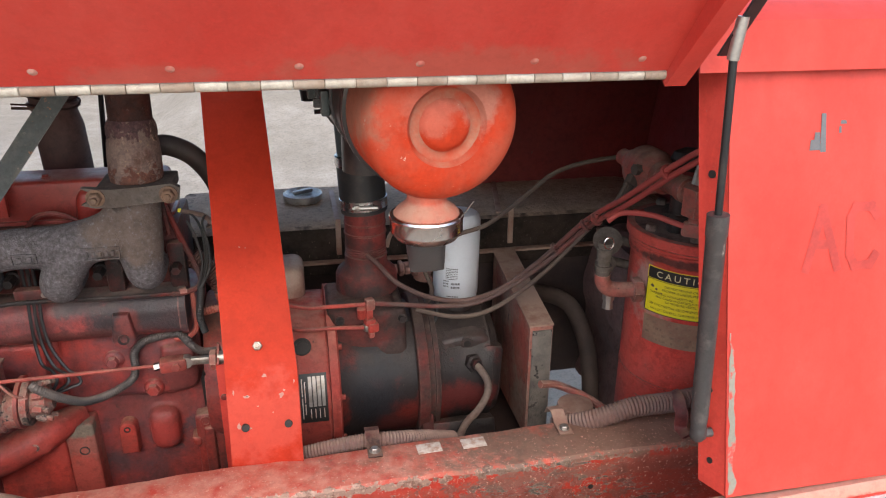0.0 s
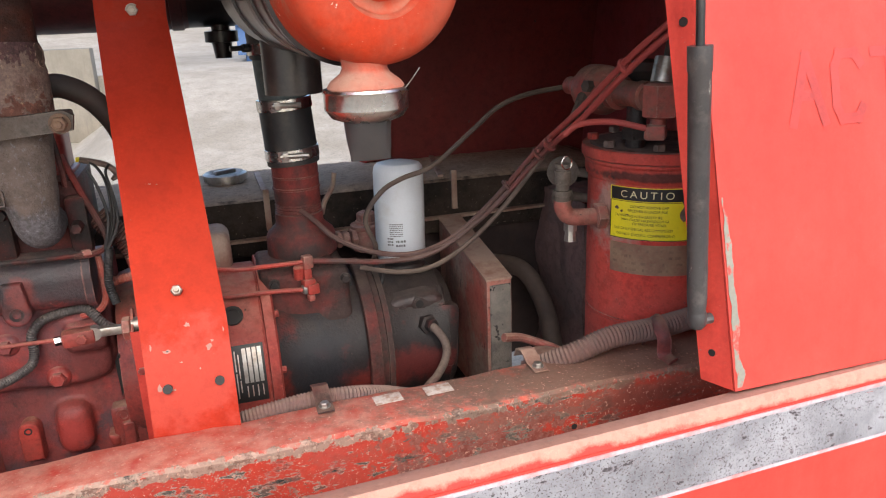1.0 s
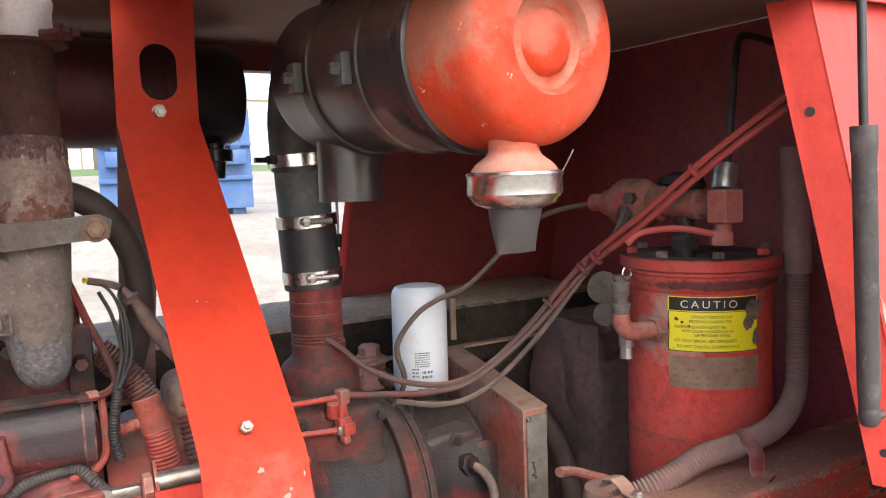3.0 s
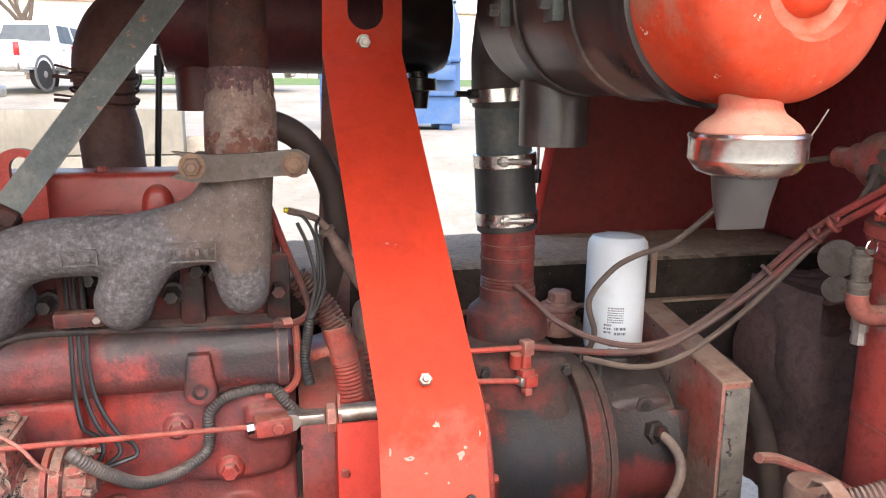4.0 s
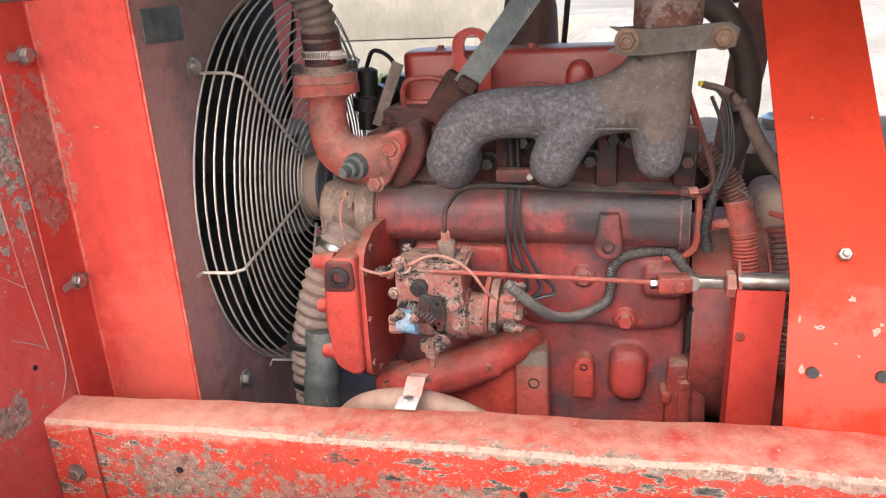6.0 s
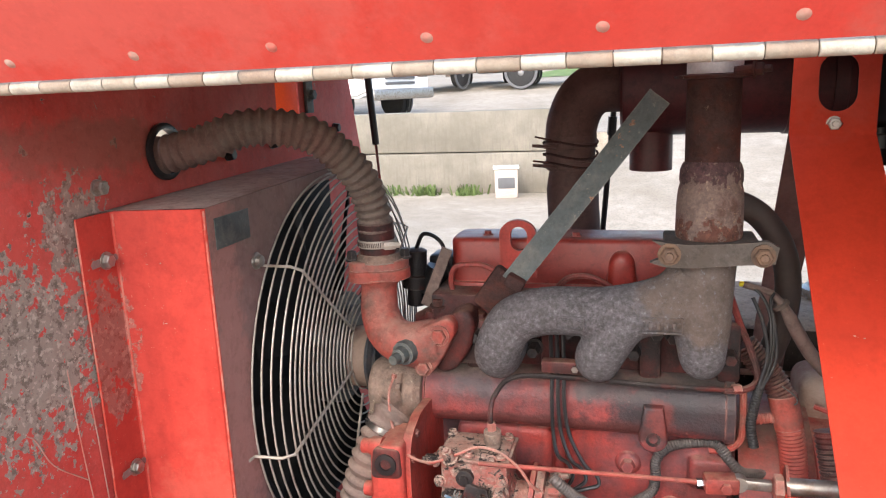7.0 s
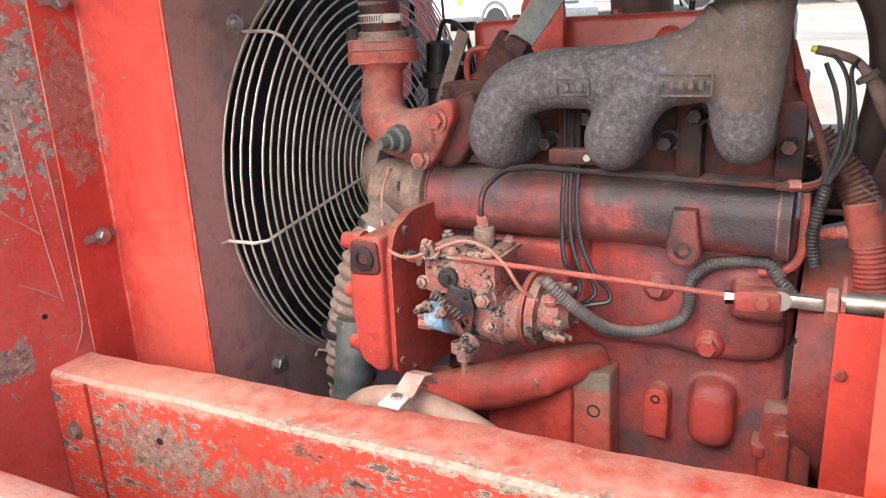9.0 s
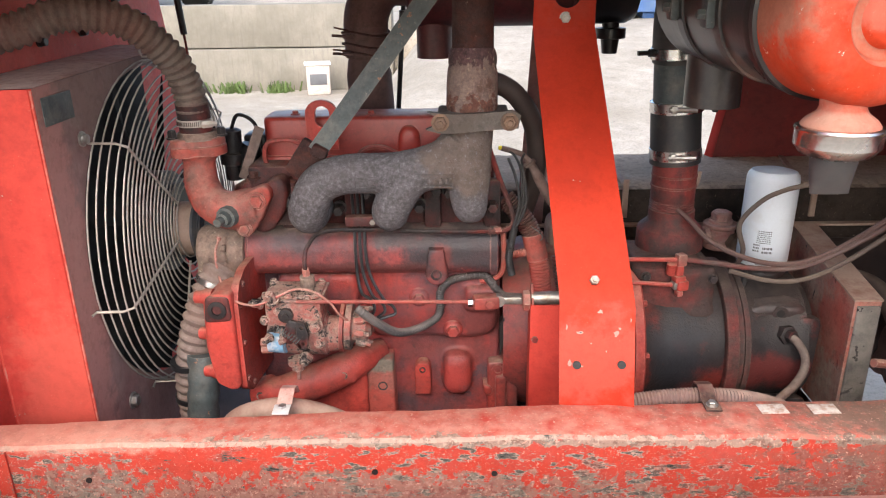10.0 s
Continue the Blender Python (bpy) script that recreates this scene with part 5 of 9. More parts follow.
part("end_fitting", bm, "steel", strut, "bare metal top end of the strut")

# ---- radiator shroud and fan ----
shroud = thing("radiator_shroud", (-0.98, 1.5, 0.45), "red sheet-metal radiator shroud bolted to the bulkhead", "shroud")
FC = V(0, 1.655, 0.963)
FR = 0.345
bm = B()
bent2 = [(-1.052, 1.165), (-1.050, 1.228), (-1.045, 1.232), (-0.918, 1.250), (-0.914, 1.256)]
for i in range(len(bent2) - 1):
    (x0, y0), (x1, y1) = bent2[i], bent2[i + 1]
    k0, k1 = (0.0, 0.0)
    add(bm, [(x0, y0, 0.45), (x1, y1, 0.45), (x1, y1, 1.308), (x0, y0, 1.308)], [(0, 1, 2, 3)])
bmesh.ops.remove_doubles(bm, verts=bm.verts, dist=0.0005)
bmesh.ops.solidify(bm, geom=bm.faces[:], thickness=0.003)
part("side_sheet", bm, "red", shroud)
for x, y in ((-0.9145, 1.2525), (-1.0475, 1.2305), (-1.0535, 1.1655)):
    b = B()
    tube(b, [(x + 0.0004 * math.sin(k), y, 0.46 + 0.845 * k / 12) for k in range(13)], 0.0016, seg=6, n=2)
    part("fold", b, "fold_wear", shroud)
bm = B()
slab(bm, [(1.256, 0.45), (1.875, 0.45), (1.875, 1.320), (1.256, 1.308)], "yz", -0.917, 0.003, holes=[ring_pts(FC.y, FC.z, FR - 0.012, n=48)])
part("face_sheet", bm, "dark_red", shroud, "sooty dark red face with the fan opening")
bm = B()
add(bm, [(-1.055, 1.165, 1.309), (-1.045, 1.232, 1.309), (-0.914, 1.254, 1.309), (-0.914, 1.875, 1.321), (-1.056, 1.875, 1.321)], [(0, 1, 2, 3, 4)])
bmesh.ops.solidify(bm, geom=bm.faces[:], thickness=-0.003)
part("top_sheet", bm, "shroud_top", shroud, "dusty top of the shroud")
for z in (1.242, 0.925):
    b = B()
    slab(b, [(1.178, z - 0.006), (1.228, z - 0.004), (1.230, z + 0.002), (1.226, z + 0.006), (1.180, z + 0.005), (1.176, z)], "yz", -1.0482, 0.001)
    part("slot", b, "dark_red", shroud)
    b = B()
    hexa(b, (-1.048, 1.206, z), (1, 0, 0), 0.010, 0.008, 0.013)
    part("bolt", b, "steel", shroud)
b = B()
box(b, (-0.9115, 1.318, 1.268), (0.0012, 0.094, 0.046), bevel=0.0004)
part("data_plate", b, "strap", shroud, "blank grey data plate")
b = B()
slab(b, [(FC.y - 0.36, FC.z - 0.4), (1.865, FC.z - 0.4), (1.865, FC.z + 0.335), (FC.y - 0.36, FC.z + 0.335)], "yz", -1.02, 0.02)
part("radiator_core", b, "core", shroud)

guard = thing("fan_guard", (-0.9, FC.y, FC.z), "round galvanised wire fan guard", "fan guard")
rings = [(-0.905, FR), (-0.888, FR + 0.001), (-0.872, FR), (-0.857, FR - 0.003)] + [(-0.850 + 0.012 * (1 - (r / FR)) * 0, r) for r in [FR - 0.02 - 0.0163 * k for k in range(16)]]
for x, r in rings:
    b = B()
    tube(b, [V(x, FC.y + r * math.cos(a), FC.z + r * math.sin(a)) for a in [2 * math.pi * i / 56 for i in range(57)]], 0.0018, seg=5, smooth=False)
    part("ring_wire", b, "wire", guard)
for a in (139, 190, 241, 292, 343, 34, 88):
    c, s = math.cos(radians(a)), math.sin(radians(a))
    at = lambda x, r: V(x, FC.y + r * c, FC.z + r * s)
    b = B()
    tube(b, [at(-0.913, FR + 0.018), at(-0.909, FR + 0.006), at(-0.862, FR + 0.004), at(-0.8465, FR - 0.008), at(-0.8465, 0.09)], 0.0026, seg=6, smooth=False)
    part("spoke_wire", b, "wire", guard)
    if a != 139:
        continue
    b = B()
    turned(b, at(-0.914, FR + 0.022), (1, 0, 0), [(0, 0.014), (0.003, 0.014), (0.004, 0.009), (0.011, 0.009), (0.012, 0.006)], 10)
    part("bolt", b, "steel", guard)

b = B()
hexa(b, (-0.914, 1.386, 0.672), (1, 0, 0), 0.013, 0.010, 0.017)
part("bolt", b, "steel", shroud)

fan = thing("cooling_fan", (-0.9, FC.y, FC.z), "black cooling fan behind its guard", "fan")
bm = B()
turned(bm, (-0.93, FC.y, FC.z), (1, 0, 0), [(0, 0.11), (0.04, 0.11), (0.045, 0.085), (0.06, 0.085)], 28)
part("hub", bm, "black", fan)
for k in range(8):
    a = 2 * math.pi * k / 8 + 0.3
    b = B()
    vs = []
    for r in (0.09, 0.20, 0.330):
        for da, dx in ((-0.26, -0.030), (0.26, 0.022)):
            q = a + da * (1.0 if r < 0.2 else 0.8)
            vs.append((-0.925 + dx, FC.y + r * math.cos(q), FC.z + r * math.sin(q)))
    add(b, vs, [(0, 1, 3, 2), (2, 3, 5, 4)])
    bmesh.ops.solidify(b, geom=b.faces[:], thickness=0.003)
    part("blade", b, "core", fan)
bm = B()
turned(bm, (-0.895, FC.y, 0.945), (1, 0, 0), [(0, 0.055), (0.004, 0.060), (0.062, 0.060), (0.064, 0.056)], 32)
part("hub_spacer", bm, "tan_metal", fan, "dusty tan fan hub spacer")
bm = B()
turned(bm, (-0.833, FC.y, 0.945), (1, 0, 0), [(0, 0.064), (0.003, 0.070), (0.008, 0.070), (0.014, 0.060), (0.020, 0.070), (0.026, 0.072), (0.028, 0.05), (0.09, 0.045)], 32)
part("pulley", bm, "pulley_blue", fan, "dark blue-grey belt pulley")

# big hose from the bulkhead to the thermostat elbow
hose = thing("coolant_hose", (-0.77, 1.53, 1.19), "dusty ribbed rubber coolant hose arching over the fan", "hose")
HP = [(-1.075, 1.374, 1.370), (-1.0, 1.388, 1.386), (-0.925, 1.42, 1.410), (-0.845, 1.465, 1.394), (-0.79, 1.51, 1.330), (-0.772, 1.532, 1.265), (-0.770, 1.537, 1.215)]
bm = B()
ribbed(bm, HP, 0.0312, pitch=0.0150, depth=0.17, seg=24, per=8, soft=True)
part("ribbed_tube", bm, "coolant", hose)
bm = B()
cyl(bm, (-0.770, 1.537, 1.238), (-0.769, 1.541, 1.176), 0.0315, seg=20)
part("cuff", bm, "oily_red", hose)
bm = B()
turned(bm, (-0.7695, 1.5385, 1.196), (0, 0, 1), [(0, 0.033), (0.001, 0.0335), (0.012, 0.0335), (0.013, 0.033)], 24)
box(bm, (-0.738, 1.515, 1.202), (0.020, 0.012, 0.014), rot=(0, 0, 30), bevel=0.002)
cyl(bm, (-0.748, 1.508, 1.202), (-0.722, 1.520, 1.202), 0.005, seg=8)
hc = part("hose_clamp", bm, "wire", hose, "dull worm-drive clamp")
b = B()
for k in range(22):
    a = radians(170 + k * 6.2)
    box(b, (-0.7695 + 0.0336 * math.cos(a), 1.5385 + 0.0336 * math.sin(a), 1.2025), (0.0016, 0.0010, 0.008), rot=(0, 12, math.degrees(a) + 90))
part("slots", b, "dark", hc, smooth=0)
bm = B()
turned(bm, (-1.056, 1.376, 1.379), (1, 0, 0), [(0, 0.045), (0.005, 0.045), (0.007, 0.042), (0.007, 0.036), (-0.006, 0.035)], 32, cap=False)
part("grommet", bm, "black", hose, "black grommet ring round the hole")

# bolts of the bulkhead
for y, z in ((1.564, 1.356), (1.731, 1.363), (2.048, 1.374), (1.221, 1.343)):
    b = B()
    hexa(b, (LB, y, z), (1, 0, 0), 0.011, 0.012, 0.012)
    part("bolt", b, "steel" if y < 1.3 else "black", wall_left)
b = B()
box(b, (LB + 0.004, 1.912, 1.465), (0.008, 0.034, 0.10), bevel=0.002)
hexa(b, (LB + 0.008, 1.912, 1.455), (1, 0, 0), 0.012, 0.010, 0.016)
part("catch_plate", b, "strap", wall_left, "dark latch plate with a bolt")

# long scratches in the bulkhead's paint, and an empty screw hole
for pts in ([(1.04, 1.055), (1.052, 1.042), (1.073, 0.997), (1.125, 0.948)], [(1.119, 1.112), (1.125, 0.973), (1.137, 0.849)], [(1.152, 1.06), (1.158, 0.892), (1.158, 0.808), (1.14, 0.769)], [(1.082, 0.891), (1.105, 0.876), (1.130, 0.857)]):
    b = B()
    tube(b, [(LB + 0.0002, y, z) for y, z in pts], 0.0011, seg=5, n=5)
    part("scratch", b, "pale_scratch", wall_left)
b = B()
turned(b, (LB, 1.107, 0.837), (1, 0, 0), [(0, 0.004), (0.0008, 0.004)], 10)
part("screw_hole", b, "ink", wall_left)


# ---- sheet-metal post ----
post = thing("sheet_post", (-0.03, 1.3, 0.78), "bright red folded sheet post standing on the rail", "post")
bm = B()
xc = lambda z: -0.025 - 0.030 * min(1, max(0, (z - 0.945) / 0.42)) + 0.03 * max(0, z - 1.365)
rows = [(1.196, 0.770, 0.062), (1.203, 0.80, 0.062), (1.240, 0.938, 0.062), (1.246, 0.95, 0.0615), (1.255, 0.962, 0.0612), (1.30, 1.016, 0.061), (1.40, 1.138, 0.060), (1.50, 1.26, 0.059), (1.581, 1.361, 0.058), (1.584, 1.366, 0.058), (1.594, 1.45, 0.058), (1.60, 1.562, 0.058)]
L, R = [], []
for y, z, w in rows:
    L.append(bm.verts.new((xc(z) - w, y + 0.012, z)))
    R.append(bm.verts.new((xc(z) + w, y, z)))
for i in range(len(rows) - 1):
    if i >= len(rows) - 3:
        continue
    bm.faces.new((L[i], R[i], R[i + 1], L[i + 1]))
# top plate with an oval hole
x0 = xc(1.45)
edge = [L[-3], R[-3], R[-2], R[-1], L[-1], L[-2]]
hole = [bm.verts.new((a, 1.590 + 0.06 * (b - 1.376) + 0.006 - 0.1 * (a - x0), b)) for a, b in slot_pts(x0 + 0.004, 1.442, 0.052, 0.086)]
es = []
for loop in (edge, hole):
    for i in range(len(loop)):
        e = bm.edges.get((loop[i], loop[(i + 1) % len(loop)])) or bm.edges.new((loop[i], loop[(i + 1) % len(loop)]))
        es.append(e)
bmesh.ops.triangle_fill(bm, use_beauty=True, use_dissolve=False, edges=es)
bmesh.ops.recalc_face_normals(bm, faces=bm.faces)
bmesh.ops.solidify(bm, geom=bm.faces[:], thickness=0.004)
sheet = part("sheet", bm, "post_red", post)
for p, r in (((-0.029, 1.264, 0.979), 0.0085), ((-0.052, 1.592, 1.382), 0.010)):
    b = B()
    hexa(b, p, (0, -1, 0.7 if p[2] < 1 else 0.0), r, 0.007, r * 1.15 if p[2] > 1 else 0.0, stud=0.003)
    part("bolt", b, "steel", post)
for p in ((-0.059, 1.2155, 0.846), (0.015, 1.2125, 0.848)):
    b = B()
    turned(b, p, (0, -1, 0.26), [(-0.003, 0.007), (0.0026, 0.007)], 14)
    part("hole", b, "ink", post)
rnd = random.Random(3)


def on_post(x, z, off):
    return (x, 1.2345 + 0.265 * (z - 0.90) - 0.09 * (x + 0.053) - off, z + 0.26 * off)


for x, z, w, h_ in ((-0.020, 0.933, 0.006, 0.006), (-0.053, 0.898, 0.008, 0.004), (0.006, 0.898, 0.006, 0.007), (0.012, 0.906, 0.003, 0.005), (-0.070, 0.846, 0.005, 0.008), (-0.050, 0.842, 0.004, 0.003), (0.026, 0.850, 0.007, 0.006), (0.018, 0.840, 0.005, 0.004), (-0.035, 0.880, 0.003, 0.002), (-0.075, 0.905, 0.002, 0.006), (0.030, 0.92, 0.0015, 0.008), (-0.010, 0.868, 0.002, 0.002)):
    for name_, k, mat_, off in (("paint_chip", 1.0, "chip_pale", 0.0006), ("chip_core", 0.4, "strap", 0.0010)):
        if k < 1 and w < 0.0065:
            continue
        b = B()
        w, h_ = w * 0.86, h_ * 0.8
        c_ = [(x + w * k * rnd.uniform(0.35, 1.15) * math.cos(a), z + h_ * k * rnd.uniform(0.35, 1.15) * math.sin(a)) for a in [2 * math.pi * q / 9 for q in range(9)]]
        add(b, [on_post(u, v, off) for u, v in c_], [tuple(range(9))])
        part(name_, b, mat_, post, smooth=0)
bm = B()
bent(bm, [(1.60, 1.37), (1.86, 0.98), (1.93, 0.80), (1.93, 0.45)], -0.112, -0.05, 0.004)
part("rear_leg", bm, "dark_red", post, "dark red rear leg of the post")

# ---- diesel engine ----
engine = thing("diesel_engine", (-0.4, 1.65, 0.43), "dusty red diesel engine with grimy castings", "engine")
bm = B()
box(bm, (-0.435, 1.67, 0.70), (0.53, 0.20, 0.46), bevel=0.008)
soft_slab(bm, rounded([(-0.452, 0.725), (-0.445, 0.90), (-0.178, 0.90), (-0.178, 0.735), (-0.23, 0.722), (-0.34, 0.730)], 0.03), "xz", 1.547, 0.05, 0.016)
soft_slab(bm, rounded([(-0.246, 0.795), (-0.246, 0.850), (-0.178, 0.850), (-0.178, 0.795)], 0.012), "xz", 1.528, 0.04, 0.010)
soft_slab(bm, rounded([(-0.296, 0.586), (-0.296, 0.690), (-0.232, 0.690), (-0.232, 0.586)], 0.030, 6), "xz", 1.534, 0.06, 0.024)
soft_slab(bm, rounded([(-0.64, 0.74), (-0.64, 0.88), (-0.47, 0.88), (-0.47, 0.73)], 0.02), "xz", 1.535, 0.05, 0.012)
fused(part("block", bm, "block_red", engine), 0.0045, 4)
# engine-mount bracket swelling out below the pump
bm = B()
tube(bm, [(-0.680, 1.475, 0.632), (-0.63, 1.478, 0.640), (-0.57, 1.485, 0.655), (-0.52, 1.50, 0.672), (-0.475, 1.52, 0.688), (-0.43, 1.57, 0.69)], 0.032, seg=24, n=10, radius=lambda f, s: 0.026 + 0.012 * math.sin(math.pi * min(1, f * 1.05)))
soft_slab(bm, rounded([(-0.60, 0.50), (-0.60, 0.642), (-0.53, 0.655), (-0.46, 0.682), (-0.455, 0.50)], 0.012), "xz", 1.512, 0.07, 0.010)
soft_slab(bm, rounded([(-0.700, 0.605), (-0.705, 0.652), (-0.655, 0.668), (-0.635, 0.62)], 0.016), "xz", 1.455, 0.05, 0.010)
soft_slab(bm, rounded([(-0.535, 0.652), (-0.518, 0.698), (-0.486, 0.700), (-0.470, 0.655)], 0.016), "xz", 1.472, 0.06, 0.010)
mount = fused(part("mount_bracket", bm, "engine_bright", engine, "bright red swelling mount casting"), 0.004, 5)
for p in ((-0.676, 1.454, 0.640), (-0.502, 1.471, 0.678)):
    b = B()
    turned(b, p, (0, -1, 0), [(-0.002, 0.0095), (0.002, 0.0090), (0.0022, 0.0055), (-0.001, 0.005)], 16)
    part("socket_bolt", b, "pump", mount)
# dusty pillar lug beside it
bm = B()
soft_slab(bm, rounded([(-0.462, 0.47), (-0.458, 0.640), (-0.466, 0.680), (-0.402, 0.690), (-0.398, 0.47)], 0.008), "xz", 1.520, 0.06, 0.006)
pillar = part("pillar_lug", bm, "pillar_dust", engine, "dust-caked mounting pillar")
b = B()
turned(b, (-0.426, 1.5198, 0.624), (0, -1, 0), [(-0.004, 0.011), (0.0008, 0.0105), (0.0009, 0.008), (-0.003, 0.0075)], 18)
part("tapped_hole", b, "ink", pillar)
bm = B()
box(bm, (-0.435, 1.66, 1.04), (0.50, 0.19, 0.13), bevel=0.006)
part("cylinder_head", bm, "oily_red", engine)
for x in (-0.60, -0.47, -0.31, -0.19):
    b = B()
    box(b, (x, 1.551, 1.03), (0.035, 0.03, 0.10), bevel=0.008)
    part("port_boss", b, "oily_red", engine)
bm = B()
GP = rounded([(1.60, 0.888), (1.520, 0.888), (1.506, 0.905), (1.506, 0.950), (1.522, 0.976), (1.545, 0.984), (1.60, 0.984)], 0.012, 5)
slab(bm, GP, "yz", -0.692, 0.506)
for x0, x1 in ((-0.700, -0.686), (-0.194, -0.180)):
    slab(bm, [(y - 0.003 * (y < 1.58), z + (0.003 if z > 0.93 else -0.003)) for y, z in GP], "yz", x0, x1 - x0)
part("side_gallery", bm, "gallery_red", engine, "rounded red gallery cover along the block")
# rocker cover
bm = B()
soft_slab(bm, rounded([(-0.664, 1.63), (-0.664, 1.73), (-0.205, 1.73), (-0.205, 1.63)], 0.025, 6), "xy", 1.192, -0.092, 0.010)
soft_slab(bm, rounded([(-0.672, 1.622), (-0.672, 1.74), (-0.197, 1.74), (-0.197, 1.622)], 0.028, 6), "xy", 1.112, -0.014, 0.003)
soft_slab(bm, rounded([(-0.386, 1.10), (-0.380, 1.160), (-0.368, 1.174), (-0.350, 1.174), (-0.338, 1.160), (-0.332, 1.10)], 0.010, 5), "xz", 1.612, 0.05, 0.014)
cover = part("rocker_cover", bm, "rocker", engine, "bright red rocker cover")
for x, y in ((-0.60, 1.665), (-0.44, 1.66), (-0.27, 1.665)):
    b = B()
    hexa(b, (x, y, 1.192), (0, 0, 1), 0.007, 0.006, 0.010)
    part("bolt", b, "engine_red", cover)
bm = B()
slab(bm, [(-0.566, 1.13), (-0.502, 1.13), (-0.502, 1.205)] + [(-0.534 + 0.032 * math.cos(radians(a)), 1.205 + 0.026 * math.sin(radians(a))) for a in range(15, 180, 15)] + [(-0.566, 1.205)],
     "xz", 1.600, 0.012, holes=[slot_pts(-0.532, 1.198, 0.030, 0.042)])
part("lifting_eye", bm, "engine_bright", engine, "red lifting eye with an oval hole")
for pts in ([(-0.650, 1.60, 1.09), (-0.655, 1.595, 1.12), (-0.645, 1.59, 1.147), (-0.62, 1.59, 1.153), (-0.59, 1.59, 1.151), (-0.565, 1.595, 1.13), (-0.55, 1.60, 1.10)], [(-0.47, 1.59, 1.11), (-0.445, 1.585, 1.135), (-0.41, 1.585, 1.138), (-0.375, 1.59, 1.12)]):
    b = B()
    tube(b, pts, 0.005, seg=8)
    part("leak_pipe", b, "engine_red", engine)

# exhaust manifold
man = thing("exhaust_manifold", (-0.4, 1.46, 1.0), "heat-browned cast-iron exhaust manifold with three branches", "manifold")
bm = B()
tube(bm, [(-0.545, 1.54, 1.030), (-0.546, 1.475, 1.032), (-0.541, 1.452, 1.055), (-0.517, 1.45, 1.098), (-0.47, 1.452, 1.116), (-0.40, 1.454, 1.118), (-0.33, 1.456, 1.120), (-0.27, 1.458, 1.13)], 0.036, seg=20,
     radius=lambda f, s: 0.0375 + 0.004 * max(0, f - 0.5))
tube(bm, [(-0.388, 1.54, 1.035), (-0.388, 1.475, 1.035), (-0.383, 1.456, 1.052), (-0.355, 1.454, 1.10), (-0.33, 1.456, 1.12)], 0.034, seg=18, radius=lambda f, s: 0.0335 + 0.006 * f)
tube(bm, [(-0.234, 1.54, 1.045), (-0.234, 1.485, 1.042), (-0.236, 1.462, 1.058), (-0.238, 1.464, 1.11), (-0.235, 1.470, 1.17), (-0.232, 1.476, 1.208)], 0.03, seg=20,
     radius=lambda f, s: 0.031 + 0.011 * min(1, max(0, (f - 0.25) / 0.3)))
box(bm, (-0.29, 1.458, 1.125), (0.10, 0.07, 0.072), bevel=0.022)
tube(bm, [(-0.37, 1.456, 1.124), (-0.32, 1.457, 1.134), (-0.28, 1.459, 1.150), (-0.255, 1.46, 1.178)], 0.033, seg=18)
casting = fused(part("casting", bm, "manifold", man, smooth=60))
marks = []
for xc_, zc_, w, h_, n_ in ((-0.425, 1.110, 0.040, 0.020, 2), (-0.305, 1.111, 0.078, 0.024, 6)):
    marks += [(xc_, zc_ + h_ / 2, w, 0.0024), (xc_, zc_ - h_ / 2, w, 0.0030), (xc_ - w / 2, zc_, 0.0026, h_), (xc_ + w / 2, zc_, 0.0026, h_)]
    marks += [(xc_ + w * ((k + 0.5) / n_ - 0.5) * 0.85, zc_, w / n_ * 0.42, h_ * 0.45) for k in range(n_)]
for x, z, w, h_ in marks:
    b = B()
    ys = (1.4545 if x < -0.35 else 1.4570) - math.sqrt(0.0387 ** 2 - (z - 1.119) ** 2)
    box(b, (x, ys - 0.0004, z), (w, 0.0044, h_), bevel=0.0009)
    part("cast_mark", b, "manifold", casting)
for x, z in ((-0.497, 1.025), (-0.44, 1.06), (-0.335, 1.03), (-0.30, 1.065), (-0.19, 1.03), (-0.275, 1.06)):
    b = B()
    hexa(b, (x, 1.545, z), (0, -1, 0), 0.011, 0.030, 0.015)
    part("bolt", b, "oily", man)
bm = B()
slab(bm, [(-0.310, 1.238), (-0.288, 1.226), (-0.290, 1.217), (-0.313, 1.207), (-0.290, 1.2005), (-0.262, 1.200), (-0.20, 1.205), (-0.150, 1.208), (-0.146, 1.231), (-0.160, 1.239), (-0.21, 1.235), (-0.262, 1.233)], "xz", 1.408, 0.014)
box(bm, (-0.229, 1.475, 1.2185), (0.130, 0.12, 0.022), bevel=0.004)
part("flange", bm, "grey_iron", man, "grey-brown clamping flange")
for x in (-0.287, -0.166):
    b = B()
    hexa(b, (x, 1.407, 1.220), (0, -1, 0), 0.012, 0.012, 0.016, stud=0.006)
    part("bolt", b, "bolt_rust", man)

pipe = thing("exhaust_pipe", (-0.238, 1.47, 1.23), "rusted exhaust riser with a pale upper pipe", "exhaust pipe")
bm = B()
turned(bm, (-0.231, 1.488, 1.226), (0.02, 0.08, 1), [(0, 0.0455), (0.01, 0.0472), (0.05, 0.0470), (0.072, 0.0455), (0.082, 0.0430), (0.086, 0.0445), (0.100, 0.0440), (0.108, 0.0415), (0.112, 0.0395)], 32)
part("lower_sleeve", bm, "rust", pipe)
bm = B()
turned(bm, (-0.2285, 1.497, 1.331), (0.0, 0.08, 1), [(0, 0.038), (0.127, 0.0375)], 32)
part("riser", bm, "rust_dark", pipe)
bm = B()
turned(bm, (-0.228, 1.507, 1.455), (0.0, 0.0, 1), [(0, 0.037), (0.002, 0.055), (0.006, 0.056), (0.008, 0.037)], 28)
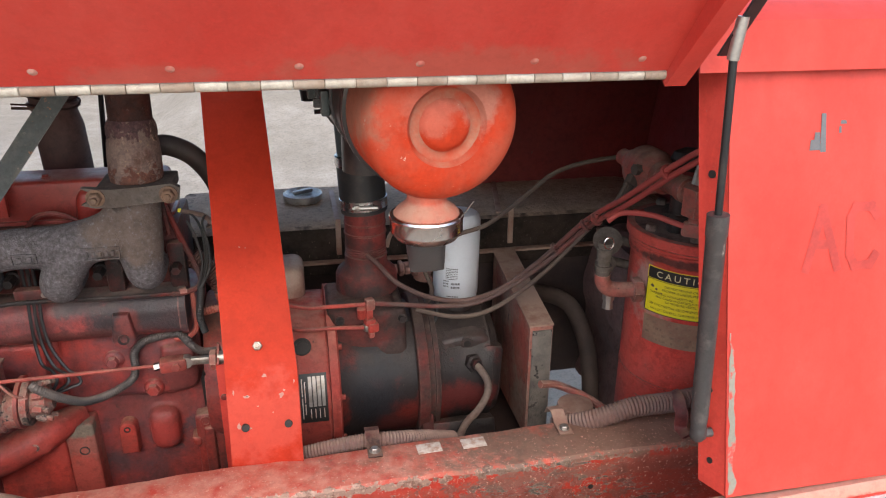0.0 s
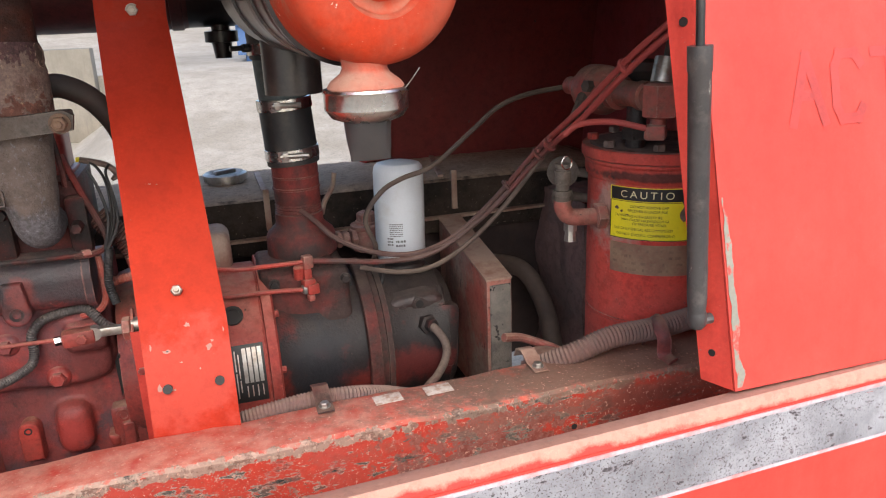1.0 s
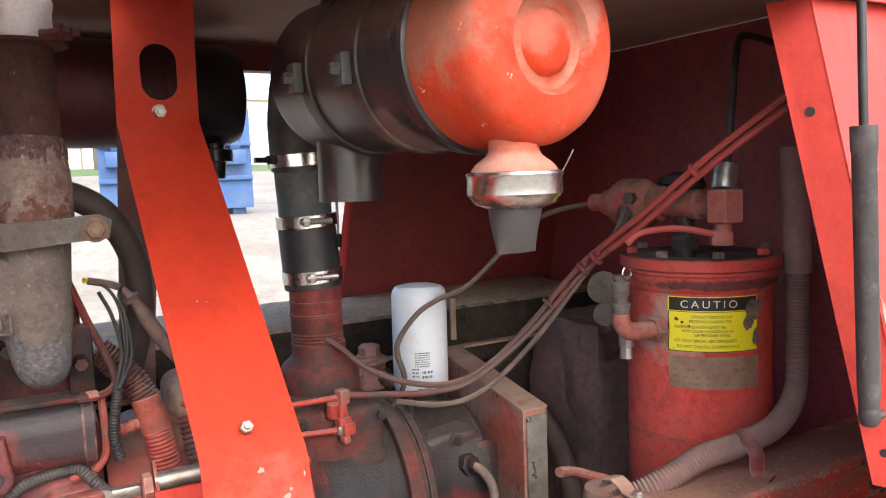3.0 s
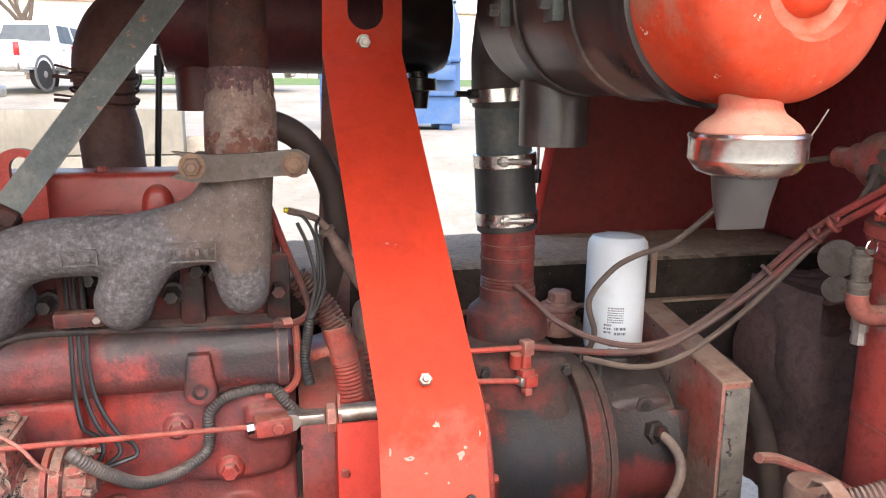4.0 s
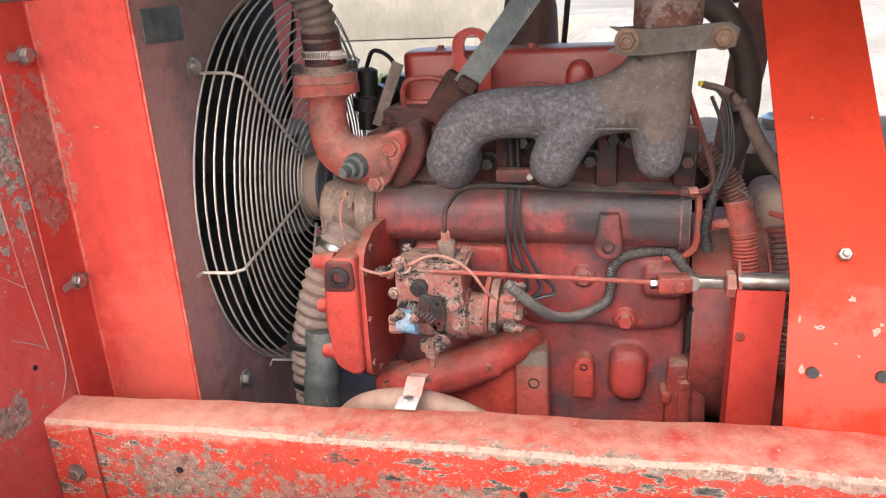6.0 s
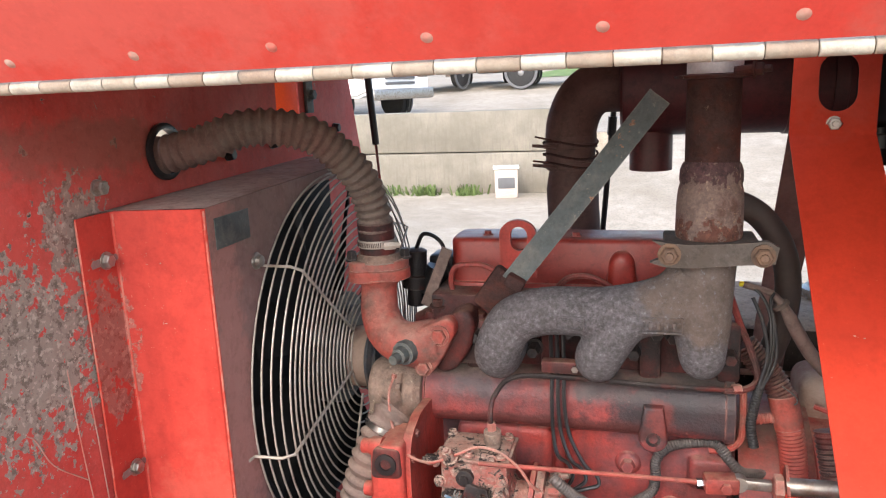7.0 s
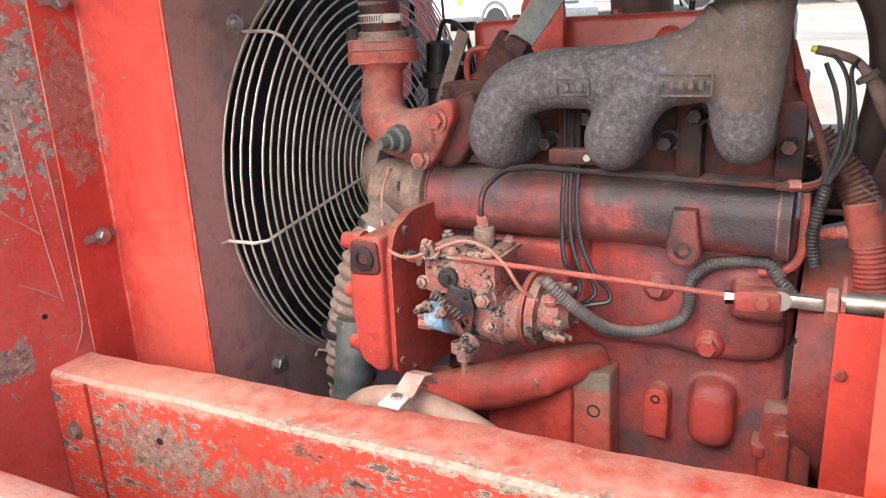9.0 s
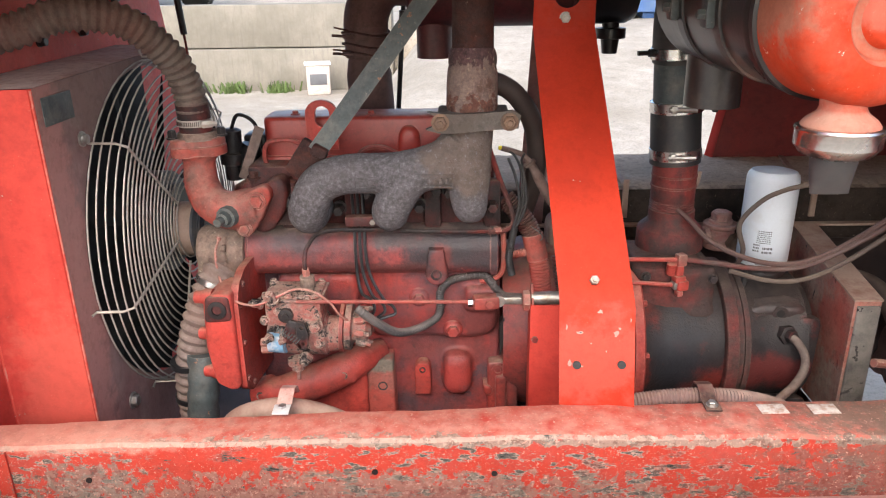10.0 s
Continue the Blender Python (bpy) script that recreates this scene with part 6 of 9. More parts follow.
cyl(bm, (-0.206, 1.461, 1.464), (-0.179, 1.451, 1.466), 0.007, seg=10)
hexa(bm, (-0.183, 1.453, 1.466), (1, -0.3, 0), 0.010, 0.010, 0.013, stud=0.010)
part("pipe_clamp", bm, "rust_dark", pipe, "rusty saddle clamp with nuts")
bm = B()
turned(bm, (-0.228, 1.507, 1.461), (0, 0, 1), [(0, 0.0385), (0.035, 0.038), (0.05, 0.041), (0.056, 0.039), (0.20, 0.039)], 30)
part("upper_pipe", bm, "alu", pipe, "pale weathered upper pipe")

bm = B()
a, b_ = V(-0.522, 1.470, 1.155), V(-0.303, 1.485, 1.434)
d = (b_ - a).normalized()
s = d.cross(V(0, 1, 0)).normalized()
prof = [(-0.0175, 0.0), (0.0175, 0.0), (0.0175, 0.026), (0.0135, 0.026), (0.0135, 0.004), (-0.0175, 0.004)]
ends = []
for p in (a, b_):
    ends.append([bm.verts.new(p + s * u + V(0, 1, 0) * v) for u, v in prof])
for i in range(6):
    bm.faces.new((ends[0][i], ends[0][(i + 1) % 6], ends[1][(i + 1) % 6], ends[1][i]))
bm.faces.new(ends[0][::-1])
bm.faces.new(ends[1])
bar = single("angle_bar", bm, "strap", "weathered grey angle-iron brace bolted to the manifold", "brace")
bm = B()
box(bm, (-0.545, 1.487, 1.135), (0.055, 0.02, 0.075), rot=(0, 35, 0), bevel=0.006)
box(bm, (-0.515, 1.463, 1.158), (0.03, 0.02, 0.02), rot=(0, 30, 0), bevel=0.004)
part("weld_tab", bm, "rust_dark", bar, "rusty welded tab")

# thermostat elbow
elbow = thing("thermostat_elbow", (-0.74, 1.5, 1.05), "red cast thermostat elbow with a bolted flange", "elbow")
bm = B()
tube(bm, [(-0.770, 1.541, 1.150), (-0.770, 1.536, 1.115), (-0.764, 1.520, 1.080), (-0.742, 1.500, 1.050), (-0.705, 1.492, 1.036), (-0.66, 1.505, 1.038)], 0.030, seg=28, n=12, radius=lambda f, s: 0.0295 + 0.011 * f)
turned(bm, (-0.770, 1.541, 1.128), (0, 0, 1), [(0, 0.034), (0.008, 0.038), (0.014, 0.046)], 28)
soft_slab(bm, rounded([(-0.696, 0.996), (-0.664, 0.986), (-0.640, 1.022), (-0.616, 1.070), (-0.628, 1.092), (-0.662, 1.078), (-0.70, 1.058), (-0.735, 1.056), (-0.730, 1.018)], 0.018, 5), "xz", 1.474, 0.030, 0.006)
tube(bm, [(-0.70, 1.49, 1.045), (-0.66, 1.485, 1.055), (-0.64, 1.49, 1.066)], 0.02, seg=14)
fused(part("elbow_casting", bm, "elbow_red", elbow), 0.003, 4)
FO = rounded([(-0.058, -0.010), (-0.046, -0.034), (0.030, -0.040), (0.056, -0.006), (0.048, 0.030), (-0.030, 0.040)], 0.022, 5)
for z, h_, k in ((1.138, 0.019, 1.0), (1.1575, 0.016, 0.97)):
    b = B()
    soft_slab(b, [(-0.768 + k * (u * 0.93 - v * 0.37), 1.541 + k * (u * 0.37 + v * 0.93)) for u, v in FO], "xy", z + h_, -h_, 0.005)
    part("flange", b, "elbow_red" if z < 1.15 else "copper", elbow)
bm = B()
turned(bm, (-0.768, 1.541, 1.170), (0, 0, 1), [(0, 0.043), (0.008, 0.038), (0.014, 0.036)], 28)
part("neck", bm, "clay", elbow, "dusty neck under the hose")
for dx, dy in ((0.044, 0.010), (-0.042, -0.022), (0.016, 0.038)):
    b = B()
    hexa(b, (-0.768 + dx, 1.541 + dy, 1.172), (0, 0, 1), 0.009, 0.014, 0.011)
    part("bolt", b, "oily", elbow)
bm = B()
soft_slab(bm, rounded([(-0.668, 0.985), (-0.630, 0.985), (-0.598, 1.030), (-0.590, 1.075), (-0.605, 1.100), (-0.64, 1.085)], 0.018, 5), "xz", 1.500, 0.045, 0.010)
part("ear_web", bm, "oily_red", elbow, "grimy dark web behind the elbow")
for p, r_ in (((-0.645, 1.471, 1.060), 0.013), ((-0.674, 1.471, 1.003), 0.0115)):
    b = B()
    turned(b, p, (0, -1, 0), [(-0.004, r_ * 1.35), (0.001, r_ * 1.35)], 18)
    hexa(b, V(*p) + V(0, -0.001, 0), (0.0, -1, 0), r_, 0.009)
    part("bolt", b, "elbow_red", elbow)
b = B()
turned(b, (-0.700, 1.462, 1.034), (-0.25, -1, -0.05), [(-0.01, 0.022), (0, 0.022), (0.012, 0.020), (0.013, 0.015), (0.026, 0.013), (0.027, 0.009), (0.042, 0.008)], 12)
part("sender", b, "strap", elbow, "greasy temperature sender")
bm = B()
box(bm, (-0.605, 1.555, 1.03), (0.085, 0.05, 0.085), bevel=0.012)
part("head_boss", bm, "engine_red", engine)
for p, d_ in (((-0.598, 1.525, 1.045), (0, -1, 0.1)), ((-0.612, 1.55, 1.072), (0, -0.2, 1)), ((-0.575, 1.53, 1.010), (0, -1, 0))):
    b = B()
    hexa(b, p, d_, 0.012, 0.014, 0.016)
    part("head_bolt", b, "oily", engine)
bm = B()
turned(bm, (-0.790, 1.535, 0.940), (1, 0, 0), [(0, 0.030), (0.004, 0.044), (0.012, 0.050), (0.045, 0.050), (0.055, 0.046), (0.066, 0.046), (0.070, 0.054), (0.090, 0.055), (0.092, 0.050), (0.10, 0.048)], 32)
box(bm, (-0.745, 1.520, 0.905), (0.085, 0.075, 0.045), rot=(0, 6, 0), bevel=0.012)
box(bm, (-0.740, 1.530, 0.968), (0.060, 0.060, 0.036), rot=(0, -8, 0), bevel=0.012)
wp = fused(part("water_pump_body", bm, "clay", engine, "crusted grey water pump housing"), 0.003, 3)
for a in (100, 160, 225):
    b = B()
    c_, s_ = math.cos(radians(a)), math.sin(radians(a))
    hexa(b, (-0.722, 1.535 + 0.053 * c_, 0.940 + 0.053 * s_), (-1, 0, 0), 0.008, 0.008)
    part("bolt", b, "clay", wp)

# front gear plate
bm = B()
soft_slab(bm, rounded([(1.374, 0.706), (1.376, 0.885), (1.392, 0.918), (1.44, 0.935), (1.60, 0.93), (1.60, 0.66), (1.41, 0.682)], 0.014), "yz", -0.690, 0.016, 0.003)
plate_ = part("timing_plate", bm, "engine_bright", engine, "bright red timing plate")
bm = B()
soft_slab(bm, rounded([(-0.730, 0.722), (-0.741, 0.800), (-0.736, 0.900), (-0.716, 0.912), (-0.682, 0.912), (-0.682, 0.712), (-0.70, 0.706)], 0.010), "xz", 1.362, 0.085, 0.008)
gc = part("gear_cover", bm, "engine_bright", engine, "bright red timing gear cover")
for y, z in ((1.382, 0.880), (1.380, 0.80), (1.380, 0.722), (1.412, 0.696), (1.408, 0.912)):
    b = B()
    hexa(b, (-0.674, y + 0.006, z), (1, -0.2, 0), 0.0055, 0.004, 0.008)
    part("bolt", b, "engine_red", plate_)
b = B()
turned(b, (-0.709, 1.3580, 0.882), (0, -1, 0.05), [(-0.003, 0.0185), (0.002, 0.0175), (0.0025, 0.0095), (-0.002, 0.0085)], 20)
part("plug", b, "black", gc, "black hollow plug")
b = B()
soft_slab(b, rounded([(-0.736, 0.855), (-0.730, 0.908), (-0.686, 0.908), (-0.684, 0.858)], 0.010), "xz", 1.3590, 0.01, 0.004)
part("plug_pad", b, "oily_red", gc, "oil-darkened pad round the plug")
for z in (0.822, 0.740, 0.898):
    b = B()
    turned(b, (-0.758, 1.385, z), (1, 0, 0), [(0, 0.009), (0.002, 0.012), (0.014, 0.0125), (0.020, 0.016), (0.036, 0.016)], 16)
    part("boss", b, "engine_bright", gc)

# lower radiator hose
lower = thing("lower_radiator_hose", (-0.79, 1.45, 0.45), "dusty ribbed lower radiator hose with clamps", "hose")
bm = B()
LH = [(-0.725, 1.48, 0.918), (-0.745, 1.46, 0.890), (-0.769, 1.44, 0.83), (-0.788, 1.432, 0.76), (-0.80, 1.43, 0.69), (-0.80, 1.43, 0.60), (-0.81, 1.45, 0.45)]
ribbed(bm, LH, 0.0395, pitch=0.0185, depth=0.15, seg=22, per=8)
part("ribbed_tube", bm, "hose_pink", lower)
bm = B()
tube(bm, [(-0.768, 1.412, 0.764), (-0.770, 1.404, 0.71), (-0.778, 1.400, 0.65), (-0.782, 1.400, 0.58)], 0.03, seg=18, radius=lambda f, s: 0.031 + 0.0012 * math.sin(s * 160))
part("wrap", bm, "strap", lower, "grey tape wrapped round the hose")
for p, d in (((-0.738, 1.466, 0.900), (-0.4, -0.25, -1)), ((-0.80, 1.43, 0.742), (0, 0, -1)), ((-0.80, 1.43, 0.665), (0, 0, -1))):
    b = B()
    turned(b, p, d, [(0, 0.0415), (0.001, 0.0425), (0.011, 0.0425), (0.012, 0.0415)], 22)
    part("hose_clamp", b, "chrome" if p[2] > 0.85 else "black", lower)

# ---- fuel injection pump ----
pump = thing("injection_pump", (-0.52, 1.43, 0.69), "dirt-crusted fuel injection pump with red paint showing", "pump")
bm = B()
box(bm, (-0.545, 1.425, 0.842), (0.11, 0.085, 0.065), bevel=0.010)
part("governor_housing", bm, "pump", pump)
bm = B()
turned(bm, (-0.605, 1.43, 0.775), (1, 0, 0), [(0, 0.030), (0.02, 0.040), (0.115, 0.043), (0.12, 0.036), (0.16, 0.034)], 24)
box(bm, (-0.525, 1.425, 0.79), (0.07, 0.075, 0.06), bevel=0.01)
part("pump_body", bm, "pump", pump)
bm = B()
turned(bm, (-0.452, 1.43, 0.790), (1, 0, -0.05), [(0, 0.046), (0.012, 0.046), (0.014, 0.032), (0.04, 0.030), (0.043, 0.022), (0.05, 0.016)], 24)
part("hydraulic_head", bm, "pump", pump)
for k in range(7):
    a = radians(40 + k * 47)
    b = B()
    p = V(-0.43, 1.43 + 0.030 * math.cos(a), 0.79 + 0.030 * math.sin(a))
    hexa(b, p, (1, 0.3 * math.cos(a), 0.3 * math.sin(a)), 0.009, 0.018, 0.0, stud=0.012)
    part("outlet", b, "pump", pump)
bm = B()
turned(bm, (-0.598, 1.398, 0.772), (1, -0.1, 0), [(0, 0.020), (0.032, 0.021)], 20)
part("label_sleeve", bm, "blue_label", pump, "small blue and white label, unreadable")
bm = B()
turned(bm, (-0.548, 1.40, 0.735), (0, -0.1, -1), [(0, 0.02), (0.012, 0.02), (0.013, 0.012), (0.024, 0.012), (0.025, 0.005), (0.045, 0.004)], 10)
part("drain_fitting", bm, "pump", pump)
for x, z in ((-0.59, 0.87), (-0.572, 0.845), (-0.60, 0.825), (-0.515, 0.868), (-0.50, 0.835), (-0.555, 0.80), (-0.53, 0.80), (-0.50, 0.775)):
    b = B()
    hexa(b, (x, 1.384, z), (0, -1, 0.15), 0.008, 0.007, 0.010, stud=0.003)
    part("bolt", b, "pump", pump)
b = B()
turned(b, (-0.558, 1.384, 0.838), (0, -1, 0), [(0, 0.014), (0.010, 0.014), (0.011, 0.007), (0.016, 0.007)], 16)
box(b, (-0.552, 1.376, 0.805), (0.022, 0.008, 0.05), rot=(0, 20, 0), bevel=0.003)
box(b, (-0.540, 1.374, 0.785), (0.012, 0.010, 0.035), rot=(0, -35, 0), bevel=0.003)
part("throttle_lever", b, "oily", pump)
b = B()
turned(b, (-0.520, 1.42, 0.868), (0.0, -0.1, 1), [(0, 0.012), (0.012, 0.012), (0.014, 0.014), (0.034, 0.014), (0.036, 0.007), (0.05, 0.005)], 14)
part("fuel_connector", b, "clay", pump, "pale grey return-line connector")
for dz in (0.0, -0.014):
    b = B()
    cyl(b, (-0.615, 1.395, 0.772 + dz), (-0.595, 1.395, 0.772 + dz), 0.009, seg=8)
    part("screw", b, "copper", pump)

b = B()
box(b, (-0.545, 1.423, 0.866), (0.116, 0.092, 0.006), bevel=0.002)
part("lid_seam", b, "pump", pump)
for x, y in ((-0.594, 1.385), (-0.55, 1.383), (-0.50, 1.385), (-0.594, 1.45), (-0.50, 1.45)):
    b = B()
    turned(b, (x, y, 0.873), (0, 0, 1), [(0, 0.0085), (0.004, 0.0085), (0.005, 0.006), (0.009, 0.006), (0.009, 0.003), (0.006, 0.003)], 12)
    part("screw", b, "pump", pump)
for p, d, r, n_ in (((-0.578, 1.375, 0.868), (-0.2, -0.5, 1), 0.010, 0.018), ((-0.605, 1.39, 0.858), (-0.8, -0.6, 0.3), 0.009, 0.016), ((-0.505, 1.382, 0.815), (0.2, -1, 0.1), 0.012, 0.014), ((-0.565, 1.384, 0.79), (-0.2, -1, -0.2), 0.008, 0.014), ((-0.525, 1.372, 0.752), (0, -1, -0.3), 0.011, 0.012), ((-0.592, 1.378, 0.792), (-0.3, -1, 0), 0.007, 0.016)):
    b = B()
    hexa(b, p, d, r, n_, r * 1.3, stud=0.006)
    part("banjo_bolt", b, "pump", pump)
# governor spring and second lever
b = B()
c0, c1 = V(-0.575, 1.368, 0.815), V(-0.535, 1.368, 0.788)
ax_ = (c1 - c0)
u_ = ax_.normalized().cross(V(0, 1, 0)).normalized()
tube(b, [c0 + ax_ * (i / 96) + (u_ * math.cos(i * math.pi / 6) + V(0, 1, 0) * math.sin(i * math.pi / 6)) * 0.0055 for i in range(97)], 0.0012, seg=5, smooth=False)
part("governor_spring", b, "strap", pump, "small dirty coil spring")
b = B()
slab(b, [(-0.535, 0.772), (-0.522, 0.770), (-0.516, 0.80), (-0.522, 0.826), (-0.535, 0.828), (-0.540, 0.80)], "xz", 1.369, 0.005, holes=[ring_pts(-0.528, 0.815, 0.004, n=10), ring_pts(-0.528, 0.782, 0.004, n=10)])
part("stop_lever", b, "oily", pump, "dark drilled stop lever")
b = B()
turned(b, (-0.462, 1.43, 0.790), (1, 0, -0.05), [(0, 0.047), (0.001, 0.051), (0.008, 0.051), (0.009, 0.047)], 28)
part("clamp_ring", b, "engine_bright", pump, "bright red flange ring")

pump.location = pump.location + V(-0.028, 0, 0.024)

# thin return line, leak line
for name, pts, r, mat, lab in (
    ("fuel_return_line", [(-0.548, 1.414, 0.93), (-0.549, 1.41, 0.955), (-0.545, 1.425, 0.982), (-0.52, 1.465, 0.999), (-0.44, 1.488, 0.995), (-0.30, 1.495, 0.988), (-0.20, 1.50, 0.986), (-0.175, 1.51, 0.985)], 0.0042, "oily", "thin dark steel fuel return line along the head"),
    ("leak_off_line", [(-0.725, 1.468, 0.99), (-0.735, 1.46, 0.955), (-0.72, 1.43, 0.91), (-0.685, 1.385, 0.892), (-0.64, 1.368, 0.888), (-0.60, 1.372, 0.902), (-0.565, 1.38, 0.915), (-0.53, 1.38, 0.910), (-0.50, 1.375, 0.890), (-0.482, 1.378, 0.862), (-0.468, 1.40, 0.838)], 0.0024, "copper", "thin red leak-off line over the pump"),
):
    b = B()
    tube(b, pts, r, seg=8)
    ln_ = thing(name, pts[0], lab, "pipe")
    part("tube", b, mat, ln_)
    for p, q in ((pts[0], pts[1]), (pts[-1], pts[-2])):
        b = B()
        hexa(b, p, V(*q) - V(*p), r * 1.9, r * 3.2)
        part("nut", b, "copper", ln_)

# injector lines and their bracket
for k in range(3):
    x = -0.464 + 0.010 * k
    b = B()
    tube(b, [(x - 0.004, 1.515, 1.10), (x - 0.002, 1.505, 1.05), (x, 1.498, 1.0), (x + 0.001, 1.487, 0.95), (x + 0.004 + 0.003 * k, 1.478, 0.90), (x + 0.012 + 0.011 * k, 1.468, 0.868 - 0.006 * k), (x + 0.030 + 0.012 * k, 1.460, 0.858 - 0.008 * k), (x + 0.038 + 0.010 * k, 1.452, 0.842 - 0.006 * k), (x + 0.030 + 0.004 * k, 1.445, 0.825), (-0.44, 1.438, 0.815)], 0.0033, seg=7)
    single("injector_line", b, "black", "thin black steel injector line", "pipe", "injector lines")
bm = B()
box(bm, (-0.447, 1.486, 1.015), (0.062, 0.022, 0.020), bevel=0.003)
clip = single("line_clamp", bm, "oily_red", "small red clamp block round the injector lines", "clamp")
b = B()
hexa(b, (-0.424, 1.475, 1.015), (0, -1, 0), 0.006, 0.005)
part("bolt", b, "steel", clip)

# throttle rod, yoke, sleeve and bracket
link = thing("throttle_linkage", (-0.3, 1.41, 0.85), "red throttle rod with a yoke and a bright rod end", "linkage")
bm = B()
cyl(bm, (-0.560, 1.366, 0.896), (-0.236, 1.428, 0.866), 0.0037, seg=10)
part("rod", bm, "engine_bright", link)
bm = B()
hexa(bm, (-0.24, 1.427, 0.864), (1, 0.17, 0.02), 0.008, 0.012)
part("lock_nut", bm, "chrome", link)
bm = B()
box(bm, (-0.205, 1.434, 0.864), (0.050, 0.028, 0.026), rot=(0, 0, 8), bevel=0.005)
part("yoke", bm, "engine_bright", link)
bm = B()
hexa(bm, (-0.198, 1.420, 0.864), (0, -1, 0), 0.009, 0.006)
part("bolt", bm, "engine_bright", link)
bm = B()
box(bm, (-0.158, 1.436, 0.866), (0.048, 0.012, 0.016), bevel=0.003)
turned(bm, (-0.180, 1.436, 0.866), (0, -1, 0), [(-0.008, 0.012), (0.008, 0.012)], 16)
part("rod_end", bm, "steel", link)
bm = B()
turned(bm, (-0.134, 1.425, 0.870), (1, 0, 0), [(0, 0.017), (0.002, 0.020), (0.012, 0.020), (0.014, 0.017)], 6)
part("nut", bm, "copper", link, "paint-smeared hex nut")
bm = B()
cyl(bm, (-0.118, 1.422, 0.876), (-0.03, 1.418, 0.880), 0.0125, seg=20)
part("sleeve", bm, "steel", link, "dull zinc-plated sleeve")
bm = B()
prof = [(-0.121, 1.40), (-0.121, 1.45), (-0.117, 1.45), (-0.117, 1.404), (-0.060, 1.404), (-0.060, 1.45), (-0.056, 1.45), (-0.056, 1.40)]
lo_ = [bm.verts.new((x, y, 0.55)) for x, y in prof]
hi_ = [bm.verts.new((x, y, 0.870)) for x, y in prof]
for i in range(8):
    bm.faces.new((lo_[i], lo_[(i + 1) % 8], hi_[(i + 1) % 8], hi_[i]))
bm.faces.new(lo_[::-1])
bm.faces.new(hi_)
cb = thing("channel_bracket", (-0.09, 1.425, 0.55), "red upright channel bracket beside the post", "bracket")
part("channel", bm, "red", cb)
bm = B()
slab(bm, [(1.402, 0.84), (1.448, 0.84), (1.448, 0.885), (1.436, 0.902), (1.430, 0.902), (1.402, 0.872)], "yz", -0.1185, 0.004)
part("guide_plate", bm, "engine_bright", cb)
b = B()
hexa(b, (-0.112, 1.398, 0.80), (0, -1, 0), 0.007, 0.005)
part("bolt", b, "engine_red", cb)

# block details
for p, r, w in (((-0.343, 1.547, 0.824), 0.0125, 0.021), ((-0.272, 1.547, 0.748), 0.0135, 0.021)):
    b = B()
    turned(b, p, (0, -1, 0), [(-0.01, w * 1.15), (0.002, w), (0.006, w * 0.85), (0.008, w * 0.7)], 24)
    hexa(b, V(*p) + V(0, -0.006, 0), (0, -1, 0), r, 0.014)
    part("core_plug_bolt", b, "block_red", engine)
bm = B()
soft_slab(bm, [(-0.303 + 0.023 * math.cos(radians(a)), 0.896 + 0.023 * math.sin(radians(a))) for a in range(160, 391, 16)] + [(-0.284, 0.925), (-0.288, 0.950), (-0.318, 0.950), (-0.322, 0.925)], "xz", 1.492, 0.06, 0.006)
bs = part("boss", bm, "gallery_red", engine)
b = B()
turned(b, (-0.303, 1.4925, 0.896), (0, -1, 0), [(-0.002, 0.012), (0.002, 0.0115), (0.0022, 0.007), (-0.0015, 0.006)], 18)
part("bolt_hole", b, "oily", bs)
b = B()
soft_slab(b, [(-0.358, 0.590), (-0.358, 0.648)] + [(-0.340 + 0.018 * math.cos(radians(a)), 0.650 + 0.018 * math.sin(radians(a))) for a in range(165, 0, -15)] + [(-0.322, 0.648), (-0.322, 0.590)], "xz", 1.540, 0.04, 0.004)
lg = part("lug", b, "engine_bright", engine, "bright red rounded lug")
b = B()
turned(b, (-0.340, 1.5398, 0.652), (0, -1, 0), [(-0.002, 0.0075), (0.0012, 0.007), (0.0014, 0.0045), (-0.001, 0.004)], 14)
part("tapped_hole", b, "ink", lg)
bm = B()
soft_slab(bm, rounded([(-0.198, 0.44), (-0.198, 0.668), (-0.150, 0.672), (-0.150, 0.44)], 0.008), "xz", 1.540, 0.06, 0.006)
soft_slab(bm, rounded([(-0.180, 0.44), (-0.180, 0.640), (-0.158, 0.642), (-0.158, 0.44)], 0.004), "xz", 1.528, 0.03, 0.004)
soft_slab(bm, rounded([(-0.154, 0.44), (-0.156, 0.668), (-0.134, 0.668), (-0.128, 0.44)], 0.005), "xz", 1.532, 0.06, 0.005)
soft_slab(bm, rounded([(-0.205, 0.590), (-0.21, 0.618), (-0.188, 0.612), (-0.188, 0.590)], 0.008), "xz", 1.535, 0.05, 0.006)
rp_ = part("rear_plate", bm, "engine_red", engine)
b = B()
turned(b, (-0.176, 1.5395, 0.652), (0, -1, 0), [(-0.01, 0.014), (0.002, 0.013), (0.0025, 0.007), (-0.002, 0.006)], 16)
part("boss", b, "engine_red", rp_)
bm = B()
turned(bm, (-0.165, 1.70, 0.70), (1, 0, 0), [(0, 0.18), (0.05, 0.195), (0.115, 0.195)], 36)
part("flywheel_housing", bm, "engine_red", engine)
for z in (0.735,):
    b = B()
    slab(b, [(-0.171, z - 0.045), (-0.173, z + 0.03), (-0.163, z + 0.045), (-0.159, z)], "xz", 1.535, 0.03)
    part("inspection_slot", b, "ink", engine)

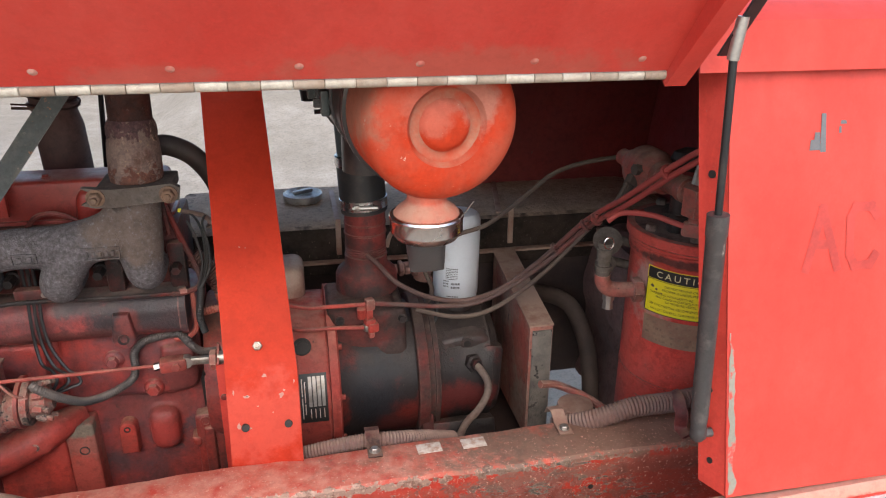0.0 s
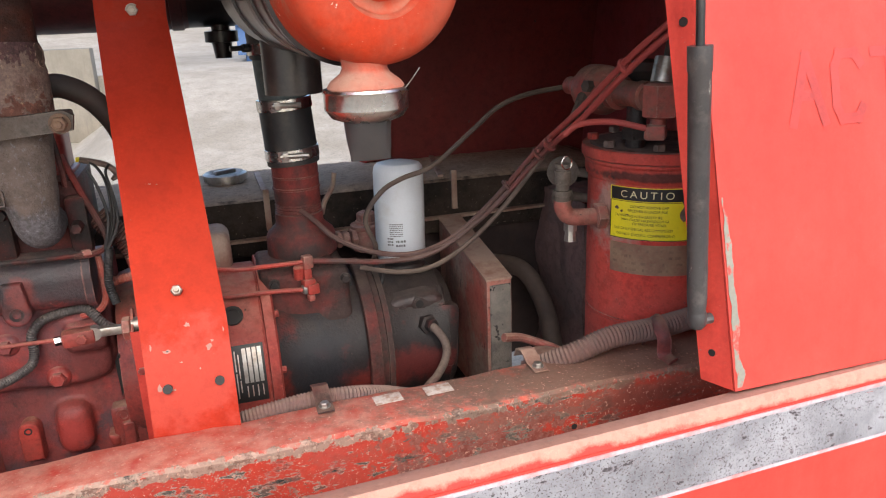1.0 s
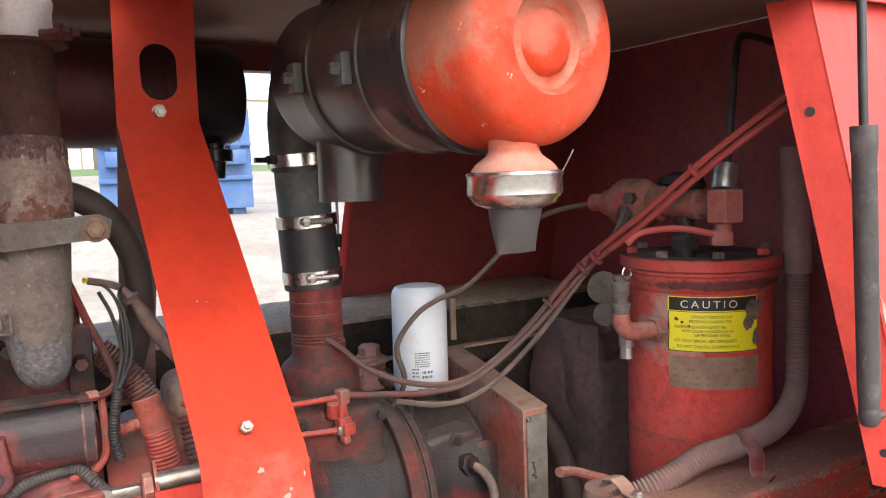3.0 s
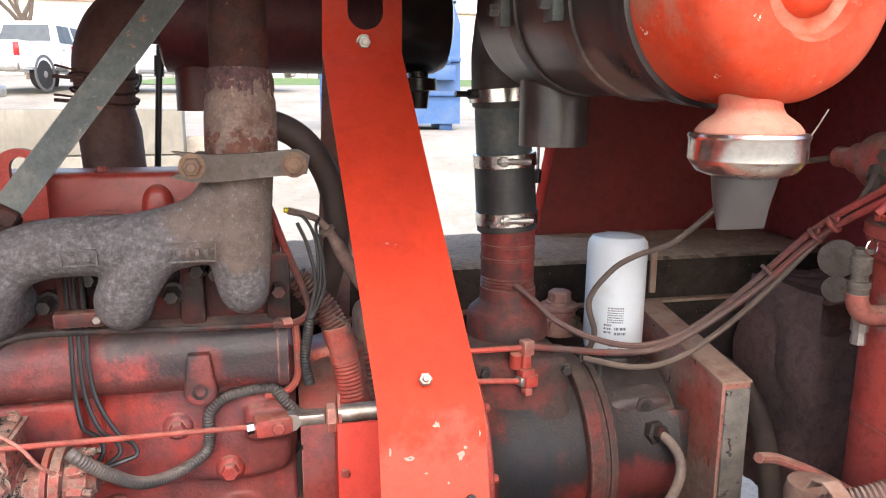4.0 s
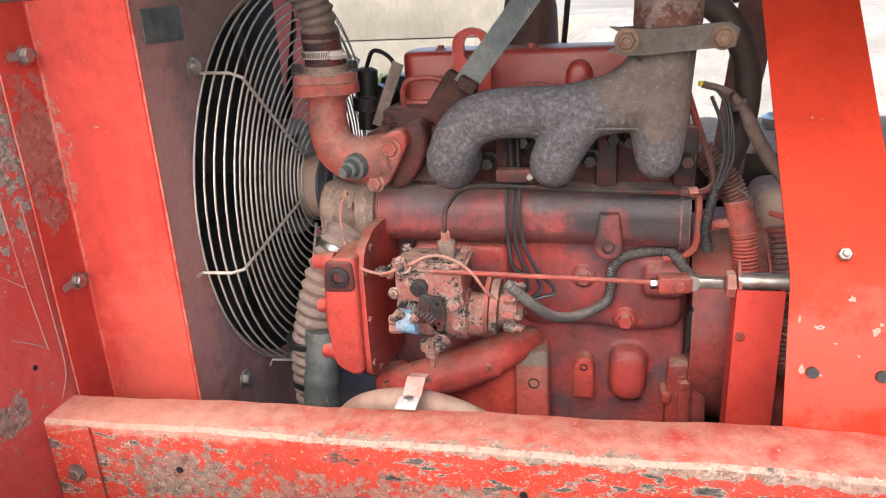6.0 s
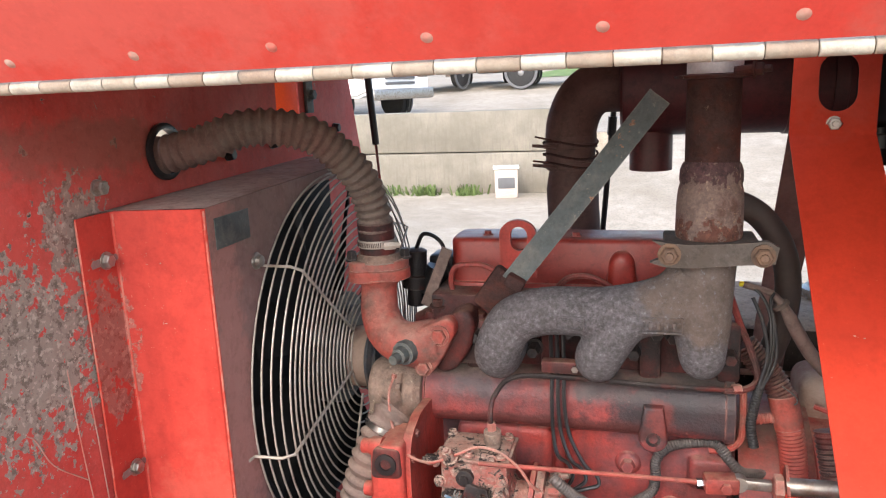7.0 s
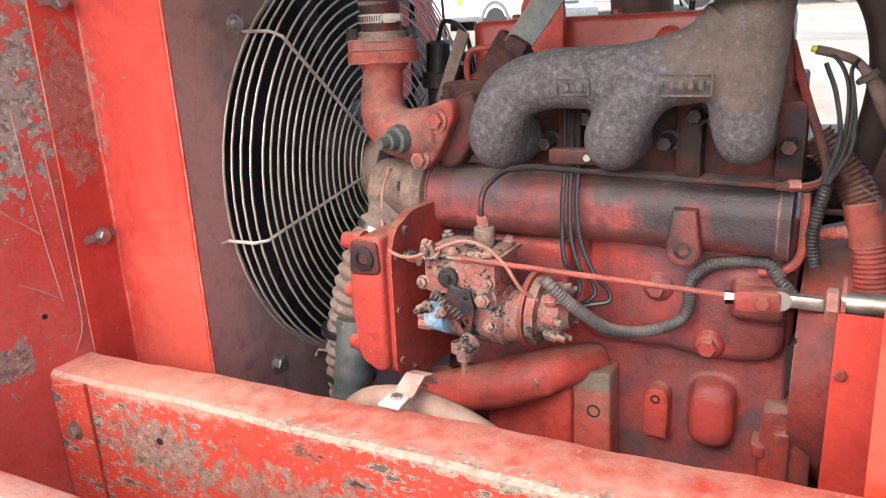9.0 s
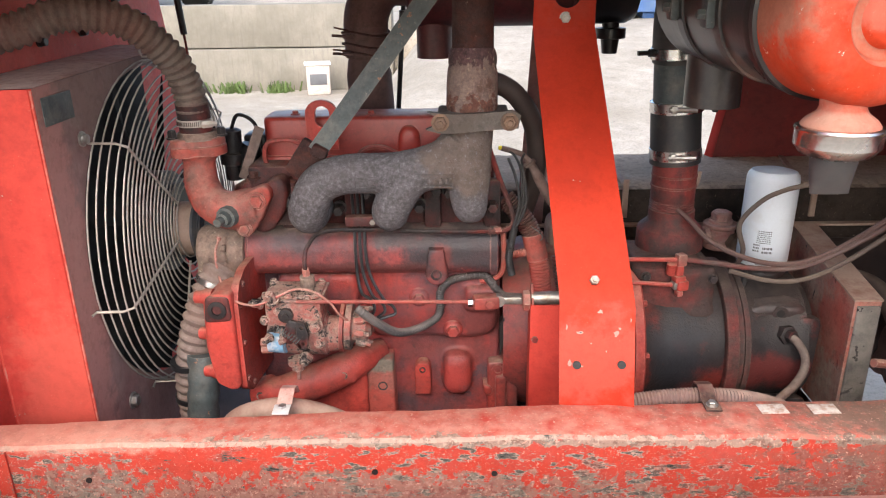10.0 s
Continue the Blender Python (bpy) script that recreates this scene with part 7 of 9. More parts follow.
# ---- compressor air end ----
comp = thing("compressor_air_end", (0.25, 1.66, 0.45), "oily black and red screw compressor air end", "compressor")
AX = V(0, 1.66, 0.68)
bm = B()
turned(bm, (-0.05, AX.y, AX.z), (1, 0, 0), [(0, 0.198), (0.145, 0.198), (0.147, 0.196), (0.149, 0.196), (0.151, 0.210), (0.168, 0.210), (0.172, 0.205)], 48)
bell = part("bell_housing", bm, "bell_red", comp, "red bell housing with a data plate")
for k in range(3):
    a = radians(135 + k * 32)
    b = B()
    hexa(b, (0.121, AX.y + 0.196 * math.cos(a), AX.z + 0.196 * math.sin(a)), (1, 0, 0), 0.007, 0.009)
    part("bolt", b, "bell_red", bell)
b = B()
turned(b, (0.045, AX.y - 0.135, AX.z + 0.145), (0, -0.68, 0.73), [(-0.01, 0.020), (0.0035, 0.0195), (0.0037, 0.013), (0.0005, 0.013)], 22)
part("breather_hole", b, "ink", bell)
bm = B()
turned(bm, (0.12, AX.y, AX.z), (1, 0, 0), [(0, 0.180), (0.012, 0.176), (0.03, 0.168), (0.06, 0.163), (0.15, 0.160), (0.178, 0.158)], 48)
part("rotor_casing", bm, "oily", comp, smooth=50)
bm = B()
turned(bm, (0.296, AX.y, AX.z), (1, 0, 0), [(0, 0.150), (0.001, 0.173), (0.003, 0.175), (0.025, 0.175), (0.027, 0.173), (0.028, 0.161), (0.040, 0.161), (0.041, 0.166), (0.052, 0.166), (0.053, 0.15)], 64)
part("ring_flange", bm, "inlet", comp, "dusty clamp ring round the casing")
bm = B()
turned(bm, (0.338, AX.y, AX.z), (1, 0, 0), [(0, 0.158), (0.02, 0.152), (0.10, 0.146), (0.115, 0.150), (0.135, 0.150), (0.137, 0.138), (0.155, 0.132), (0.165, 0.11)], 44)
part("end_casing", bm, "oily", comp)
bm = B()
box(bm, (0.40, 1.545, 0.565), (0.16, 0.10, 0.05), rot=(-18, 0, 0), bevel=0.010)
box(bm, (0.318, 1.520, 0.60), (0.030, 0.05, 0.09), rot=(-25, 0, 0), bevel=0.008)
part("mounting_foot", bm, "oily", comp)
bm = B()
box(bm, (0.470, 1.575, 0.70), (0.055, 0.11, 0.14), rot=(-12, 8, 0), bevel=0.018)
part("end_cover", bm, "oily", comp)
bm = B()
box(bm, (0.195, 1.625, 0.815), (0.168, 0.155, 0.145), bevel=0.016)
box(bm, (0.178, 1.63, 0.882), (0.15, 0.14, 0.030), bevel=0.010)
box(bm, (0.245, 1.575, 0.755), (0.075, 0.08, 0.11), bevel=0.022)
fused(part("inlet_block", bm, "inlet", comp), 0.004, 4)
for x, z in ((0.130, 0.868), (0.268, 0.862), (0.130, 0.765)):
    b = B()
    hexa(b, (x, 1.548, z), (0, -1, 0), 0.009, 0.008, 0.011)
    part("bolt", b, "oily", comp)
bm = B()
turned(bm, (0.202, 1.66, 0.893), (0, 0, 1), [(0, 0.068), (0.004, 0.0715), (0.040, 0.0705), (0.048, 0.067), (0.064, 0.050), (0.070, 0.0485), (0.088, 0.0485)], 34)
part("inlet_valve", bm, "valve_red", comp)
bm = B()
turned(bm, (0.203, 1.667, 0.975), (0, 0, 1), [(0, 0.0455)] + [(0.002 + 0.0028 * k, 0.0455 + 0.0017 * (k % 2)) for k in range(9)] + [(0.029, 0.0465), (0.054, 0.0465), (0.055, 0.0485), (0.058, 0.0485), (0.059, 0.0465), (0.078, 0.0465), (0.079, 0.0480), (0.081, 0.0480), (0.082, 0.0465), (0.112, 0.0465)], 30)
part("inlet_pipe", bm, "valve_red", comp)
bm = B()
turned(bm, (0.418, 1.68, 0.795), (0.03, 0.04, 1), [(0, 0.060), (0.008, 0.054), (0.012, 0.0515), (0.040, 0.0515), (0.044, 0.049)], 36)
soft_slab(bm, rounded([(0.345, 1.565), (0.335, 1.74), (0.50, 1.74), (0.482, 1.565)], 0.02, 5), "xy", 0.806, -0.06, 0.016)
soft_slab(bm, rounded([(0.352, 0.66), (0.350, 0.792), (0.392, 0.802), (0.474, 0.796), (0.486, 0.74), (0.470, 0.66)], 0.018, 5), "xz", 1.548, 0.08, 0.014)
fused(part("filter_head", bm, "head_black", comp), 0.004, 4)
for p, r in (((0.418, 1.5485, 0.782), 0.0155), ((0.380, 1.5485, 0.772), 0.011), ((0.462, 1.5485, 0.770), 0.008)):
    b = B()
    turned(b, p, (0, -1, 0), [(-0.004, r), (0.003, r), (0.0032, r * 0.6), (-0.002, r * 0.55)], 16)
    part("port_plug", b, "head_black", comp)
    b = B()
    turned(b, V(*p) + V(0, -0.0032, 0), (0, -1, 0), [(-0.0005, r * 0.58), (0.0004, r * 0.58)], 16)
    part("port_hole", b, "ink", comp)
bm = B()
turned(bm, (0.428, 1.528, 0.742), (0.25, -0.75, 0.15), [(-0.05, 0.017), (-0.012, 0.017), (-0.010, 0.021), (0.008, 0.021), (0.010, 0.015), (0.022, 0.014)], 6)
part("oil_union", bm, "oily", comp)
bm = B()
tube(bm, [(0.432, 1.514, 0.744), (0.440, 1.496, 0.738), (0.452, 1.485, 0.715), (0.449, 1.472, 0.690), (0.425, 1.455, 0.662), (0.39, 1.44, 0.635), (0.36, 1.42, 0.58)], 0.0085, seg=14)
single("oil_line", bm, "coolant", "dusty brown oil line curving down from the air end", "pipe")
# plate on the bell housing
bm = B()
vs, k = [], 8
for i in range(k + 1):
    a = radians(150 + i * 32 / k)
    for x in (0.034, 0.092):
        vs.append((x, AX.y + 0.1988 * math.cos(a), AX.z + 0.1988 * math.sin(a)))
add(bm, vs, [(2 * i, 2 * i + 1, 2 * i + 3, 2 * i + 2) for i in range(k)])
plate = part("data_plate", bm, "ink", bell, "black data plate with blank silver fields")
def plate_bar(x0, x1, a0, a1, mat):
    b = B()
    vs = []
    for i in range(5):
        a = radians(a0 + i * (a1 - a0) / 4)
        for x in (x0, x1):
            vs.append((x, AX.y + 0.1996 * math.cos(a), AX.z + 0.1996 * math.sin(a)))
    add(b, vs, [(2 * i, 2 * i + 1, 2 * i + 3, 2 * i + 2) for i in range(4)])
    part("field", b, mat, plate)


for j in range(4):
    plate_bar(0.0520 + j * 0.0094, 0.0590 + j * 0.0094, 152, 171, "steel")
    plate_bar(0.0545 + j * 0.0094, 0.0565 + j * 0.0094, 172.5, 179, "pale_sticker")
for x, a0, a1 in ((0.0375, 153, 164), (0.0375, 165, 179), (0.0435, 155, 168), (0.0435, 169, 176)):
    plate_bar(x, x + 0.0022, a0, a1, "pale_sticker")

# small line blocks in front of the inlet
blk = thing("line_fitting", (0.195, 1.535, 0.910), "small red brass fittings joining control lines", "fitting")
for p, s_, m_ in (((0.195, 1.535, 0.910), (0.020, 0.020, 0.026), "copper"), ((0.195 - 0.002, 1.535, 0.910 - 0.024), (0.016, 0.016, 0.024), "engine_bright"), ((0.195 - 0.001, 1.535, 0.910 - 0.042), (0.024, 0.022, 0.016), "engine_bright"), ((0.192 + 0.008, 1.533, 0.855), (0.024, 0.022, 0.022), "engine_bright"), ((0.192 - 0.006, 1.533, 0.855), (0.012, 0.018, 0.018), "steel"), ((0.192 + 0.004, 1.532, 0.855 - 0.018), (0.014, 0.016, 0.014), "copper")):
    b = B()
    box(b, p, s_, rot=(0, 0, 15), bevel=0.004)
    part("union", b, m_, blk)
b = B()
turned(b, (0.195 - 0.018, 1.535, 0.910 - 0.02), (0, -0.2, 1), [(-0.014, 0.007), (-0.012, 0.010), (0.012, 0.010), (0.014, 0.007)], 12)
part("bleed_valve", b, "engine_bright", blk)
for name, pts, r, mat, lab in (
    ("control_line", [(0.195 - 0.008, 1.535, 0.910), (0.195 - 0.08, 1.535, 0.910 + 0.001), (0.195 - 0.15, 1.54, 0.910 + 0.003), (-0.05, 1.60, 0.910 + 0.015)], 0.0048, "engine_bright", "thin red control line"),
    ("control_line", [(0.192 - 0.010, 1.533, 0.855), (0.192 - 0.08, 1.535, 0.855 + 0.004), (0.192 - 0.15, 1.54, 0.855 + 0.004), (0.0, 1.58, 0.855)], 0.0048, "engine_bright", "thin red control line"),
    ("control_hose", [(0.200, 1.615, 0.992), (0.222, 1.600, 0.975), (0.262, 1.572, 0.937), (0.33, 1.553, 0.906), (0.41, 1.548, 0.893), (0.49, 1.545, 0.915), (0.57, 1.515, 0.99), (0.647, 1.458, 1.100), (0.675, 1.345, 1.185), (0.70, 1.215, 1.285), (0.748, 1.12, 1.365), (0.80, 1.06, 1.43)], 0.0056, "hose_brown", "dusty brown-red rubber control hose tied in a bundle"),
    ("control_hose", [(0.205, 1.535, 0.910), (0.27, 1.540, 0.899), (0.35, 1.545, 0.886), (0.43, 1.540, 0.888), (0.50, 1.535, 0.918), (0.58, 1.50, 0.993), (0.652, 1.447, 1.093), (0.680, 1.338, 1.174), (0.704, 1.208, 1.274), (0.752, 1.112, 1.354), (0.804, 1.05, 1.42)], 0.0056, "hose_brown", "dusty brown-red rubber control hose tied in a bundle"),
    ("control_hose", [(0.30, 1.552, 0.878), (0.38, 1.535, 0.862), (0.45, 1.53, 0.868), (0.52, 1.522, 0.908), (0.59, 1.495, 0.985), (0.655, 1.455, 1.085), (0.685, 1.43, 1.13), (0.70, 1.42, 1.165), (0.712, 1.42, 1.19)], 0.0052, "rubber_dusty", "dusty dark control hose tied in a bundle"),
    ("vacuum_hose", [(0.315, 1.625, 0.835), (0.338, 1.62, 0.86), (0.347, 1.61, 0.90), (0.326, 1.592, 0.965), (0.357, 1.575, 1.02), (0.40, 1.57, 1.045), (0.468, 1.57, 1.066), (0.555, 1.57, 1.131), (0.61, 1.57, 1.172), (0.676, 1.57, 1.193), (0.777, 1.575, 1.203)], 0.0052, "rubber_dusty", "thin dusty hose looping past the white filter"),
    ("branch_line", [(0.637, 1.33, 1.145), (0.66, 1.32, 1.163), (0.70, 1.28, 1.17), (0.744, 1.24, 1.160)], 0.0055, "hose_brown", "red branch line over the tank"),
    ("drain_loop", [(0.36, 1.62, 0.86), (0.352, 1.60, 0.825), (0.32, 1.595, 0.80), (0.29, 1.60, 0.815), (0.28, 1.605, 0.85)], 0.006, "rubber", "short black drain loop at the filter base"),
):
    b = B()
    tube(b, pts, r, seg=8)
    single(name, b, mat, lab, "hose", "control hoses" if name == "control_hose" else "")
for p, d in (((0.598, 1.500, 1.022), (0.08, -0.045, 0.105)), ((0.645, 1.458, 1.088), (0.06, -0.06, 0.09)), ((0.658, 1.435, 1.110), (0.03, -0.08, 0.07)), ((0.698, 1.24, 1.262), (0.03, -0.1, 0.085))):
    b = B()
    turned(b, p, d, [(0, 0.014), (0.001, 0.0150), (0.005, 0.0150), (0.006, 0.014)], 12)
    box(b, V(*p) + V(-0.004, -0.012, 0.012), (0.006, 0.008, 0.008), bevel=0.001)
    single("cable_tie", b, "hose_brown", "red-dusted cable tie round the hose bundle", "cable tie", "cable ties")

# oil filter
filt = thing("oil_filter", (0.42, 1.685, 0.85), "white spin-on oil filter with small print", "filter")
bm = B()
turned(bm, (0.418, 1.683, 0.848), (0.03, 0.04, 1), [(0, 0.052), (0.010, 0.0535), (0.012, 0.0545), (0.190, 0.0545), (0.200, 0.052), (0.207, 0.046), (0.211, 0.030), (0.212, 0.001)], 40)
can = part("canister", bm, "white", filt)
bm = B()
turned(bm, (0.418, 1.683, 0.832), (0.03, 0.04, 1), [(0, 0.050), (0.017, 0.051)], 32)
part("seal", bm, "black", filt)
rnd = random.Random(8)


def print_patch(a0, a1, z0, z1, rows_, r=0.0549):
    b = B()
    for i in range(rows_):
        z = z0 + (z1 - z0) * (i + 0.2) / rows_
        h = (z1 - z0) / rows_ * 0.55
        a = a0
        while a < a1:
            w = rnd.uniform(1.2, 5.0)
            c = [V(0.418 + 0.03 * (q - 0.848) + r * math.cos(radians(t)), 1.683 + 0.04 * (q - 0.848) + r * math.sin(radians(t)), q) for t, q in ((a, z), (min(a + w, a1), z), (min(a + w, a1), z + h), (a, z + h))]
            add(b, c, [(0, 1, 2, 3)])
            a += w + rnd.uniform(0.6, 1.6)
    part("small_print", b, "grey_plastic", can, "unreadable dark small print", smooth=0)


print_patch(232, 262, 0.905, 0.935, 7)
print_patch(226, 240, 0.885, 0.905, 3)
print_patch(246, 268, 0.882, 0.900, 2)
print_patch(236, 264, 0.855, 0.866, 2)

# oil filler plug behind
PX, PY, PZ = 0.379, 1.850, 0.916
plug = thing("filler_plug", (PX, PY, PZ - 0.09), "dusty red brass filler plug", "plug")
bm = B()
turned(bm, (PX, PY, PZ - 0.095), (0, 0, 1), [(0, 0.036), (0.05, 0.034), (0.055, 0.040), (0.062, 0.040), (0.064, 0.028), (0.07, 0.028)], 24)
part("collar", bm, "pink_dust", plug)
bm = B()
hexa(bm, (PX, PY, PZ - 0.025), (0, 0, 1), 0.024, 0.022)
part("hex_head", bm, "pink_dust", plug)
for k, (dx, r, w) in enumerate(((-0.030, 0.022, 0.014), (-0.048, 0.017, 0.016), (-0.066, 0.021, 0.012), (-0.082, 0.013, 0.016))):
    b = B()
    turned(b, (PX + dx, PY - 0.01, PZ - 0.06), (-1, -0.1, 0), [(0, r * 0.9), (0.002, r), (w - 0.002, r), (w, r * 0.9)], 6 if k % 2 == 0 else 14)
    part("nipple", b, "pink_dust", plug)
for s0, r, w, sides in ((0.026, 0.023, 0.016, 6), (0.042, 0.017, 0.014, 14), (0.056, 0.022, 0.012, 6)):
    b = B()
    turned(b, V(PX, PY, PZ - 0.06) + V(0.62, -0.62, -0.42) * s0, (0.62, -0.62, -0.42), [(0, r * 0.9), (0.002, r), (w - 0.002, r), (w, r * 0.9)], sides)
    part("nipple", b, "bolt_rust", plug, "brown threaded nipple")

bm = B()
tube(bm, [(0.306, 1.82, 1.021), (0.299, 1.82, 0.988), (0.279, 1.82, 0.956), (0.27, 1.82, 0.927)], 0.006, seg=8)
single("breather_tube", bm, "tan_metal", "thin tan tube rising behind the intake", "tube")

# intake hose column
col = thing("intake_hose", (0.204, 1.67, 1.08), "black rubber intake hose with bright band clamps", "hose")
bm = B()
turned(bm, (0.203, 1.672, 1.078), (-0.06, 0.03, 1), [(0, 0.050), (0.002, 0.0525), (0.125, 0.0515), (0.127, 0.049)], 30)
part("coupling", bm, "rubber", col)
bm = B()
turned(bm, (0.196, 1.675, 1.195), (-0.06, -0.03, 1), [(0, 0.0475), (0.115, 0.0475)], 30)
part("pipe", bm, "strap", col, "grey metal pipe")
bm = B()
tube(bm, [(0.188, 1.672, 1.29), (0.185, 1.668, 1.335), (0.182, 1.655, 1.385), (0.184, 1.62, 1.425), (0.19, 1.575, 1.432), (0.195, 1.53, 1.43)], 0.055, seg=24, radius=lambda f, s: 0.0495 + 0.034 * max(0, f - 0.45))
part("rubber_elbow", bm, "rubber", col)
for z, x in ((1.090, 0.2025), (1.188, 0.1965), (1.296, 0.189)):
    b = B()
    turned(b, (x, 1.673, z), (-0.06, 0.0, 1), [(0, 0.0525), (0.001, 0.0545), (0.022, 0.0540), (0.023, 0.052)], 30)
    cl = part("band_clamp", b, "chrome", col, "bright band clamp")
    b = B()
    if z < 1.2:
        cyl(b, (x - 0.03, 1.617, z + 0.012), (x + 0.025, 1.613, z + 0.012), 0.0055, seg=10)
        box(b, (x - 0.02, 1.617, z + 0.012), (0.012, 0.012, 0.016), bevel=0.002)
    else:
        cyl(b, (x - 0.05, 1.66, z + 0.012), (x - 0.085, 1.655, z + 0.012), 0.005, seg=10)
        cyl(b, (x - 0.05, 1.66, z + 0.012), (x - 0.062, 1.655, z + 0.012), 0.008, seg=10)
    part("clamp_screw", b, "steel" if z < 1.2 else "black", cl)

# ---- air cleaner with red end cap ----
air = thing("air_cleaner", (0.23, 1.3, 1.28), "black canister air cleaner with red domed end cap", "air cleaner")
A0, A1 = V(0.258, 1.025, 1.408), V(0.182, 1.60, 1.428)
ad = (A1 - A0).normalized()
bm = B()
turned(bm, A0, ad, [(0.003, 0.001), (0.004, 0.026), (0.006, 0.031), (0.012, 0.0355), (0.0155, 0.041), (0.015, 0.0465), (0.010, 0.0515), (0.002, 0.0545), (0.0005, 0.056), (0.000, 0.062), (0.001, 0.080), (0.005, 0.093), (0.013, 0.103), (0.026, 0.109), (0.115, 0.113)], 56)
cap = part("end_cap", bm, "cap_red", air, "orange-red domed end cap")
bm = B()
e1 = ad.cross(V(0, 0, 1)).normalized()
e2 = e1.cross(ad).normalized()
arc = []
for k in range(56):
    q = 2 * math.pi * k / 56
    arc.append([bm.verts.new(A0 + ad * (s_ - 0.0008) + (e1 * math.cos(q) + e2 * math.sin(q)) * (r_ + 0.0010 * noise.noise(V(math.cos(q) * 3, math.sin(q) * 3, r_ * 90)))) for s_, r_ in ((0.0125, 0.0362), (0.0155, 0.041), (0.015, 0.0465), (0.0115, 0.0500))])
for r0, r1 in zip(arc, arc[1:] + arc[:1]):
    for i_ in range(3):
        bm.faces.new((r0[i_], r0[i_ + 1], r1[i_ + 1], r1[i_]))
bm.normal_update()
part("groove_dust", bm, "groove_dust", cap, "tan dust lying in the round groove", smooth=60)
bm = B()
turned(bm, A0, ad, [(0.110, 0.113), (0.112, 0.118), (0.122, 0.118), (0.124, 0.113), (0.132, 0.117), (0.140, 0.117), (0.142, 0.112), (0.46, 0.112), (0.475, 0.108), (0.485, 0.09), (0.49, 0.07)], 48)
part("canister", bm, "can_black", air)
for s in (0.215, 0.345):
    b = B()
    turned(b, A0, ad, [(s, 0.113), (s + 0.001, 0.1155), (s + 0.022, 0.1155), (s + 0.023, 0.113)], 48)
    st = part("mounting_band", b, "can_black", air)
    p = A0 + ad * (s + 0.011) + V(-0.113, 0, -0.012)
    b = B()
    box(b, p + V(-0.006, 0, 0), (0.014, 0.03, 0.040), bevel=0.003)
    hexa(b, p + V(-0.012, -0.004, 0), (-1, 0, 0), 0.008, 0.012)
    part("latch", b, "strap", st)
    b = B()
    box(b, (A0 + ad * (s + 0.011)) + V(-0.07, 0, 0.115), (0.006, 0.024, 0.14), bevel=0.001)
    part("hanger", b, "can_black", air)
bm = B()
turned(bm, (0.192, 1.445, 1.36), (0, 0, -1), [(0, 0.048), (0.122, 0.048), (0.122, 0.045), (0.05, 0.044)], 30)
part("outlet_stub", bm, "can_black", air)
dc = V(0.238, 1.075, 1.313)
bm = B()
turned(bm, dc, (0, 0, -1), [(-0.02, 0.034), (0.008, 0.0285), (0.016, 0.028), (0.022, 0.031), (0.031, 0.043), (0.037, 0.0475), (0.042, 0.0485)], 30)
part("dust_neck", bm, "neck_dust", air, "dusty red dust-drop neck")
bm = B()
turned(bm, dc, (0, 0, -1), [(0.039, 0.049), (0.040, 0.0530), (0.043, 0.0545), (0.046, 0.0530), (0.064, 0.0530), (0.066, 0.0515), (0.075, 0.045), (0.080, 0.032)], 34)
part("clamp_band", bm, "chrome", air, "bright band round the dust drop")
bm = B()
rings_ = []
for s_, rx_, ry_ in ((0.076, 0.0285, 0.0285), (0.080, 0.0300, 0.0300), (0.090, 0.0290, 0.027), (0.100, 0.0285, 0.022), (0.112, 0.0275, 0.016), (0.124, 0.0262, 0.009), (0.130, 0.0258, 0.005)):
    rings_.append([bm.verts.new(dc + V(rx_ * math.cos(a) * (1 + 0.03 * math.sin(3 * a + s_ * 60)), ry_ * math.sin(a), -s_)) for a in [2 * math.pi * k / 28 for k in range(28)]])
for ra_, rb_ in zip(rings_, rings_[1:]):
    for k in range(28):
        bm.faces.new((ra_[k], ra_[(k + 1) % 28], rb_[(k + 1) % 28], rb_[k]))
bm.faces.new(rings_[0])
bm.faces.new(rings_[-1])
part("rubber_valve", bm, "valve_rubber", air, "dusty black rubber duckbill valve")

b = B()
tube(b, [(0.301, 1.05, 1.295), (0.288, 1.045, 1.281), (0.276, 1.04, 1.27)], 0.0008, seg=5)
part("wire", b, "steel", air, "thin twisted wire")

# ---- engine air cleaner at the back ----
eac = thing("engine_air_cleaner", (-0.15, 1.95, 1.33), "dark red engine air cleaner with a black end cap", "air cleaner")
bm = B()
turned(bm, (-0.375, 1.95, 1.447), (1, 0, 0), [(0, 0.09), (0.006, 0.102), (0.40, 0.102), (0.41, 0.100)], 40)
for x in (-0.07, 0.0):
    turned(bm, (x, 1.95, 1.447), (1, 0, 0), [(0, 0.103), (0.001, 0.105), (0.024, 0.105), (0.025, 0.103)], 40)
part("canister", bm, "maroon", eac)
bm = B()
turned(bm, (0.03, 1.95, 1.447), (1, 0, 0), [(0, 0.10), (0.10, 0.10), (0.12, 0.09), (0.13, 0.06)], 40)
part("end_cap", bm, "black", eac, "glossy black end cap")
bm = B()
turned(bm, (0.10, 1.94, 1.36), (0, 0, -1), [(0, 0.02), (0.02, 0.02), (0.022, 0.036), (0.045, 0.036), (0.047, 0.022), (0.08, 0.018)], 22)
part("dust_drop", bm, "black", eac)
bm = B()
turned(bm, (-0.315, 1.95, 1.40), (0, 0, -1), [(0, 0.043), (0.125, 0.043), (0.125, 0.040), (0.06, 0.040)], 28)
part("inlet_stub", bm, "maroon", eac)
bm = B()
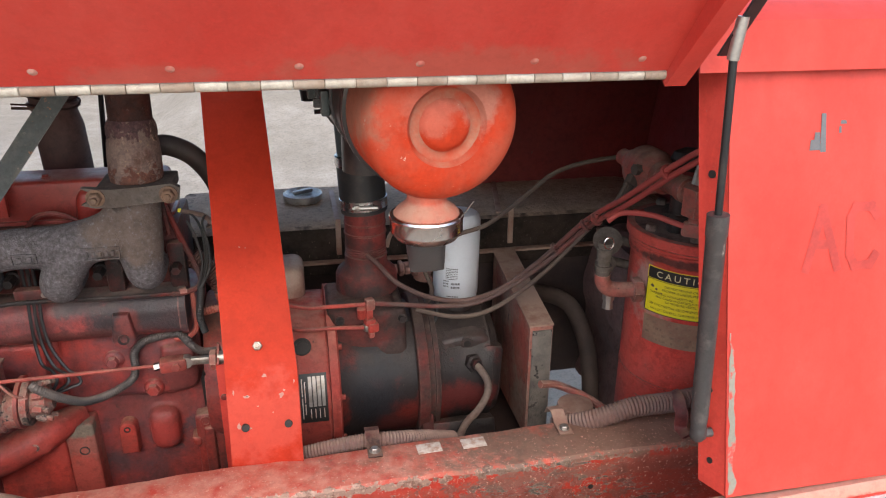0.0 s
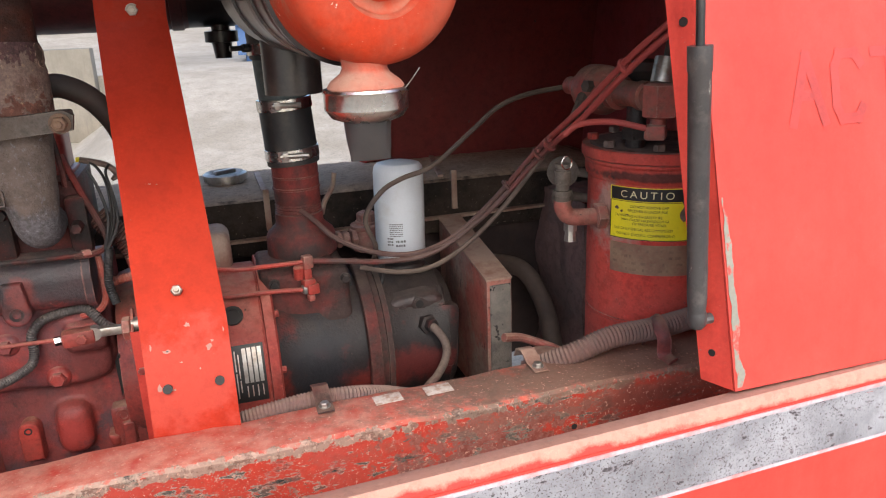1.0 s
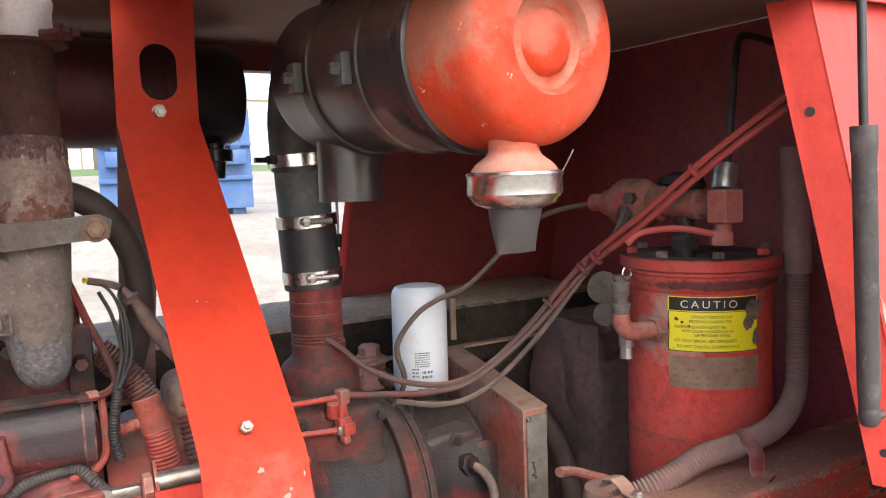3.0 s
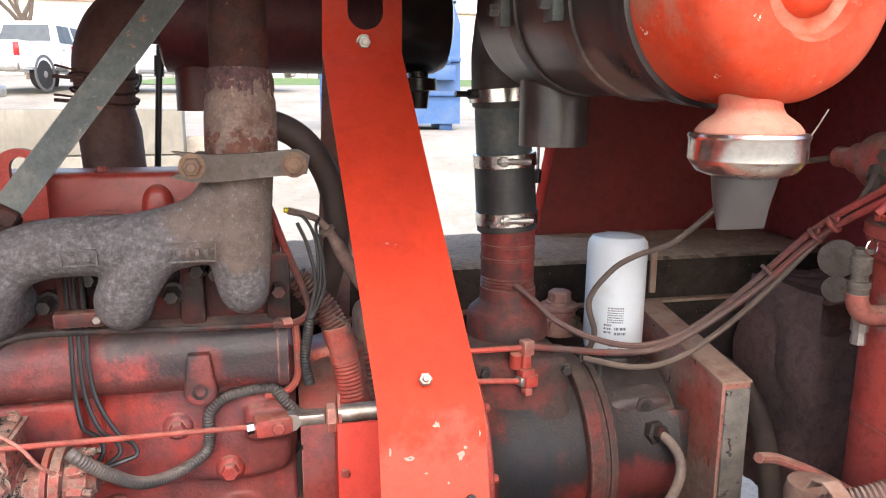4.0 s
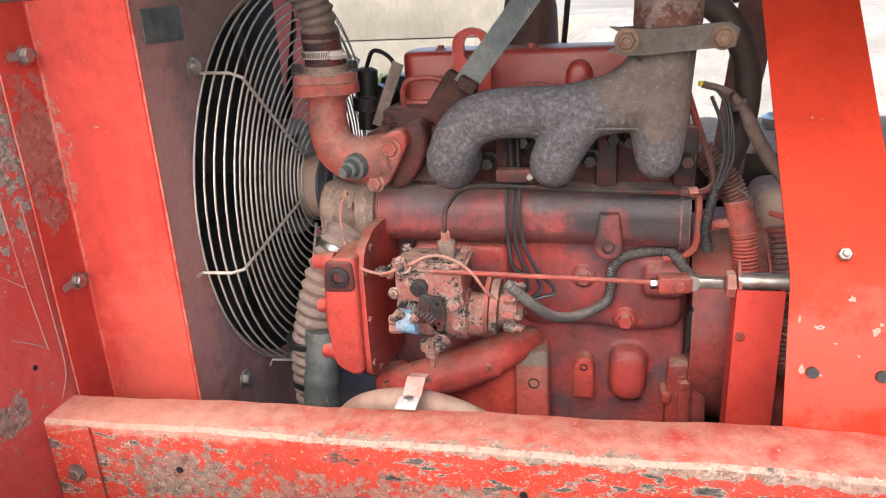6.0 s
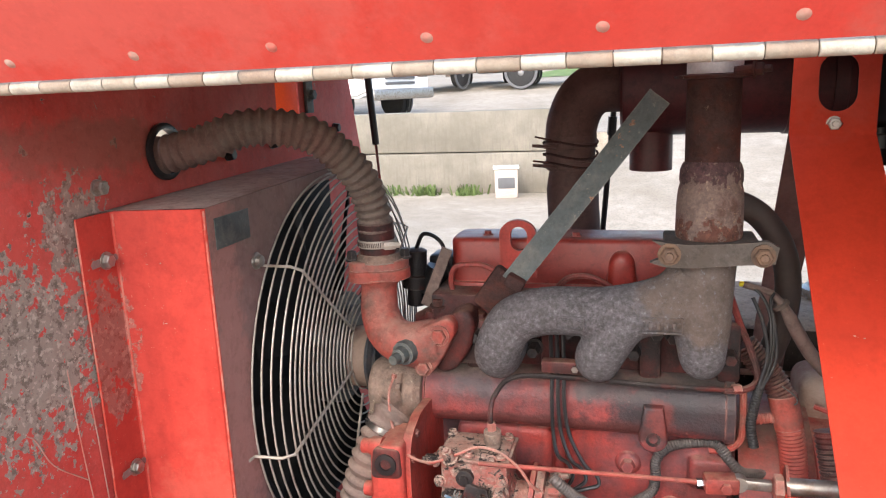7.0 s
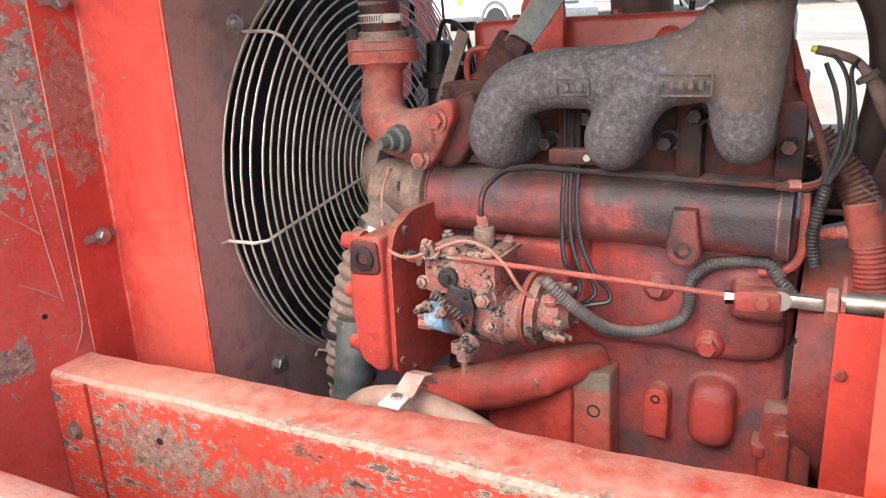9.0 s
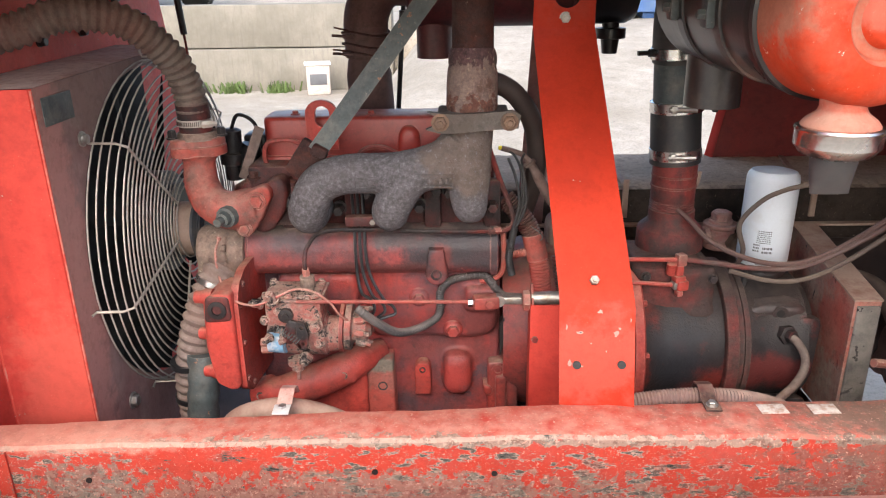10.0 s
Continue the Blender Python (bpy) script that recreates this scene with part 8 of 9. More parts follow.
tube(bm, [(-0.37, 1.95, 1.447), (-0.42, 1.95, 1.445), (-0.455, 1.948, 1.42), (-0.474, 1.94, 1.375), (-0.477, 1.93, 1.33)], 0.053, seg=26)
part("elbow_hose", bm, "elbow_hose", eac, "dark rubber elbow hose")
bm = B()
turned(bm, (-0.477, 1.93, 1.28), (0, 0, 1), [(0, 0.050), (0.07, 0.052)], 26)
for z in (1.285, 1.325):
    turned(bm, (-0.477, 1.93, z), (0, 0, 1), [(0, 0.056), (0.001, 0.055), (0.011, 0.055), (0.012, 0.056)], 26)
    cyl(bm, (-0.50, 1.876, z + 0.006), (-0.548, 1.872, z + 0.010), 0.0032, seg=8)
part("clamped_joint", bm, "elbow_hose", eac)
for k, (z, a0) in enumerate(((1.292, 0.0), (1.310, 0.2), (1.336, -0.2))):
    b = B()
    tube(b, [V(-0.477 + 0.056 * math.cos(a), 1.93 + 0.056 * math.sin(a), z + 0.006 * math.sin(2 * a + a0)) for a in [2 * math.pi * i / 24 for i in range(25)]], 0.0024, seg=6, smooth=False)
    part("wire_binding", b, "rust_dark", eac)
for x_, z_, dz_ in ((-0.535, 1.30, 0.004), (-0.53, 1.345, 0.008)):
    b = B()
    cyl(b, (x_ + 0.02, 1.875, z_), (x_ - 0.012, 1.868, z_ + dz_), 0.0022, seg=6)
    part("wire_end", b, "rust_dark", eac)
bm = B()
turned(bm, (-0.464, 1.925, 1.05), (-0.05, 0.02, 1), [(0, 0.054), (0.19, 0.054), (0.225, 0.047), (0.235, 0.043)], 28)
part("intake_pipe", bm, "elbow_hose", eac)

# rear gas struts, rod
for x, z0, z1, z2, r in ((-0.985, 1.02, 1.325, 1.53, 0.009),):
    st = thing("gas_strut", (x, 2.13, z0), "slim black gas strut of the rear door", "gas strut")
    b = B()
    cyl(b, (x, 2.13, z1), (x - 0.006, 2.11, z2), r, seg=12)
    part("cylinder", b, "black", st)
    b = B()
    cyl(b, (x + 0.008, 2.15, z0), (x, 2.13, z1), 0.0035, seg=8)
    part("rod", b, "engine_red", st)
bm = B()
cyl(bm, (-0.430, 2.08, 1.0), (-0.395, 2.06, 1.40), 0.0065, seg=10)
turned(bm, (-0.400, 2.062, 1.34), (0.07, -0.05, 1), [(0, 0.010), (0.04, 0.010)], 10)
single("dipstick_tube", bm, "black", "thin black upright tube behind the engine", "tube")

# ---- fuel tank and things behind the compressor ----
tank = thing("fuel_tank", (0.3, 2.05, 0.86), "black steel fuel tank with a dust-covered top", "fuel tank")
bm = B()
box(bm, (0.42, 2.10, 0.885), (1.38, 0.38, 0.14), bevel=0.016)
part("tank_body", bm, "tank_dust", tank)
bm = B()
rnd = random.Random(21)
nx, ny = 60, 18
gr = [[bm.verts.new((-0.235 + 1.31 * i / nx, 1.928 + 0.345 * j / ny, 0.9585 + 0.0035 * rnd.random() * (0 < i < nx and 0 < j < ny) - 0.004 * (i in (0, nx) or j in (0, ny)))) for i in range(nx + 1)] for j in range(ny + 1)]
for r0, r1 in zip(gr, gr[1:]):
    for i in range(nx):
        bm.faces.new((r0[i], r0[i + 1], r1[i + 1], r1[i]))
part("settled_dust", bm, "tan_gravel", tank, "gritty tan dust lying on the tank")
bm = B()
box(bm, (0.42, 1.92, 0.862), (1.40, 0.06, 0.006), bevel=0.001)
part("support_ledge", bm, "tan_metal", tank, "pale dusty ledge under the tank")
bm = B()
turned(bm, (0.072, 2.13, 0.954), (0, 0, 1), [(0, 0.045), (0.012, 0.045), (0.014, 0.055), (0.03, 0.055), (0.034, 0.048), (0.026, 0.040)], 30)
fc = part("filler_cap", bm, "steel", tank, "ridged metal filler cap")
b = B()
box(b, (0.072, 2.13, 0.988), (0.06, 0.016, 0.012), rot=(0, 0, 30), bevel=0.004)
part("cap_lug", b, "steel", fc)
for x in (0.155, 0.62):
    b = B()
    box(b, (x, 2.06, 0.964), (0.014, 0.28, 0.006), rot=(0, 0, -12 if x > 0.3 else 0), bevel=0.001)
    box(b, (x, 1.905, 0.93), (0.014, 0.008, 0.10), bevel=0.001)
    part("strap", b, "tan_metal", tank)
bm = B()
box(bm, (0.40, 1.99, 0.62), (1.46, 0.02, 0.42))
single("rear_liner", bm, "dark", "black sheet below the fuel tank", "panel", kind="structure")
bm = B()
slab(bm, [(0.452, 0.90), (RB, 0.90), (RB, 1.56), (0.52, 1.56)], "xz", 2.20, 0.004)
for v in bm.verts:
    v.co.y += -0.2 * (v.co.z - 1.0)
rp = single("rear_panel", bm, "red_inside", "red rear side panel, shade tinted into its paint", "panel", kind="structure")
b = B()
add(b, [(0.454, 2.217, 0.90), (0.520, 2.085, 1.56), (0.505, 2.115, 1.56), (0.440, 2.245, 0.90)], [(0, 1, 2, 3)])
bmesh.ops.solidify(b, geom=b.faces[:], thickness=0.003)
part("edge_flange", b, "red_out", rp, "pale faded red edge of the rear panel")
st = thing("gas_strut", (0.43, 2.15, 1.12), "gas strut of the rear door", "gas strut")
b = B()
cyl(b, (0.435, 2.15, 1.12), (0.425, 2.12, 1.5), 0.004, seg=8)
part("rod", b, "steel", st)
b = B()
turned(b, (0.435, 2.15, 1.10), (0, 0, 1), [(0, 0.008), (0.03, 0.010), (0.034, 0.005)], 12)
part("end_fitting", b, "black", st)

duct = thing("duct_box", (0.6, 1.7, 0.5), "dusty tan and red foam-lined duct box", "duct")
bm = B()
slab(bm, [(1.551, 0.505), (1.884, 0.505), (1.884, 0.862), (1.551, 0.807)], "yz", 0.570, 0.056)
part("casing", bm, "duct_side", duct)
bm = B()
slab(bm, [(1.549, 0.8072), (1.886, 0.8632), (1.886, 0.8672), (1.549, 0.8112)], "yz", 0.568, 0.060)
part("top_sheet", bm, "tan_metal", duct, "dusty tan top")
bm = B()
box(bm, (0.600, 1.5485, 0.655), (0.048, 0.006, 0.285), bevel=0.002)
part("foam_end", bm, "foam", duct, "torn dark foam end")
bm = B()
box(bm, (1.0, 1.80, 0.68), (0.275, 0.25, 0.47))
bmesh.ops.subdivide_edges(bm, edges=bm.edges[:], cuts=34, use_grid_fill=True)
bm.normal_update()
for v in bm.verts:
    p = v.co.copy()
    crease = abs(noise.noise(p * 11 + V(3, 0, 0))) ** 0.6
    sag = 0.5 * math.sin(p.z * 19 + 2.2 * noise.noise(p * 5))
    v.co += v.normal * (0.018 * (crease - 0.45) + 0.006 * sag + 0.006 * abs(noise.noise(p * 34)))
    v.co.x += 0.02 * noise.noise(V(0, p.y * 3, p.z * 4)) + 0.03 * max(0, p.z - 0.8)
lbx = thing("liner_box", (0.995, 1.80, 0.45), "crumpled sooty dark red lining behind the tank", "lining")
part("lining", bm, "liner", lbx, smooth=50)
bm = B()
gr = [[bm.verts.new((0.86 + 0.28 * i_ / 16, 1.672 - 0.03 * math.sin(2.5 * j_ / 5) + 0.01 * noise.noise(V(i_ * 0.5, j_ * 0.6, 2)), 0.905 + 0.016 * noise.noise(V(i_ * 0.35, 0, 7)) - 0.012 * j_ * (1 + 0.3 * noise.noise(V(i_ * 0.4, 3, 1))))) for i_ in range(17)] for j_ in range(6)]
for r0, r1 in zip(gr, gr[1:]):
    for i_ in range(16):
        bm.faces.new((r0[i_], r0[i_ + 1], r1[i_ + 1], r1[i_]))
bmesh.ops.solidify(bm, geom=bm.faces[:], thickness=0.004)
part("torn_flap", bm, "liner", lbx, "torn turned-over edge of the lining")

# ---- oil receiver tank ----
TC = V(0.862, 1.378, 0)
rec = thing("receiver_tank", (TC.x, TC.y, 0.45), "red upright oil receiver tank with bolted lid and caution decal", "tank")
bm = B()
turned(bm, (TC.x, TC.y, 0.45), (0, 0, 1), [(0, 0.132), (0.33, 0.132), (0.331, 0.1335), (0.336, 0.1335), (0.337, 0.132), (0.600, 0.132), (0.604, 0.136), (0.612, 0.138), (0.628, 0.138), (0.632, 0.141), (0.637, 0.141)], 60)
body = part("shell", bm, "tank_red", rec)
bm = B()
turned(bm, (TC.x, TC.y, 1.088), (0, 0, 1), [(0, 0.142), (0.002, 0.145), (0.019, 0.145), (0.021, 0.1435), (0.021, 0.13)], 60, cap=False)
part("lid_rim", bm, "tank_red", rec, "chipped red rim of the lid")
bm = B()
turned(bm, (TC.x, TC.y, 1.084), (0, 0, 1), [(0, 0.1385), (0.004, 0.1385), (0.0045, 0.142), (0.022, 0.142), (0.024, 0.139), (0.0255, 0.125)], 60)
part("lid", bm, "lid_dark", rec, "oil- and dust-caked bolted lid")
for k in range(8):
    a = radians(12 + 45 * k)
    b = B()
    hexa(b, (TC.x + 0.124 * math.cos(a), TC.y + 0.124 * math.sin(a), 1.112), (0, 0, 1), 0.011, 0.012)
    part("bolt", b, "lid_dark" if k % 3 else "tank_red", rec)


def on_tank(a, z, off=0.0006):
    r = 0.132 + off
    return (TC.x + r * math.cos(radians(a)), TC.y + r * math.sin(radians(a)), z)


def decal(name, a0, a1, z0, z1, mat, parent, off, label=""):
    b = B()
    k = 14
    vs = []
    for i in range(k + 1):
        a = a0 + (a1 - a0) * i / k
        vs += [on_tank(a, z0, off), on_tank(a, z1, off)]
    add(b, vs, [(2 * i, 2 * i + 2, 2 * i + 3, 2 * i + 1) for i in range(k)])
    return part(name, b, mat, parent, label, smooth=60)


yd = decal("caution_decal", 199, 268, 0.948, 1.046, "yellow", rec, 0.0008, "yellow caution decal with black heading")
decal("heading_band", 200.0, 267, 1.0215, 1.0446, "ink", yd, 0.0014)
for z0_, z1_ in ((0.9484, 0.9500), (1.0190, 1.0200)):
    decal("border_line", 199.3, 267.5, z0_, z1_, "ink", yd, 0.0014)
decal("border_line", 199.2, 200.0, 0.9484, 1.0200, "ink", yd, 0.0014)
tl = decal("lower_label", 200, 270, 0.882, 0.940, "tan_label", rec, 0.0008, "dirty illegible tan label")
rnd = random.Random(17)
for a0, z0, ra, rz in ((264, 1.022, 8, 0.024), (259, 1.000, 6, 0.015), (266, 0.972, 4, 0.018), (206, 1.006, 2.0, 0.004), (210, 1.001, 1.3, 0.003), (215, 0.995, 1.1, 0.002)):
    b = B()
    ring_ = [on_tank(a0 + ra * rnd.uniform(0.6, 1.1) * math.cos(q), z0 + rz * rnd.uniform(0.6, 1.1) * math.sin(q), 0.0027) for q in [2 * math.pi * k / 14 for k in range(14)]]
    add(b, ring_ + [on_tank(a0, z0, 0.0029)], [(k, (k + 1) % 14, 14) for k in range(14)])
    part("decal_tear", b, "mud", yd, "torn muddy patch", smooth=60)


def wrapped_text(body_, a0, z, size, mat, parent, squeeze=1.0, spacing=1.0):
    """Text wrapped round the tank from the angle a0."""
    c = bpy.data.curves.new("text", "FONT")
    c.body, c.size, c.extrude, c.space_character = body_, size, 0.0, spacing
    t = bpy.data.objects.new("text", c)
    scene.collection.objects.link(t)
    dg = bpy.context.evaluated_depsgraph_get()
    me = bpy.data.meshes.new_from_object(t.evaluated_get(dg))
    bpy.data.objects.remove(t)
    b = B()
    b.from_mesh(me)
    for v in b.verts:
        v.co = Vector(on_tank(a0 + math.degrees(v.co.x * squeeze / 0.132), z + v.co.y, 0.0022))
    b.normal_update()
    ob = part("lettering", b, mat, parent, smooth=0)
    return ob


wrapped_text("CAUTIO", 208.5, 1.0268, 0.0185, "pale_ink", yd, 1.08, 1.42)
rows_t = ["DO NOT REMOVE CAP", "RECEIVER IS UNDER PRE", "TAMPERING WITH SAFETY RE", "MAY CAUSE HAZARDOUS FA", "OF PRESSURE VESSEL", "USE ONLY SPECIAL RECOMMENDED", "DO NOT OVERFILL COMPRESSOR O"]
for k, s_ in enumerate(rows_t):
    wrapped_text(s_, (217, 215, 204, 210, 219, 204, 206)[k], (1.0085, 1.0006, 0.9904, 0.9834, 0.9764, 0.9662, 0.956)[k], 0.0070, "ink", yd, 0.93)
rnd = random.Random(11)
for k in range(4):
    b = B()
    a = 203.0
    while a < 262:
        w = rnd.uniform(1, 5)
        z = 0.926 - k * 0.0125
        add(b, [on_tank(a, z, 0.0014), on_tank(a + w, z, 0.0014), on_tank(a + w, z + 0.005, 0.0014), on_tank(a, z + 0.005, 0.0014)], [(0, 1, 2, 3)])
        a += w + rnd.uniform(0.8, 6)
    part("print_line", b, "faint_ink", tl, smooth=0)

for a0, a1, z, dz in ((200, 250, 0.745, -0.004), (250, 262, 0.742, -0.05), (205, 262, 0.66, 0.0)):
    b = B()
    tube(b, [on_tank(a0 + (a1 - a0) * k / 12, z + dz * k / 12, 0.0) for k in range(13)], 0.0011, seg=5, n=2)
    part("weld_line", b, "liner", rec)

# safety valve on the tank's side
sv = thing("safety_valve", (0.66, 1.37, 1.0), "dusty brass safety valve on a red elbow", "valve")
bm = B()
tube(bm, [(0.735, 1.345, 0.985), (0.70, 1.352, 0.985), (0.665, 1.358, 0.988), (0.652, 1.361, 1.005), (0.651, 1.361, 1.02)], 0.016, seg=16)
part("elbow", bm, "copper", sv)
bm = B()
turned(bm, (0.712, 1.349, 0.985), (1, -0.15, 0), [(0, 0.022), (0.002, 0.025), (0.018, 0.025), (0.020, 0.022)], 6)
part("hex_collar", bm, "copper", sv)
bm = B()
turned(bm, (0.651, 1.361, 1.015), (0, 0, 1), [(0, 0.015), (0.014, 0.015), (0.015, 0.0175), (0.024, 0.0175), (0.025, 0.0125), (0.036, 0.0125), (0.037, 0.0155), (0.060, 0.0155), (0.062, 0.012), (0.066, 0.012), (0.067, 0.015), (0.073, 0.014)], 18)
part("valve_body", bm, "grey_iron", sv)
bm = B()
tube(bm, [V(0.651 + 0.010 * math.cos(a), 1.345, 1.092 + 0.012 * math.sin(a)) for a in [2 * math.pi * i / 20 for i in range(21)]], 0.0012, seg=5, smooth=False)
part("pull_ring", bm, "chrome", sv)
for p, r in (((0.705, 1.468, 1.048), 0.031), ((0.702, 1.462, 0.998), 0.022)):
    bm = B()
    turned(bm, p, (-0.5, -0.85, 0.1), [(-0.03, r * 0.5), (0, r * 0.5), (0, r * 0.96), (0.001, r), (0.005, r), (0.006, r * 0.9)], 26)
    cyl(bm, V(*p) + V(0.01, 0.017, 0), (0.78, 1.44, p[2] - 0.01), 0.010, seg=12)
    part("end_disc", bm, "grey_iron", sv, "round dusty grey end disc of a stub pipe")
bm = B()
turned(bm, (0.675, 1.375, 0.985), (0, 0, -1), [(0, 0.013), (0.03, 0.013), (0.031, 0.010), (0.05, 0.012)], 8)
part("hex_nipple", bm, "steel", sv)

# pipework over the lid
mv = thing("discharge_valve", (0.80, 1.35, 1.11), "dusty red pipe valve over the receiver lid", "valve")
VD = V(-0.02, 0.34, 0.0).normalized()
bm = B()
turned(bm, (0.785, 1.27, 1.205), VD, [(0, 0.020), (0.03, 0.020), (0.032, 0.026), (0.05, 0.026), (0.052, 0.022), (0.11, 0.024), (0.115, 0.032), (0.135, 0.032)], 24)
part("pipe_run", bm, "copper", mv)
bm = B()
turned(bm, V(0.785, 1.27, 1.205) + VD * 0.135, VD, [(0, 0.028), (0.012, 0.040), (0.03, 0.047), (0.075, 0.047), (0.085, 0.042), (0.088, 0.030), (0.12, 0.026), (0.122, 0.018), (0.16, 0.018)], 26)
part("valve_body", bm, "copper", mv, "grimy round valve body")
bm = B()
turned(bm, (0.772, 1.243, 1.176), (0, 0, 1), [(0, 0.026), (0.003, 0.031), (0.054, 0.031), (0.057, 0.026)], 6)
part("hex_union", bm, "copper", mv)
bm = B()
cyl(bm, (0.775, 1.246, 1.232), (0.785, 1.25, 1.272), 0.0205, seg=22)
part("ferrule", bm, "steel", mv, "bright hose ferrule")
bm = B()
tube(bm, [(0.783, 1.249, 1.265), (0.795, 1.253, 1.32), (0.808, 1.258, 1.38), (0.83, 1.27, 1.45), (0.90, 1.31, 1.50), (1.12, 1.40, 1.51)], 0.0068, seg=14)
part("hose", bm, "rubber", mv)
bm = B()
cyl(bm, (0.79, 1.345, 1.105), (0.79, 1.345, 1.19), 0.018, seg=18)
hexa(bm, (0.79, 1.345, 1.125), (0, 0, 1), 0.026, 0.022)
part("riser_nipple", bm, "oily", mv)
bm = B()
cyl(bm, (0.768, 1.243, 1.150), (0.770, 1.243, 1.18), 0.014, seg=16)
box(bm, (0.762, 1.240, 1.152), (0.036, 0.028, 0.026), rot=(0, 0, -40), bevel=0.006)
part("elbow_fitting", bm, "copper", mv)
bm = B()
turned(bm, (0.735, 1.44, 1.195), (-0.35, -0.3, -0.45), [(0, 0.014), (0.02, 0.014), (0.021, 0.009), (0.05, 0.008)], 10)
turned(bm, (0.745, 1.425, 1.215), (-1, -0.2, 0.1), [(0, 0.012), (0.02, 0.012)], 6)
part("branch", bm, "rubber_dusty", mv)
bm = B()
turned(bm, (0.84, 1.40, 1.215), (0.1, 0.1, 0.9), [(0, 0.03), (0.02, 0.045), (0.035, 0.040), (0.045, 0.02)], 20)
part("actuator", bm, "rubber", mv)

# ribbed hose round the tank and along the rail
rh = thing("ribbed_conduit", (0.7, 1.17, 0.78), "dusty red ribbed hose clipped to the rail", "hose")
bm = B()
ribbed(bm, [(0.52, 1.235, 0.755), (0.59, 1.20, 0.790), (0.66, 1.19, 0.814), (0.75, 1.19, 0.817), (0.85, 1.20, 0.826), (0.935, 1.225, 0.862), (0.975, 1.25, 0.935), (0.988, 1.26, 1.01), (0.99, 1.262, 1.08)], 0.0205, pitch=0.0066, depth=0.13, seg=14, per=4)
part("ribbed_tube", bm, "sleeve_grey", rh)
bm = B()
tube(bm, [(0.99, 1.262, 1.07), (0.99, 1.264, 1.12), (0.99, 1.27, 1.30)], 0.026, seg=14)
part("cuff", bm, "dark_red", rh)
bm = B()
tube(bm, [(0.742, 1.215, 0.772), (0.742, 1.210, 0.81), (0.742, 1.185, 0.837), (0.742, 1.155, 0.815), (0.742, 1.15, 0.784), (0.742, 1.125, 0.782)], 0.012, seg=6, flat=0.25, n=5)
part("clip", bm, "engine_red", rh)
rh2 = thing("ribbed_conduit", (0.1, 1.25, 0.76), "dusty pinkish ribbed hose lying along the rail", "hose")
bm = B()
ribbed(bm, [(-0.06, 1.245, 0.74), (0.03, 1.24, 0.757), (0.09, 1.237, 0.768), (0.15, 1.235, 0.774), (0.213, 1.237, 0.770), (0.27, 1.26, 0.748), (0.33, 1.30, 0.71)], 0.0160, pitch=0.0058, depth=0.14, seg=14, per=4)
part("ribbed_tube", bm, "sleeve_grey", rh2)
bm = B()
ribbed(bm, [(0.02, 1.45, 0.70), (-0.04, 1.43, 0.74), (-0.045, 1.43, 0.84), (-0.06, 1.46, 0.95)], 0.020, pitch=0.0075, depth=0.12, seg=12, per=4)
part("branch_tube", bm, "oily_red", rh2)


def rail_clip(x, y0, mat, label):
    ob = thing("rail_clip", (x, 1.15, 0.78), label, "clip", "rail clips")
    b = B()
    dz = -0.008 if x < -0.3 else 0.0
    bent(b, [(1.172, 0.7835 + dz), (1.188, 0.7845 + dz), (1.206, 0.785 + dz), (1.216, 0.791 + dz), (1.232, 0.797 + dz), (1.250, 0.792 + dz), (1.260, 0.775 + dz)], x - 0.013, x + 0.013, 0.0025)
    part("strip", b, mat, ob)
    b = B()
    hexa(b, (x, 1.188, 0.786 + dz), (0, 0, 1), 0.0075, 0.006, 0.010)
    part("bolt", b, "steel", ob)
    return ob


rail_clip(0.163, 0, "oily_red", "dusty brown sheet clip bolted to the rail")
rail_clip(0.522, 0, "tan_metal", "dusty tan sheet clip bolted to the rail")
c3 = rail_clip(-0.556, 0, "pink_dust", "bright bent sheet clip on the rail")
b = B()
box(b, (-0.556, 1.182, 0.7805), (0.028, 0.026, 0.003), rot=(4, 0, 0), bevel=0.001)
part("bare_end", b, "alu", c3, "bare metal end of the clip")
bm = B()
tube(bm, [(-0.71, 1.28, 0.655), (-0.65, 1.25, 0.722), (-0.585, 1.237, 0.748), (-0.53, 1.237, 0.744), (-0.475, 1.25, 0.715), (-0.43, 1.28, 0.66)], 0.019, seg=16)
single("battery_cable_sleeve", bm, "tan_metal", "tan sleeved cable arching under the rail clip", "cable")
for x, w in ((0.262, 0.045), (0.345, 0.045)):
    b = B()
    box(b, (x, 1.184, 0.7812), (w, 0.028, 0.0012), rot=(0, 0, 3), bevel=0.0003)
    single("sticker", b, "pale_sticker", "torn whitish sticker on the rail top", "sticker", "rail stickers")

# elbows and pipe behind the rail by the tank
bm = B()
tube(bm, [(0.555, 1.42, 0.735), (0.60, 1.43, 0.722), (0.66, 1.40, 0.70), (0.70, 1.36, 0.68)], 0.009, seg=10)
single("red_tube_end", bm, "copper", "short dusty red tube end", "pipe")
bm = B()
turned(bm, (0.62, 1.37, 0.63), (0, 0, 1), [(0, 0.04), (0.06, 0.042), (0.08, 0.038), (0.085, 0.02)], 20)
single("drum_fitting", bm, "tan_metal", "dusty round fitting behind the rail", "fitting")
bm = B()
tube(bm, [(0.66, 1.93, 0.71), (0.72, 1.89, 0.725), (0.775, 1.83, 0.715), (0.795, 1.76, 0.66), (0.80, 1.71, 0.58), (0.80, 1.68, 0.46)], 0.023, seg=16)
single("discharge_hose", bm, "rubber_dusty", "thick black discharge hose behind the duct", "hose")

